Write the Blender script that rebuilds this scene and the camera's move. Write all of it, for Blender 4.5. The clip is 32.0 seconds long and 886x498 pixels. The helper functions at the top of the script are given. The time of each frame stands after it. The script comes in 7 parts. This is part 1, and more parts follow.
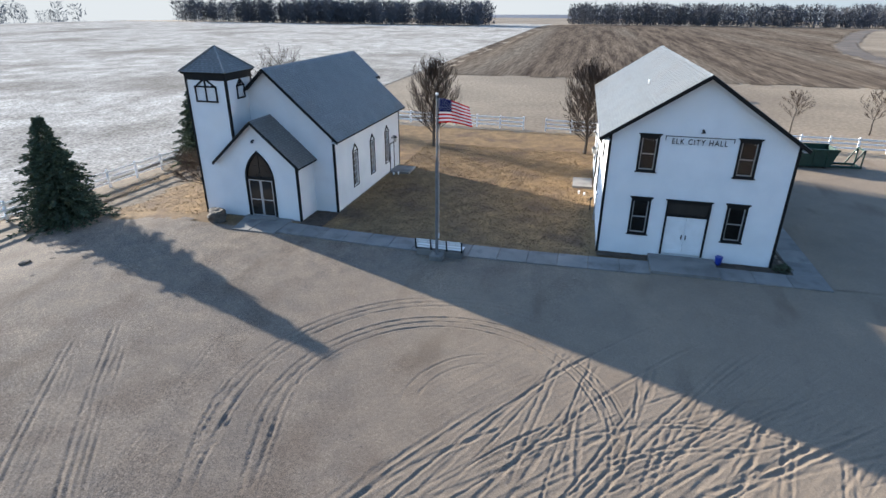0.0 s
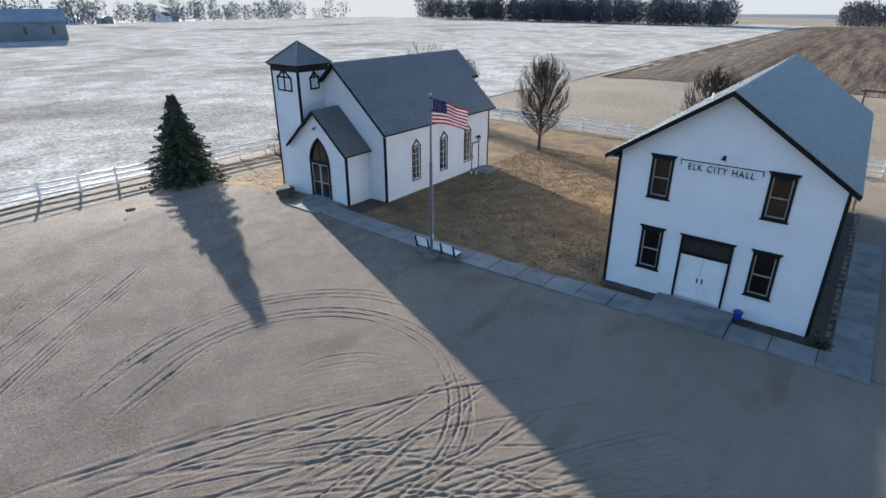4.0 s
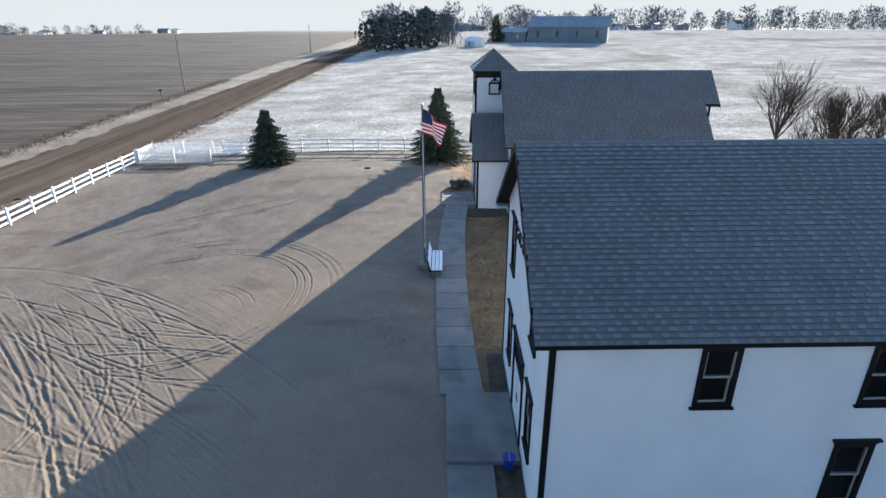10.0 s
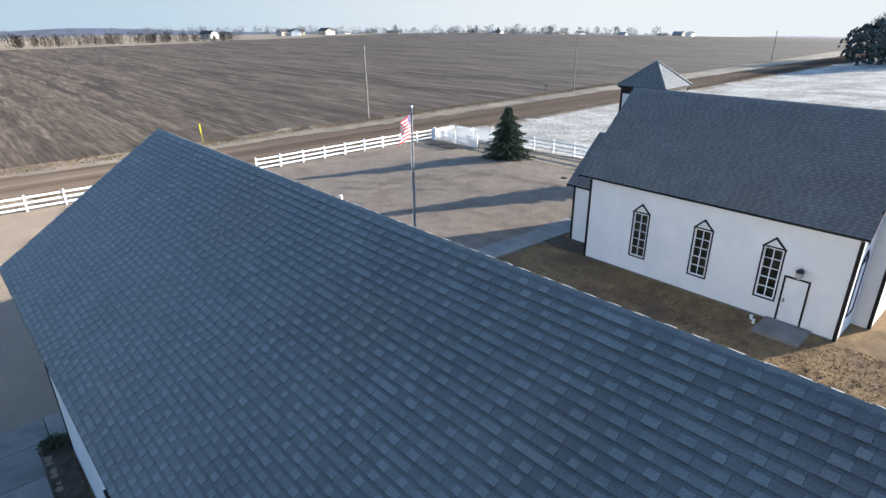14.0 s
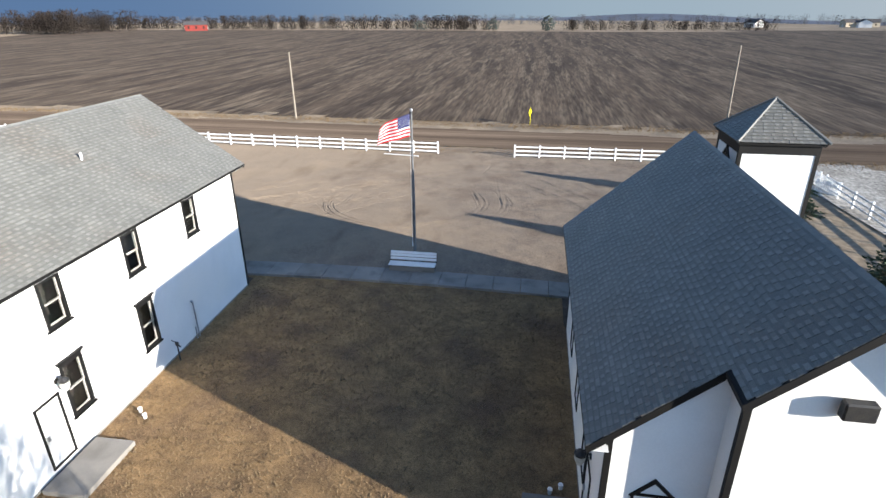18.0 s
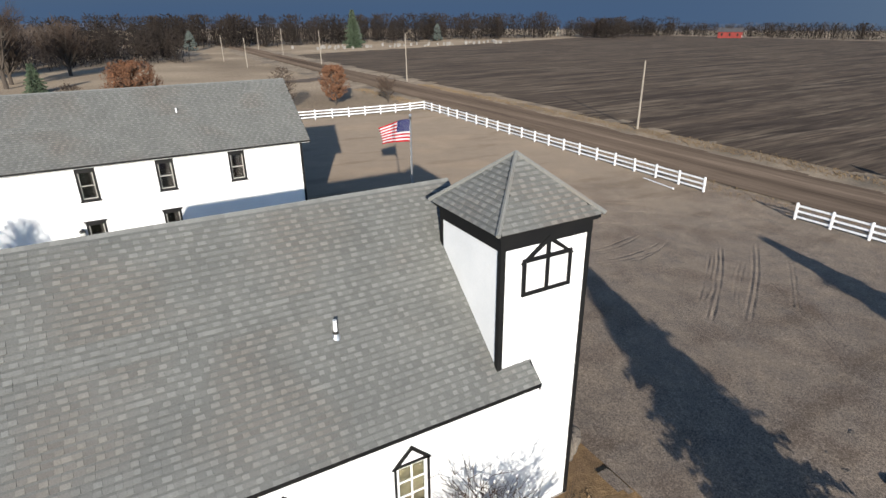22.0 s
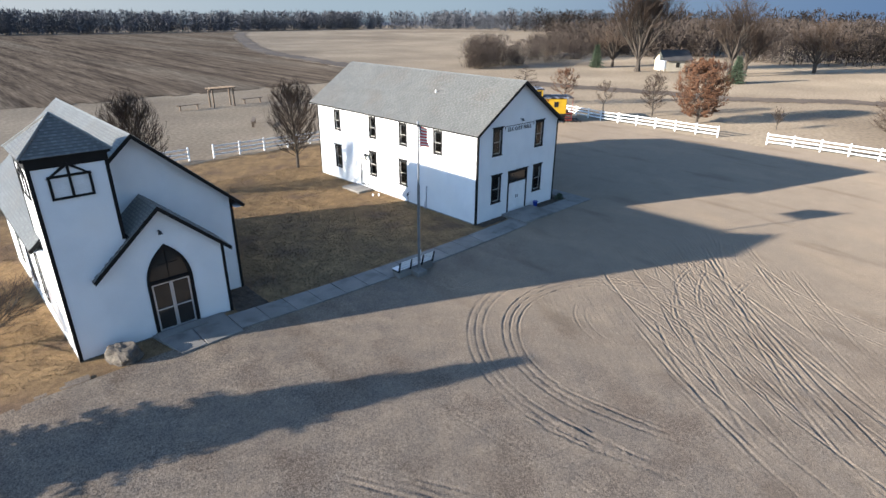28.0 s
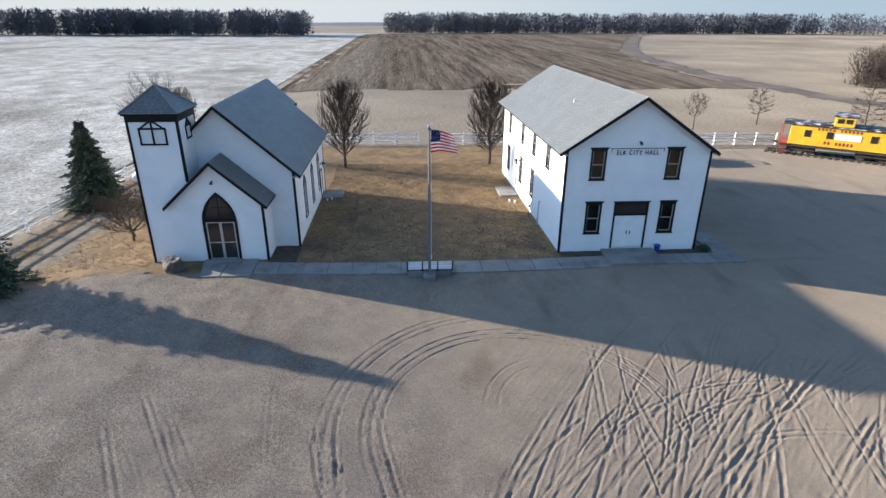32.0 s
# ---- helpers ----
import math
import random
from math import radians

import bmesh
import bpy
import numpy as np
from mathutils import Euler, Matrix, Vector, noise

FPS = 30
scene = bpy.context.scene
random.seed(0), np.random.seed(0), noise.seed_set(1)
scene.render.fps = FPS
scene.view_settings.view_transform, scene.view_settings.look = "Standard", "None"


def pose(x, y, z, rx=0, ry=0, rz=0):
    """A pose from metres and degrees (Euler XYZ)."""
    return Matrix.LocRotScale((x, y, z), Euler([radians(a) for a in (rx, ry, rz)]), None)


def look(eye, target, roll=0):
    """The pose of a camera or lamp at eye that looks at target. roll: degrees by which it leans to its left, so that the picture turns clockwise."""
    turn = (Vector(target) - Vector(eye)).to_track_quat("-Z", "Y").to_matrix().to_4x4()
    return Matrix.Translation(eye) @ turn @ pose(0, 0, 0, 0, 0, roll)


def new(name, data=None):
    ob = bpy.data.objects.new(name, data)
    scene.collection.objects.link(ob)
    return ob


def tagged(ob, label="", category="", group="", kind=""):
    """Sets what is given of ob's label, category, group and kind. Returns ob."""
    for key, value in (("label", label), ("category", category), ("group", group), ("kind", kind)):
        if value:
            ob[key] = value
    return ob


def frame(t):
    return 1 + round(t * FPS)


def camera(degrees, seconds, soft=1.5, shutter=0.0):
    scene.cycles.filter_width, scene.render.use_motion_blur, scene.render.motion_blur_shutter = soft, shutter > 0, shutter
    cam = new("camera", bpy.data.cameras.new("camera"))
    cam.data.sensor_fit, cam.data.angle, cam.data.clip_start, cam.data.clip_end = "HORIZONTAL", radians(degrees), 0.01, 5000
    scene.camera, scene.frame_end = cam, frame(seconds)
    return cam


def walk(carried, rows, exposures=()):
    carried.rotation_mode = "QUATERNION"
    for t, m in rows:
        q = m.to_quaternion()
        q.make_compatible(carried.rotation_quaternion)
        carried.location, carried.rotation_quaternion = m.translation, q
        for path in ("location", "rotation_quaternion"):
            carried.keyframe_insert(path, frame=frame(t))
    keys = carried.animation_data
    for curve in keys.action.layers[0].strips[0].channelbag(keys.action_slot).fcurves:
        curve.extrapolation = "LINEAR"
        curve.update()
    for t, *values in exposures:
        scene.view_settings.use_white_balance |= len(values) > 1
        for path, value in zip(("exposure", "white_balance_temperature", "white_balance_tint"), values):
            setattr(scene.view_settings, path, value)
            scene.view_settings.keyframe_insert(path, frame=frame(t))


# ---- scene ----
cam = camera(76.6, 32.0)
PATH = [
    (0, (6.494, -24.203, 11.601), (6.041, -22.43, 10.795), 0.3),
    (0.5, (7.613, -23.882, 11.612), (7.081, -22.131, 10.806), 0.3),
    (1, (8.683, -23.5, 11.629), (8.075, -21.774, 10.823), 0.3),
    (1.5, (9.717, -23.087, 11.652), (9.035, -21.389, 10.844), 0.3),
    (2, (10.773, -22.621, 11.673), (10.016, -20.956, 10.865), 0.2),
    (2.5, (11.9, -22.042, 11.693), (11.06, -20.417, 10.884), 0.2),
    (3, (13.087, -21.356, 11.703), (12.162, -19.779, 10.893), 0.2),
    (3.5, (14.306, -20.535, 11.714), (13.293, -19.013, 10.902), 0.2),
    (5.5, (19.097, -16.249, 11.778), (17.736, -15.033, 10.959), 0.1),
    (6, (20.19, -14.85, 11.782), (18.748, -13.732, 10.963), 0.1),
    (6.5, (21.253, -13.297, 11.798), (19.732, -12.288, 10.98), 0.0),
    (7, (22.233, -11.612, 11.799), (20.638, -10.722, 10.983), -0.0),
    (7.5, (23.104, -9.844, 11.818), (21.444, -9.08, 11.005), 0.0),
    (8, (23.853, -7.931, 11.84), (22.136, -7.303, 11.029), 0.0),
    (8.5, (24.475, -5.889, 11.851), (22.709, -5.406, 11.047), -0.1),
    (9, (24.901, -3.662, 11.85), (23.097, -3.335, 11.051), -0.3),
    (9.5, (25.167, -1.343, 11.839), (23.337, -1.184, 11.047), -0.4),
    (10, (25.169, 1.025, 11.851), (23.332, 1.015, 11.06), -0.3),
    (10.5, (25.009, 3.402, 11.878), (23.179, 3.226, 11.09), -0.3),
    (11, (24.593, 5.877, 11.899), (22.787, 5.523, 11.114), -0.3),
    (11.5, (23.911, 8.42, 11.898), (22.15, 7.888, 11.114), -0.3),
    (12, (22.917, 10.949, 11.87), (21.219, 10.236, 11.09), -0.4),
    (12.5, (21.684, 13.424, 11.84), (20.069, 12.535, 11.064), -0.3),
    (13, (20.125, 15.814, 11.778), (18.618, 14.752, 11.003), -0.3),
    (14, (16.187, 20.181, 11.758), (14.958, 18.805, 10.987), -0.5),
    (14.5, (13.871, 21.871, 11.806), (12.797, 20.368, 11.04), -0.7),
    (16.5, (3.242, 25.73, 12.202), (2.914, 23.925, 11.405), -0.2),
    (17, (0.307, 26.002, 12.268), (0.187, 24.172, 11.469), -0.2),
    (17.5, (-2.669, 25.965, 12.302), (-2.583, 24.134, 11.504), -0.2),
    (18, (-5.58, 25.483, 12.327), (-5.286, 23.673, 11.529), -0.3),
    (18.5, (-8.352, 24.728, 12.327), (-7.86, 22.961, 11.532), -0.1),
    (19, (-11.104, 23.683, 12.3), (-10.413, 21.981, 11.509), -0.3),
    (19.5, (-13.722, 22.361, 12.299), (-12.844, 20.747, 11.509), -0.3),
    (20, (-16.173, 20.707, 12.297), (-15.118, 19.2, 11.512), -0.7),
    (20.5, (-18.455, 18.753, 12.251), (-17.232, 17.376, 11.47), -0.8),
    (21, (-20.467, 16.563, 12.179), (-19.097, 15.329, 11.404), -0.9),
    (21.5, (-22.17, 14.167, 12.149), (-20.671, 13.09, 11.379), -0.9),
    (22, (-23.613, 11.608, 12.13), (-22.003, 10.703, 11.364), -0.6),
    (22.5, (-24.791, 8.954, 12.138), (-23.09, 8.234, 11.371), -0.2),
    (23, (-25.743, 6.206, 12.191), (-23.972, 5.675, 11.428), -0.0),
    (23.5, (-26.33, 3.369, 12.281), (-24.515, 3.031, 11.513), 0.2),
    (24, (-26.566, 0.446, 12.329), (-24.724, 0.312, 11.559), 0.4),
    (24.5, (-26.469, -2.381, 12.353), (-24.624, -2.319, 11.584), 0.5),
    (25, (-25.988, -5.148, 12.362), (-24.161, -4.885, 11.592), 0.6),
    (25.5, (-25.208, -7.83, 12.392), (-23.419, -7.376, 11.621), 0.7),
    (27.5, (-19.56, -18.056, 12.773), (-18.152, -16.87, 11.99), 0.5),
    (28, (-17.443, -20.176, 12.805), (-16.176, -18.841, 12.023), 0.5),
    (28.5, (-15.038, -22.043, 12.848), (-13.934, -20.571, 12.065), 0.4),
    (29, (-12.508, -23.544, 12.89), (-11.571, -21.961, 12.105), 0.3),
    (29.5, (-10.024, -24.642, 12.92), (-9.258, -22.97, 12.135), 0.4),
    (30, (-7.73, -25.376, 12.938), (-7.123, -23.64, 12.153), 0.4),
    (30.5, (-5.707, -25.817, 12.945), (-5.247, -24.036, 12.159), 0.4),
    (31, (-3.96, -26.031, 12.936), (-3.627, -24.223, 12.15), 0.4),
    (31.5, (-2.461, -26.133, 12.911), (-2.238, -24.307, 12.126), 0.4),
    (32, (-1.113, -26.204, 12.879), (-0.987, -24.368, 12.096), 0.3),
]
walk(cam, [(t, look(eye, target, roll)) for t, eye, target, roll in PATH], exposures=((0, 2.03), (3, 1.97), (8, 1.95), (12, 2.17), (14, 2.15), (17, 1.8), (18.5, 1.43), (20.5, 0.96), (22, 0.72), (24, 0.73), (25.5, 1.06), (28, 1.7), (31, 1.95)))

# ---- light ----
SUN_ELEV, SUN_AZ = 14.2, 156.8
sun_dir = Vector((math.cos(radians(SUN_AZ)) * math.cos(radians(SUN_ELEV)),
                  math.sin(radians(SUN_AZ)) * math.cos(radians(SUN_ELEV)), math.sin(radians(SUN_ELEV))))
world = bpy.data.worlds.new("sky")
scene.world = world
world.use_nodes = True
wn = world.node_tree
wn.nodes.clear()
sky = wn.nodes.new("ShaderNodeTexSky")
sky.sky_type = "NISHITA"
sky.sun_disc = False
sky.sun_elevation = radians(SUN_ELEV)
sky.sun_rotation = radians(90 - SUN_AZ)
sky.altitude = 900
sky.air_density, sky.dust_density, sky.ozone_density = 1.0, 0.6, 1.2
wbg = wn.nodes.new("ShaderNodeBackground")
wout = wn.nodes.new("ShaderNodeOutputWorld")
tint = wn.nodes.new("ShaderNodeMix")
tint.data_type, tint.blend_type = "RGBA", "MULTIPLY"
tint.inputs[0].default_value = 1.0
wn.links.new(sky.outputs["Color"], tint.inputs[6])
# the hazy sky brightens towards the sun's side
way = wn.nodes.new("ShaderNodeTexCoord")
side = wn.nodes.new("ShaderNodeVectorMath")
side.operation = "DOT_PRODUCT"
side.inputs[1].default_value = (math.cos(radians(SUN_AZ)), math.sin(radians(SUN_AZ)), 0.25)
wn.links.new(way.outputs["Generated"], side.inputs[0])
glow = wn.nodes.new("ShaderNodeMapRange")
glow.inputs["From Min"].default_value, glow.inputs["From Max"].default_value = -1.0, 1.0
glow.inputs["To Min"].default_value, glow.inputs["To Max"].default_value = 0.62, 1.75
wn.links.new(side.outputs["Value"], glow.inputs["Value"])
level = wn.nodes.new("ShaderNodeMath")
level.operation = "MULTIPLY"
level.inputs[1].default_value = 0.08
# and fades towards the horizon
height = wn.nodes.new("ShaderNodeSeparateXYZ")
wn.links.new(way.outputs["Generated"], height.inputs[0])
lower = wn.nodes.new("ShaderNodeMapRange")
lower.interpolation_type = "SMOOTHSTEP"
lower.inputs["From Min"].default_value, lower.inputs["From Max"].default_value = -0.02, 0.16
lower.inputs["To Min"].default_value, lower.inputs["To Max"].default_value = 0.13, 1.0
wn.links.new(height.outputs["Z"], lower.inputs["Value"])
tint.inputs[7].default_value = (0.83, 0.96, 1.13, 1)
both = wn.nodes.new("ShaderNodeMath")
both.operation = "MULTIPLY"
wn.links.new(glow.outputs["Result"], both.inputs[0])
wn.links.new(lower.outputs["Result"], both.inputs[1])
wn.links.new(both.outputs[0], level.inputs[0])
wn.links.new(level.outputs[0], wbg.inputs["Strength"])
wn.links.new(tint.outputs[2], wbg.inputs["Color"])
# a band of haze over the horizon: pale under the sun, deep blue opposite it


def sky_mix(a, b, lo, hi):
    """Two colours mixed by the way round from opposite the sun (-1) to under it (1)."""
    share = wn.nodes.new("ShaderNodeMapRange")
    share.interpolation_type = "SMOOTHSTEP"
    share.inputs["From Min"].default_value, share.inputs["From Max"].default_value = lo, hi
    wn.links.new(side.outputs["Value"], share.inputs["Value"])
    mixed = wn.nodes.new("ShaderNodeMix")
    mixed.data_type = "RGBA"
    wn.links.new(share.outputs["Result"], mixed.inputs[0])
    for socket, value in ((mixed.inputs[6], a), (mixed.inputs[7], b)):
        if isinstance(value, tuple):
            socket.default_value = (*value, 1)
        else:
            wn.links.new(value, socket)
    return mixed.outputs[2]


haze = wn.nodes.new("ShaderNodeBackground")
wn.links.new(sky_mix(sky_mix((0.037, 0.067, 0.124), (0.115, 0.150, 0.180), -0.95, -0.25), (0.19, 0.203, 0.212), -0.3, 0.6), haze.inputs["Color"])
band = wn.nodes.new("ShaderNodeMapRange")
band.interpolation_type = "SMOOTHSTEP"
band.inputs["From Min"].default_value, band.inputs["From Max"].default_value = 0.01, 0.12
wn.links.new(height.outputs["Z"], band.inputs["Value"])
veil = wn.nodes.new("ShaderNodeMixShader")
wn.links.new(band.outputs["Result"], veil.inputs[0])
wn.links.new(haze.outputs["Background"], veil.inputs[1])
wn.links.new(wbg.outputs["Background"], veil.inputs[2])
wn.links.new(veil.outputs[0], wout.inputs["Surface"])
sun = new("sun", bpy.data.lights.new("sun", "SUN"))
sun.data.energy = 5.0
sun.data.angle = radians(0.6)
sun.data.color = (1.0, 0.935, 0.84)
sun.matrix_world = look(sun_dir * 100, (0, 0, 0))
scene.view_settings.exposure = 1.85


# ---- materials ----
def material(name, c1, c2, scale=3.0, rough=0.8, bump=0.2, fine=40.0, vary=0.0, metal=0.0, grain=0.25, distance=0.01,
             stretch=(1, 1, 1), island=False, c3=None, patch=0.3, spec=0.3, mid=0.0, chalk=None):
    """Two tones mixed by noise, fine grain over it, bump from the grain; vary: change from piece to piece."""
    m = bpy.data.materials.new(name)
    m.use_nodes = True
    t = m.node_tree
    p = t.nodes["Principled BSDF"]
    p.inputs["Roughness"].default_value = rough
    p.inputs["Metallic"].default_value = metal
    p.inputs["Specular IOR Level"].default_value = spec
    p.inputs["Diffuse Roughness"].default_value = chalk if chalk is not None else (0.36 if rough > 0.85 or "shingle" in name else 0.0)
    co = t.nodes.new("ShaderNodeTexCoord")
    mp = t.nodes.new("ShaderNodeMapping")
    mp.inputs["Scale"].default_value = stretch
    t.links.new(co.outputs["Object"], mp.inputs["Vector"])

    def noise_tex(s, detail):
        n = t.nodes.new("ShaderNodeTexNoise")
        n.inputs["Scale"].default_value = s
        n.inputs["Detail"].default_value = detail
        t.links.new(mp.outputs["Vector"], n.inputs["Vector"])
        return n

    def ramp(source, a, b):
        r = t.nodes.new("ShaderNodeMapRange")
        r.inputs["From Min"].default_value, r.inputs["From Max"].default_value = a, b
        t.links.new(source, r.inputs["Value"])
        return r.outputs["Result"]

    def mix(kind, fac, a, b):
        x = t.nodes.new("ShaderNodeMix")
        x.data_type, x.blend_type = "RGBA", kind
        for socket, value in ((x.inputs[0], fac), (x.inputs[6], a), (x.inputs[7], b)):
            if isinstance(value, (int, float)):
                socket.default_value = value
            elif isinstance(value, tuple):
                socket.default_value = (*value, 1)
            else:
                t.links.new(value, socket)
        return x.outputs[2]

    coarse, small = noise_tex(scale, 6), noise_tex(fine, 4)
    colour = mix("MIX", ramp(coarse.outputs["Fac"], 0.35, 0.65), c1, c2)
    if c3:
        colour = mix("MIX", ramp(noise_tex(patch, 5).outputs["Fac"], 0.5, 0.68), colour, c3)
    g = t.nodes.new("ShaderNodeMapRange")
    g.inputs["From Min"].default_value, g.inputs["From Max"].default_value = 0.25, 0.75
    g.inputs["To Min"].default_value, g.inputs["To Max"].default_value = 1 - grain, 1 + grain
    t.links.new(small.outputs["Fac"], g.inputs["Value"])
    colour = mix("MULTIPLY", 1.0, colour, g.outputs["Result"])
    if mid:
        g = t.nodes.new("ShaderNodeMapRange")
        g.inputs["From Min"].default_value, g.inputs["From Max"].default_value = 0.3, 0.7
        g.inputs["To Min"].default_value, g.inputs["To Max"].default_value = 0.84, 1.16
        t.links.new(noise_tex(mid, 5).outputs["Fac"], g.inputs["Value"])
        colour = mix("MULTIPLY", 1.0, colour, g.outputs["Result"])
    if vary:
        if island:
            rnd = t.nodes.new("ShaderNodeNewGeometry").outputs["Random Per Island"]
        else:
            rnd = t.nodes.new("ShaderNodeObjectInfo").outputs["Random"]
        v = t.nodes.new("ShaderNodeMapRange")
        v.inputs["To Min"].default_value, v.inputs["To Max"].default_value = 1 - vary, 1 + vary
        t.links.new(rnd, v.inputs["Value"])
        colour = mix("MULTIPLY", 1.0, colour, v.outputs["Result"])
    t.links.new(colour, p.inputs["Base Color"])
    b = t.nodes.new("ShaderNodeBump")
    b.inputs["Strength"].default_value = bump
    b.inputs["Distance"].default_value = distance
    t.links.new(small.outputs["Fac"], b.inputs["Height"])
    t.links.new(b.outputs["Normal"], p.inputs["Normal"])
    return m


def glass_material():
    m = bpy.data.materials.new("window_glass")
    m.use_nodes = True
    p = m.node_tree.nodes["Principled BSDF"]
    p.inputs["Base Color"].default_value = (0.9, 0.93, 0.95, 1)
    p.inputs["Roughness"].default_value = 0.03
    p.inputs["Transmission Weight"].default_value = 1.0
    p.inputs["IOR"].default_value = 1.3
    return m


def siding_material():
    """White paint over narrow clapboards, with faint dirt."""
    m = material("white_clapboard", (0.70, 0.70, 0.69), (0.64, 0.645, 0.64), scale=0.9, rough=0.55, bump=0.05, fine=25, grain=0.03,
                 c3=(0.68, 0.67, 0.645), patch=0.35)
    t = m.node_tree
    co = t.nodes.new("ShaderNodeTexCoord")
    sep = t.nodes.new("ShaderNodeSeparateXYZ")
    t.links.new(co.outputs["Object"], sep.inputs[0])
    saw = t.nodes.new("ShaderNodeMath")
    saw.operation = "WRAP"
    saw.inputs[1].default_value, saw.inputs[2].default_value = 0.0, 0.115
    t.links.new(sep.outputs["Z"], saw.inputs[0])
    b = t.nodes.new("ShaderNodeBump")
    b.invert = True
    b.inputs["Strength"].default_value, b.inputs["Distance"].default_value = 0.45, 0.12
    t.links.new(saw.outputs[0], b.inputs["Height"])
    old = t.nodes["Bump"]
    t.links.new(old.outputs["Normal"], b.inputs["Normal"])
    t.links.new(b.outputs["Normal"], t.nodes["Principled BSDF"].inputs["Normal"])
    return m


WHITE = siding_material()
PAINT = material("white_paint", (0.72, 0.72, 0.71), (0.66, 0.66, 0.645), 2, 0.5, 0.05, 30, grain=0.04)
VINYL = material("white_vinyl", (0.76, 0.76, 0.75), (0.7, 0.7, 0.69), 1.5, 0.45, 0.05, 30, grain=0.05, vary=0.04)
BLACK = material("black_trim_paint", (0.005, 0.005, 0.0055), (0.008, 0.0078, 0.0075), 2, 0.6, 0.1, 30, grain=0.15, spec=0.2)
SASH = material("dull_sash_paint", (0.33, 0.315, 0.29), (0.27, 0.255, 0.235), 4, 0.6, 0.05, 30, grain=0.1)
BLIND = material("window_blind", (0.45, 0.45, 0.42), (0.36, 0.36, 0.33), 2, 0.7, 0.05, 20)
CURTAIN = material("tan_curtain", (0.085, 0.07, 0.036), (0.05, 0.044, 0.027), 2.5, 0.9, 0.1, 12)
LOUVRE = material("white_louvre", (0.66, 0.66, 0.65), (0.58, 0.58, 0.57), 3, 0.6, 0.1, 30)
# near-black: the darkness of unlit rooms is put into this colour
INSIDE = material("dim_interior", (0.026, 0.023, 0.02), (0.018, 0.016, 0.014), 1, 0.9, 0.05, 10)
GLASS = glass_material()
SHINGLE = material("asphalt_shingle", (0.170, 0.170, 0.156), (0.146, 0.146, 0.135), 0.9, 0.5, 0.5, 60, vary=0.12, grain=0.3, island=True, c3=(0.168, 0.153, 0.131), patch=0.4, distance=0.006, spec=0.4)
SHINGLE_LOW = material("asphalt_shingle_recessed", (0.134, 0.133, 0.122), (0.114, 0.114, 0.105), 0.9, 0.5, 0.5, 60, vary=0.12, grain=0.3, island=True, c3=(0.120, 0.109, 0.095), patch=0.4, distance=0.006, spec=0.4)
SHINGLE_PIECE = material("asphalt_shingle_tab", (0.170, 0.170, 0.156), (0.146, 0.146, 0.135), 0.9, 0.5, 0.5, 60, vary=0.12, grain=0.3, c3=(0.168, 0.153, 0.131), patch=0.4, distance=0.006, spec=0.4)
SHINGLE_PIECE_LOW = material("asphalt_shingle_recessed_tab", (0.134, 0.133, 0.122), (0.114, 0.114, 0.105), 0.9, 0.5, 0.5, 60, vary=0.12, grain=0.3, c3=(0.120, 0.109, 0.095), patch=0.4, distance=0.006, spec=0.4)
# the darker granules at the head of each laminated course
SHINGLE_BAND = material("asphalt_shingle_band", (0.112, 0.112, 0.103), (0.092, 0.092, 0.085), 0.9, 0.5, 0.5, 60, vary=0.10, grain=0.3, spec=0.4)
FELT = material("roof_deck", (0.016, 0.016, 0.017), (0.012, 0.012, 0.013), 2, 0.95, 0.2, 40)
CONCRETE = material("concrete", (0.22, 0.205, 0.183), (0.175, 0.163, 0.148), 0.8, 0.9, 0.25, 60, vary=0.12, grain=0.15, c3=(0.14, 0.13, 0.117), patch=1.2)
STEEL = material("galvanised_steel", (0.42, 0.44, 0.46), (0.33, 0.34, 0.36), 4, 0.38, 0.05, 30, metal=0.8, grain=0.08)
WHITE_METAL = material("white_pipe", (0.75, 0.75, 0.74), (0.66, 0.66, 0.65), 6, 0.4, 0.05, 40)
DARK_METAL = material("dark_metal", (0.03, 0.03, 0.032), (0.045, 0.043, 0.04), 6, 0.45, 0.1, 40, metal=0.4)
BRONZE = material("tinted_door_glass", (0.02, 0.018, 0.016), (0.03, 0.026, 0.022), 1, 0.08, 0.0, 10, grain=0.05, spec=0.6)
ALU = material("aluminium_frame", (0.55, 0.55, 0.55), (0.48, 0.48, 0.48), 5, 0.35, 0.05, 30, metal=0.6, grain=0.06)
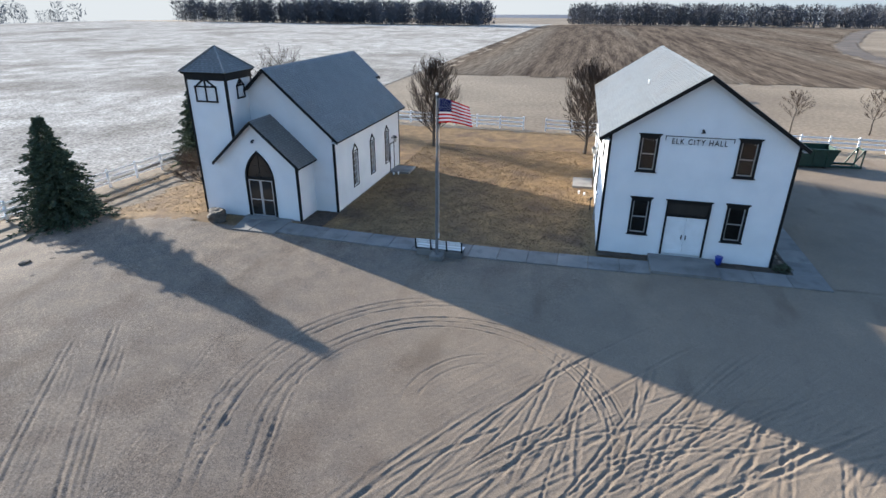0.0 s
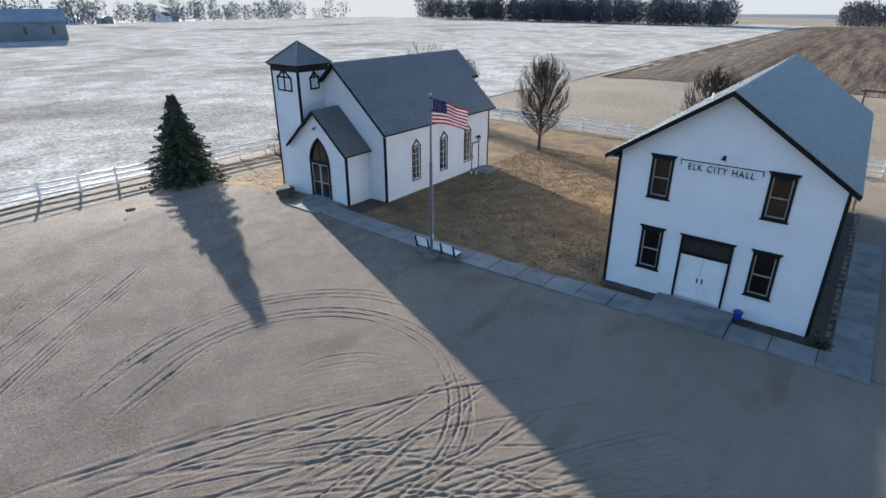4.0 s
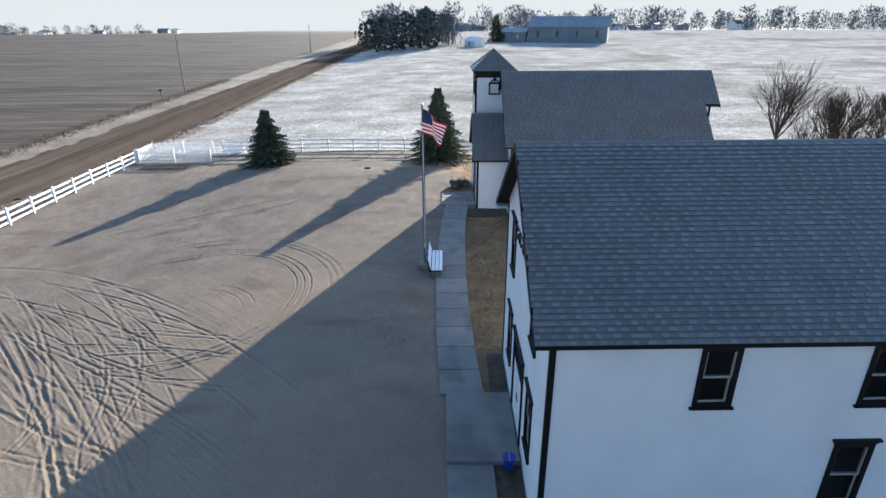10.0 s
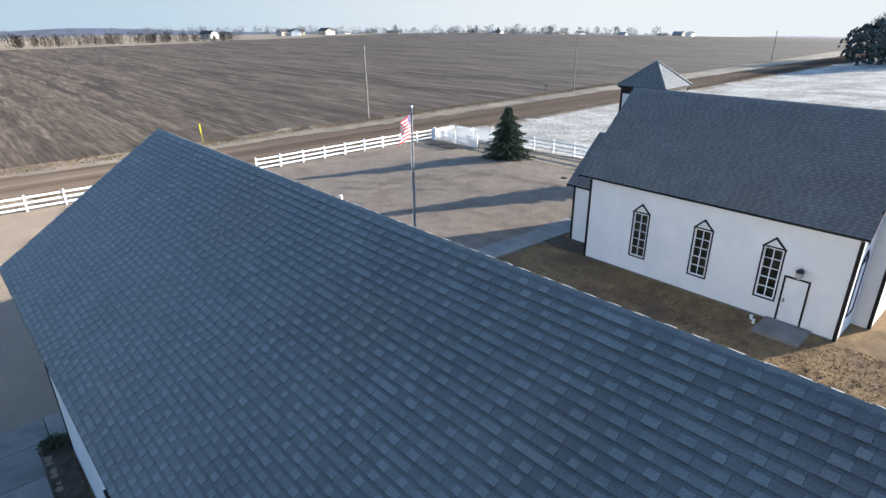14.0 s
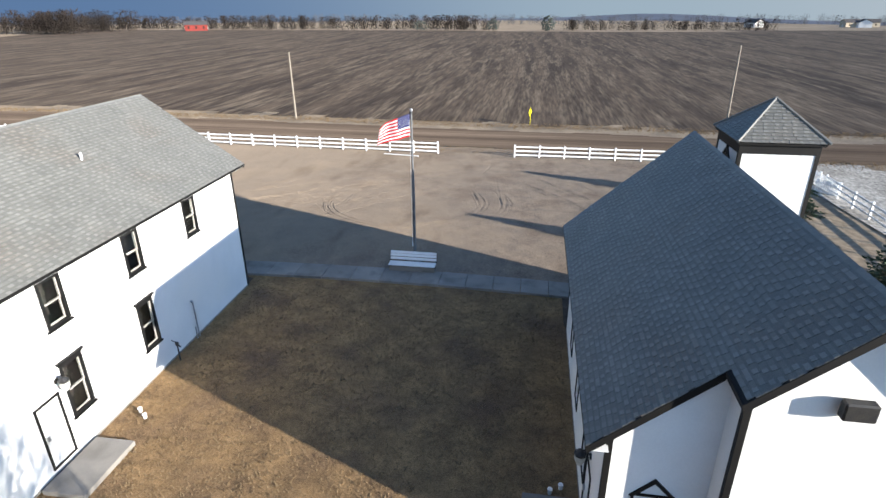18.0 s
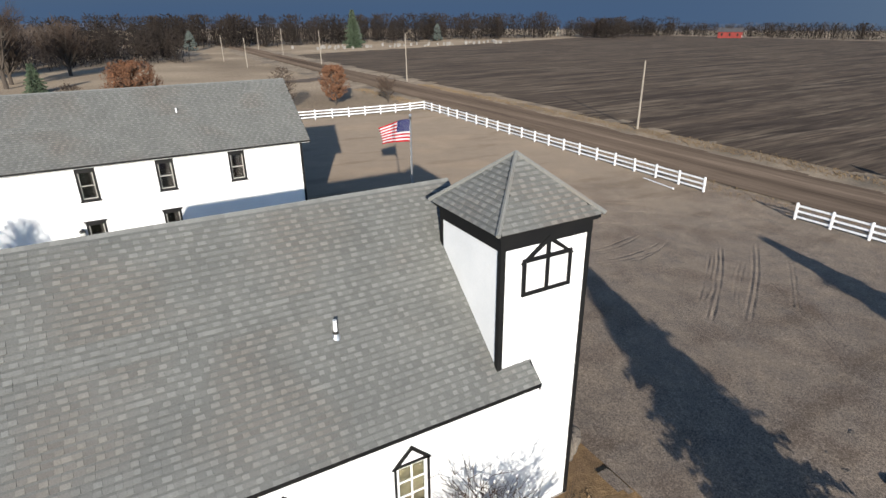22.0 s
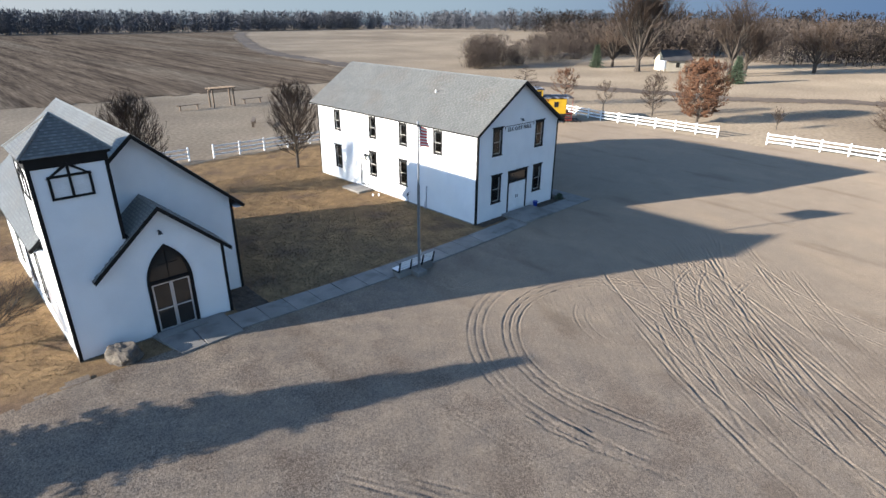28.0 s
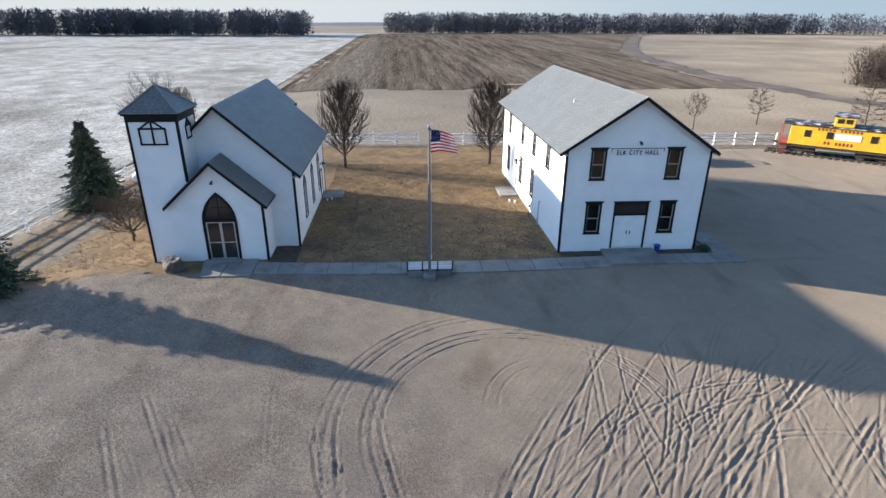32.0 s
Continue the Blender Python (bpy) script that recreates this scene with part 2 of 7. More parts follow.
def gravel_material():
    """Packed gravel: greyer and coarser beside the chapel, bleached tan towards the road and the east, with damp and trodden patches."""
    m = material("packed_gravel", (0.200, 0.158, 0.120), (0.154, 0.125, 0.100), 1.1, 0.95, 0.7, 26, grain=0.5,
                 c3=(0.14, 0.108, 0.083), patch=0.45, distance=0.02, spec=0.1, mid=9.0, chalk=0.42)
    t = m.node_tree
    p = t.nodes["Principled BSDF"]
    co = t.nodes.new("ShaderNodeTexCoord").outputs["Object"]

    def node(kind, **values):
        n = t.nodes.new(kind)
        for k, val in values.items():
            n.inputs[k].default_value = val
        return n

    def ranged(source, a, b, lo, hi):
        n = node("ShaderNodeMapRange", **{"From Min": a, "From Max": b, "To Min": lo, "To Max": hi})
        n.interpolation_type = "SMOOTHSTEP"
        t.links.new(source, n.inputs["Value"])
        return n.outputs["Result"]

    def times(x, y, kind="MULTIPLY"):
        n = t.nodes.new("ShaderNodeMath")
        n.operation = kind
        for i, s in enumerate((x, y)):
            if isinstance(s, (int, float)):
                n.inputs[i].default_value = s
            else:
                t.links.new(s, n.inputs[i])
        return n.outputs[0]

    def blend(kind, fac, one, two):
        n = t.nodes.new("ShaderNodeMix")
        n.data_type, n.blend_type = "RGBA", kind
        for i, s in ((0, fac), (6, one), (7, two)):
            if isinstance(s, tuple):
                n.inputs[i].default_value = (*s, 1)
            elif isinstance(s, (int, float)):
                n.inputs[i].default_value = s
            else:
                t.links.new(s, n.inputs[i])
        return n.outputs[2]

    def tex(scale, detail, stretch=(1, 1, 1), turn=0.0):
        mp = t.nodes.new("ShaderNodeMapping")
        mp.inputs["Scale"].default_value = stretch
        mp.inputs["Rotation"].default_value = (0, 0, turn)
        t.links.new(co, mp.inputs["Vector"])
        n = node("ShaderNodeTexNoise", Scale=scale, Detail=detail)
        t.links.new(mp.outputs["Vector"], n.inputs["Vector"])
        return n.outputs["Fac"]

    colour = p.inputs["Base Color"].links[0].from_socket
    xyz = t.nodes.new("ShaderNodeSeparateXYZ")
    t.links.new(co, xyz.inputs[0])
    # bleached tan to the east and along the road
    wide = times(times(xyz.outputs["X"], 0.03), times(tex(0.09, 4), 1.6), "ADD")
    colour = blend("MIX", times(ranged(wide, 0.55, 1.25, 0.0, 0.65), 1.0), colour, (0.228, 0.178, 0.129))
    # trodden and damp streaks along the way out of the gate
    colour = blend("MULTIPLY", ranged(tex(0.5, 6, (1, 0.3, 1), 0.75), 0.55, 0.72, 0.0, 0.55), colour, (0.62, 0.58, 0.54))
    colour = blend("MULTIPLY", ranged(tex(0.16, 5, (1, 0.6, 1), -0.4), 0.52, 0.66, 0.0, 0.35), colour, (1.32, 1.28, 1.2))
    # single pebbles, where the coarse gravel lies
    cell = node("ShaderNodeTexVoronoi", Scale=26.0)
    t.links.new(co, cell.inputs["Vector"])
    grey = t.nodes.new("ShaderNodeSeparateColor")
    t.links.new(cell.outputs["Color"], grey.inputs[0])
    coarse = ranged(times(tex(0.22, 4), times(xyz.outputs["X"], -0.012), "ADD"), 0.46, 0.72, 0.1, 1.0)
    tone = ranged(grey.outputs[0], 0.0, 1.0, 0.72, 1.3)
    colour = blend("MULTIPLY", coarse, colour, tone)
    t.links.new(colour, p.inputs["Base Color"])
    b = node("ShaderNodeBump", Strength=0.22, Distance=0.025)
    b.invert = True
    t.links.new(times(cell.outputs["Distance"], coarse), b.inputs["Height"])
    t.links.new(t.nodes["Bump"].outputs["Normal"], b.inputs["Normal"])
    t.links.new(b.outputs["Normal"], p.inputs["Normal"])
    return m


GRAVEL = gravel_material()
LAWN = material("dormant_lawn", (0.25, 0.16, 0.08), (0.165, 0.107, 0.057), 1.1, 0.95, 0.7, 24, grain=0.42, c3=(0.12, 0.08, 0.053), patch=0.35, distance=0.03, spec=0.08, mid=4.0)
PASTURE = material("dry_pasture", (0.258, 0.205, 0.146), (0.182, 0.142, 0.102), 0.05, 0.95, 0.6, 2.5, grain=0.32, c3=(0.145, 0.112, 0.08), patch=0.02, distance=0.06, spec=0.08)
ROAD = material("dirt_road", (0.162, 0.121, 0.090), (0.094, 0.070, 0.052), 0.35, 0.95, 0.6, 9, grain=0.28, c3=(0.066, 0.049, 0.037), patch=0.3, stretch=(0.03, 1, 1), distance=0.04, spec=0.0, mid=2.0)
VERGE = material("road_verge", (0.22, 0.172, 0.12), (0.14, 0.11, 0.078), 0.4, 0.95, 0.7, 7, grain=0.35, c3=(0.095, 0.075, 0.056), patch=0.12, distance=0.05)
PLOUGH = material("ploughed_soil", (0.080, 0.060, 0.044), (0.036, 0.027, 0.021), 0.3, 0.97, 0.6, 3.0, grain=0.5, distance=0.06, stretch=(1, 0.07, 1), c3=(0.105, 0.082, 0.06), patch=0.75, mid=1.3, spec=0.1)
STUBBLE = material("stubble_field", (0.155, 0.119, 0.087), (0.065, 0.050, 0.039), 0.45, 0.97, 0.6, 3.0, grain=0.5, c3=(0.165, 0.136, 0.104), patch=0.06, distance=0.06, stretch=(1, 0.05, 1), mid=1.4, spec=0.0)
FROST = material("frosted_stubble", (0.40, 0.381, 0.345), (0.252, 0.236, 0.208), 0.22, 0.9, 0.6, 4.0, grain=0.55, c3=(0.195, 0.178, 0.154), patch=0.04, distance=0.06, stretch=(1, 0.8, 1), spec=0.0, chalk=0.08, mid=1.3)
TRACK = material("dark_earth_track", (0.085, 0.062, 0.046), (0.06, 0.045, 0.034), 0.25, 0.95, 0.5, 4, grain=0.25, c3=(0.12, 0.09, 0.066), patch=0.1, distance=0.04)
POLE = material("dull_grey_steel", (0.16, 0.165, 0.17), (0.12, 0.125, 0.13), 4, 0.6, 0.05, 30, metal=0.3, grain=0.1)
MULCH = material("brown_mulch", (0.09, 0.065, 0.045), (0.055, 0.04, 0.03), 3, 0.97, 1.0, 30, grain=0.5, distance=0.03)


# ---- mesh helpers ----
def part(name, bm, mat, parent=None, label="", bend=None):
    """Links a bmesh as one object, under a thing or a part."""
    if bend:
        for v in bm.verts:
            v.co = bend(v.co)
    bmesh.ops.recalc_face_normals(bm, faces=bm.faces)
    me = bpy.data.meshes.new(name)
    bm.to_mesh(me)
    bm.free()
    for m in mat if isinstance(mat, (list, tuple)) else (mat,):
        me.materials.append(m)
    ob = new(name, me)
    ob.parent = parent
    return tagged(ob, label)


def mesh_part(name, verts, faces, mat, parent=None, label=""):
    me = bpy.data.meshes.new(name)
    me.from_pydata(verts, [], faces)
    for m in mat if isinstance(mat, (list, tuple)) else (mat,):
        me.materials.append(m)
    ob = new(name, me)
    ob.parent = parent
    return tagged(ob, label)


def thing(name, x, y, z, label, category, rz=0, group="", kind=""):
    ob = new(name)
    ob.empty_display_size = 0.2
    ob.matrix_basis = pose(x, y, z, 0, 0, rz)
    return tagged(ob, label, category, group, kind)


def box(bm, x0, x1, y0, y1, z0, z1):
    v = [bm.verts.new((x, y, z)) for z in (z0, z1) for x, y in ((x0, y0), (x1, y0), (x1, y1), (x0, y1))]
    for f in ((3, 2, 1, 0), (4, 5, 6, 7), (0, 1, 5, 4), (1, 2, 6, 5), (2, 3, 7, 6), (3, 0, 4, 7)):
        bm.faces.new([v[i] for i in f])
    return v


def boxes(*rows):
    bm = bmesh.new()
    for r in rows:
        box(bm, *r)
    return bm


def bevel(bm, w, seg=1):
    bmesh.ops.bevel(bm, geom=list(bm.edges), offset=w, segments=seg, profile=0.5, affect="EDGES", clamp_overlap=True)
    return bm


def prism(bm, outline, along, a0, a1):
    """A flat outline of (u, z), drawn out along y ('y': u is x) or x ('x': u is y), from a0 to a1."""
    def at(u, z, a):
        return (u, a, z) if along == "y" else (a, u, z)
    lo = [bm.verts.new(at(u, z, a0)) for u, z in outline]
    hi = [bm.verts.new(at(u, z, a1)) for u, z in outline]
    bm.faces.new(lo), bm.faces.new(hi[::-1])
    for i in range(len(outline)):
        j = (i + 1) % len(outline)
        bm.faces.new((lo[j], lo[i], hi[i], hi[j]))


def tube(bm, p, q, r0, r1, n=8, caps=True):
    p, q = Vector(p), Vector(q)
    d = (q - p).normalized()
    a = d.orthogonal().normalized()
    b = d.cross(a)
    rings = []
    for c, r in ((p, r0), (q, r1)):
        rings.append([bm.verts.new(c + r * (math.cos(2 * math.pi * i / n) * a + math.sin(2 * math.pi * i / n) * b)) for i in range(n)])
    for i in range(n):
        j = (i + 1) % n
        bm.faces.new((rings[0][i], rings[0][j], rings[1][j], rings[1][i]))
    if caps:
        bm.faces.new(rings[0][::-1]), bm.faces.new(rings[1])


def tubes(*rows, n=8):
    bm = bmesh.new()
    for r in rows:
        tube(bm, *r, n=n)
    return bm


def path_tube(bm, pts, r, n=6):
    for p, q in zip(pts, pts[1:]):
        tube(bm, p, q, r, r, n)


def cells(u0, u1, z0, z1, holes):
    """The rectangles of a wall that its openings (u0, u1, z0, z1) leave."""
    us = sorted({u0, u1, *(h[0] for h in holes), *(h[1] for h in holes)})
    for a, b in zip(us, us[1:]):
        mid, low = (a + b) / 2, z0
        for h in sorted((h for h in holes if h[0] < mid < h[1]), key=lambda h: h[2]):
            if h[2] > low:
                yield a, b, low, h[2]
            low = h[3]
        if low < z1:
            yield a, b, low, z1


def wall_mesh(u0, u1, z0, holes, roofline, corners=(), flat=None):
    """A wall in one piece: a grid of faces with its openings left out, up to the roofline. Returns (u, z) points and faces."""
    us = sorted({u0, u1, *corners, *(h[0] for h in holes), *(h[1] for h in holes)})
    zt = flat if flat is not None else min(roofline(u) for u in us)
    top = max([zt, *(h[3] for h in holes)])
    zs = sorted({z0, zt, *(h[2] for h in holes), *(h[3] for h in holes)})
    pts, faces = {}, []

    def at(u, z):
        return pts.setdefault((round(u, 5), round(z, 5)), len(pts))
    for a, b in zip(us, us[1:]):
        ta, tb = roofline(a), roofline(b)
        zt = z0
        for c, d in zip(zs, zs[1:]):
            m, n = (a + b) / 2, (c + d) / 2
            if d > min(ta, tb) + 1e-4 or d > top + 1e-4:
                break
            zt = d
            if not any(h[0] < m < h[1] and h[2] < n < h[3] for h in holes):
                faces.append((at(a, c), at(b, c), at(b, d), at(a, d)))
        if max(ta, tb) > zt + 1e-4:
            f = [at(a, zt), at(b, zt)] + ([at(b, tb)] if tb > zt + 1e-4 else []) + ([at(a, ta)] if ta > zt + 1e-4 else [])
            faces.append(tuple(f))
    return list(pts), faces


def wall_solid(axis, d0, d1, u0, u1, z0, holes, roofline, corners=(), flat=None):
    pts, faces = wall_mesh(u0, u1, z0, holes, roofline, corners, flat)
    bm = bmesh.new()
    sides = [[bm.verts.new((u, d, z) if axis == "y" else (d, u, z)) for u, z in pts] for d in (d0, d1)]
    edges = {}
    for f in faces:
        bm.faces.new([sides[0][i] for i in f])
        bm.faces.new([sides[1][i] for i in reversed(f)])
        for i, j in zip(f, f[1:] + f[:1]):
            key = (min(i, j), max(i, j))
            edges[key] = edges.get(key, 0) + 1
    for (i, j), n in edges.items():
        if n == 1:
            bm.faces.new((sides[0][i], sides[0][j], sides[1][j], sides[1][i]))
    return bm


# ---- the lie of the land ----
def ease(v):
    v = np.clip(v, 0, 1)
    return v * v * (3 - 2 * v)


def land(x, y):
    """Height of the ground: level round the buildings, falling a little to the road and to the west, and into the valleys far off."""
    south = ease((-np.asarray(y, float) - 2) / 24) * (0.95 - 0.45 * np.clip(np.asarray(x, float) / 50, 0, 1))
    west = ease((-np.asarray(x, float) - 15.5) / 8) * 0.45
    x, y = np.asarray(x, float), np.asarray(y, float)
    away = 0.035 * np.maximum(-x - 300, 0) + 0.008 * np.maximum(x - 300, 0) + 0.02 * np.maximum(np.abs(y) - 300, 0)
    return -np.sqrt(south ** 2 + west ** 2) - away


def land_at(x, y):
    return float(land(x, y))


def sheet(name, xs, ys, mat, lift, label, keep=None, extra=None, kind="structure", category="ground"):
    """A grid over the land, raised by lift; keep: which places belong to it; extra: further height."""
    gx, gy = np.meshgrid(np.asarray(xs, float), np.asarray(ys, float))
    gz = land(gx, gy) + lift
    if extra is not None:
        gz = gz + extra(gx, gy)
    nx, ny = len(xs), len(ys)
    idx = np.arange(nx * ny).reshape(ny, nx)
    quads = np.stack([idx[:-1, :-1], idx[:-1, 1:], idx[1:, 1:], idx[1:, :-1]], -1).reshape(-1, 4)
    if keep is not None:
        cx = (gx[:-1, :-1] + gx[1:, 1:]).ravel() / 2
        cy = (gy[:-1, :-1] + gy[1:, 1:]).ravel() / 2
        quads = quads[keep(cx, cy)]
    used = np.unique(quads)
    remap = np.zeros(nx * ny, int)
    remap[used] = np.arange(len(used))
    co = np.stack([gx, gy, gz], -1).reshape(-1, 3)[used]
    me = bpy.data.meshes.new(name)
    me.vertices.add(len(co))
    me.vertices.foreach_set("co", co.ravel().astype(np.float32))
    me.loops.add(len(quads) * 4)
    me.loops.foreach_set("vertex_index", remap[quads].ravel().astype(np.int32))
    me.polygons.add(len(quads))
    me.polygons.foreach_set("loop_start", np.arange(0, len(quads) * 4, 4, dtype=np.int32))
    me.polygons.foreach_set("use_smooth", np.ones(len(quads), bool))
    me.update(calc_edges=True)
    me.materials.append(mat)
    return tagged(new(name, me), label, category, kind=kind)


def ripple(x, y, s, seed=0.0):
    """A cheap uneven wave between -1 and 1, for edges that wander."""
    return (np.sin(x * 1.3 / s + seed) * np.cos(y * 1.1 / s + 1.7 * seed) + np.sin(x * 2.9 / s - y * 2.3 / s + seed) * 0.6
            + np.sin(x * 6.1 / s + y * 5.3 / s + 2 * seed) * 0.35) / 1.6


# ---- ground ----
def span(a, b, step):
    return np.linspace(a, b, int(round((b - a) / step)) + 1)


far = [-4200, -2500, -1500, -900, -600, -400, -300]
grid_x = np.r_[far, span(-200, 200, 4), [-v for v in far[::-1]]]
sheet("ground", grid_x, grid_x, PASTURE, -0.04, "tan dry pasture grass reaching to the horizon")

# ruts in the gravel: (centre x, centre y, radius, from, to, depth, half-width)
random.seed(5)
RUTS = []


def rut(x0, y0, x1, y1, r, depth, pairs=(0.0,), wide=0.05):
    """An arc of radius r (its sign: the side it bows to) from one place to another, with its parallels."""
    dx, dy = x1 - x0, y1 - y0
    d = math.hypot(dx, dy)
    r = math.copysign(max(abs(r), d * 0.62), r)
    h = math.copysign(math.sqrt(r * r - d * d / 4), r)
    cx, cy = x0 + dx / 2 + h * dy / d, y0 + dy / 2 - h * dx / d
    a0, a1 = math.degrees(math.atan2(y0 - cy, x0 - cx)), math.degrees(math.atan2(y1 - cy, x1 - cx))
    if (a1 - a0 + 180) % 360 - 180 < 0:
        a0, a1 = a1, a0
    for off in pairs:
        RUTS.append((cx, cy, abs(r) + off, a0, a0 + (a1 - a0) % 360, depth * random.uniform(0.75, 1.1), wide))


for r in (5.05, 5.4, 5.72, 6.6, 6.92, 7.25):
    RUTS.append((2.9, -10.9, r, 10 if r < 6 else 60, 205, 0.023, 0.04))
for r in (2.6, 3.1):
    RUTS.append((4.6, -10.3, r, 95, 200, 0.007, 0.05))
# the same turn runs out straight to the south
for x0, y0, x1, y1 in ((-4.1, -10.6, -2.9, -15.8), (-3.6, -10.6, -2.5, -15.8), (-2.6, -11.1, -1.3, -15.4), (-2.1, -11.2, -1.0, -15.3)):
    rut(x0, y0, x1, y1, -11 if x0 < -3 else -22, 0.022)
# wheel tracks across the west of the lot
WEST_RUTS = ((-11.4, -10.4, -7.8, -15.7, 34), (-9.5, -10.2, -5.7, -16.5, -94), (-9.7, -9.4, -5.1, -16.6, -277), (-4.6, -13.2, -4.8, -16.3, -25),
             (-4.2, -13.2, -4.7, -16.1, -11), (-6.3, -7.8, -5.5, -12.8, -37), (-10.5, -8.8, -8.9, -11.9, 9), (-6.8, -21.2, -12.1, -12.9, 500),
             (-8.7, -15.9, -16.1, -9.7, 59), (-9.3, -16.3, -15.6, -11.2, 32), (-7.0, -17.1, -10.3, -11.5, -51))
for x0, y0, x1, y1, r in WEST_RUTS:
    rut(x0, y0, x1, y1, r, 0.009 if abs(r) < 40 else 0.014, (0, 0.2))
for x0, y0, x1, y1 in ((-4.6, -17.9, -10.9, -8.3), (-5.1, -20.6, -11.6, -9.9)):
    rut(x0, y0, x1, y1, 110, 0.026, (0, 0.25))
# deep tracks out of the gateway and across the middle
GATE_RUTS = ((-2.2, -25.8, 1.7, -12.9, 24), (-1.9, -25.8, 5.7, -10.3, 17), (-1.2, -25.3, 11.6, -8.9, 37), (-0.5, -24.2, 13.8, -9.2, 187),
             (5.4, -13.2, 6.7, -6.0, 300), (7.9, -13.0, 7.2, -6.9, -10), (7.6, -15.2, 11.4, -7.7, -51), (-0.6, -16.2, -2.3, -8.5, 39),
             (0.0, -17.4, 4.4, -10.0, 30), (2.0, -17.5, 7.6, -7.5, -44), (3.3, -17.5, 6.5, -10.4, -30), (6.7, -13.2, 9.2, -7.2, -13))
for x0, y0, x1, y1, r in GATE_RUTS:
    rut(x0, y0, x1, y1, r, 0.013, random.choice(((0,), (0, 0.25), (0, 1.6))), random.choice((0.04, 0.05, 0.08)))
CROSS_RUTS = ((7.0, -6.3, 3.8, -13.4, 400), (7.5, -6.3, 6.5, -12.5, 42), (9.1, -7.1, 8.3, -12.1, 55), (6.5, -6.6, 8.5, -9.2, 5),
              (9.3, -7.3, 10.2, -8.4, -3), (12.6, -7.5, 9.2, -11.8, -28), (15.7, -5.1, 8.1, -12.0, 47), (6.8, -10.0, 3.7, -13.2, -14),
              (7.1, -6.1, 2.2, -15.5, -137), (7.6, -6.5, 6.2, -14.9, -45), (7.8, -6.8, 7.4, -13.4, -16), (4.5, -12.1, 1.7, -15.3, -26),
              (8.8, -9.0, 2.8, -15.7, 35), (2.4, -12.1, 0.9, -15.1, -9))
for x0, y0, x1, y1, r in CROSS_RUTS:
    rut(x0, y0, x1, y1, r, random.uniform(0.008, 0.02), random.choice(((0,), (0,), (0, 0.26))), random.choice((0.035, 0.045, 0.08)))
# long shallow sweeps from the hall's corner round to the gateway
for x0, y0, x1, y1, r in ((14.6, -9.5, 2.2, -16.2, -11), (12.7, -9.9, 2.8, -18.1, -12), (22.8, -21.3, 4.4, -24.7, -29), (-3.5, -10.6, -2.5, -19.3, -146),
                          (-4.6, -9.9, -2.7, -16.3, -46), (-5.4, -12.5, -4.7, -17.2, -12)):
    rut(x0, y0, x1, y1, r, 0.011, (0, 0.2))
# a fan of lesser tracks over the eastern half of the lot
for k in range(11):
    rut(random.uniform(-1, 5), random.uniform(-24, -17), random.uniform(10.5, 18), random.uniform(-10, -4.5),
        random.uniform(25, 90) * random.choice((1, 1, -1)), random.uniform(0.009, 0.017), random.choice(((0,), (0,), (0, 0.25), (0, 1.7))), random.choice((0.045, 0.06, 0.1)))
for k in range(30):
    x0, y0 = random.uniform(8.5, 15.5), random.uniform(-14.5, -7)
    a = random.gauss(0.8, 0.35)
    ln = random.uniform(1.2, 5)
    rut(x0, y0, x0 + ln * math.cos(a), y0 + ln * math.sin(a), random.uniform(12, 50) * random.choice((1, -1)), random.uniform(0.007, 0.02), ((0,), (0, 0.25))[k % 2], random.choice((0.035, 0.05, 0.08)))
for x0, y0, x1, y1 in ((12, -24, 15, -9), (5, -23, 16.5, -13)):
    rut(x0, y0, x1, y1, 60.0, 0.012, (0, 0.28, 1.5, 1.75))


def rut_height(x, y):
    h = np.zeros_like(x)
    wob = 0.04 * ripple(x, y, 5.0, 2.0) + 0.02 * ripple(x, y, 0.16, 5.0)
    for cx, cy, r, a0, a1, dep, wide in RUTS:
        d = np.abs(np.hypot(x - cx, y - cy) - r + wob)
        near = d < 0.4
        if not near.any():
            continue
        a = (np.degrees(np.arctan2(y[near] - cy, x[near] - cx)) - a0) % 360
        width = (a1 - a0) % 360
        fade = np.clip(np.minimum(a, width - a) * r * 0.01745 / 1.2, 0, 1) * (a < width)
        dn = d[near]
        fade = fade * np.clip(0.75 + 0.5 * ripple(x[near], y[near], 1.1, r) + 0.45 * ripple(x[near], y[near], 0.22, 2 * r), 0.1, 1.3)
        h[near] += fade * dep * (0.6 * np.exp(-((dn - wide - 0.04) / 0.03) ** 2) - 1.1 * np.exp(-(dn / wide) ** 6))
    churned = np.exp(-(((x - 10) / 6.5) ** 2 + ((y + 11.5) / 5.5) ** 2) ** 2)
    h += 0.008 * ripple(x, y, 1.9, 4.0) + churned * (0.004 * ripple(x, y, 0.33, 1.0) + 0.004 * ripple(y, x, 0.15, 2.0)) + 0.0025 * ripple(x, y, 0.14, 3.0)
    return np.clip(h, -0.075, 0.075)


def lot_edge(x, y):
    """Where the gravel lies."""
    w = 0.35 * ripple(x, y, 1.4, 3.0)
    north = np.where(x < -15.0, 1.7 + 0.12 * (x + 15) + w, np.where(x < 16.2, 1.35, 27.5 + w))
    east = np.where(y > -1, 46.5 + w, 48.5 + w)
    west = np.where(y > -18, -23.0 + w, -20.8 + w)
    return (y < north) & (x < east) & (x > west) & (y > -30)


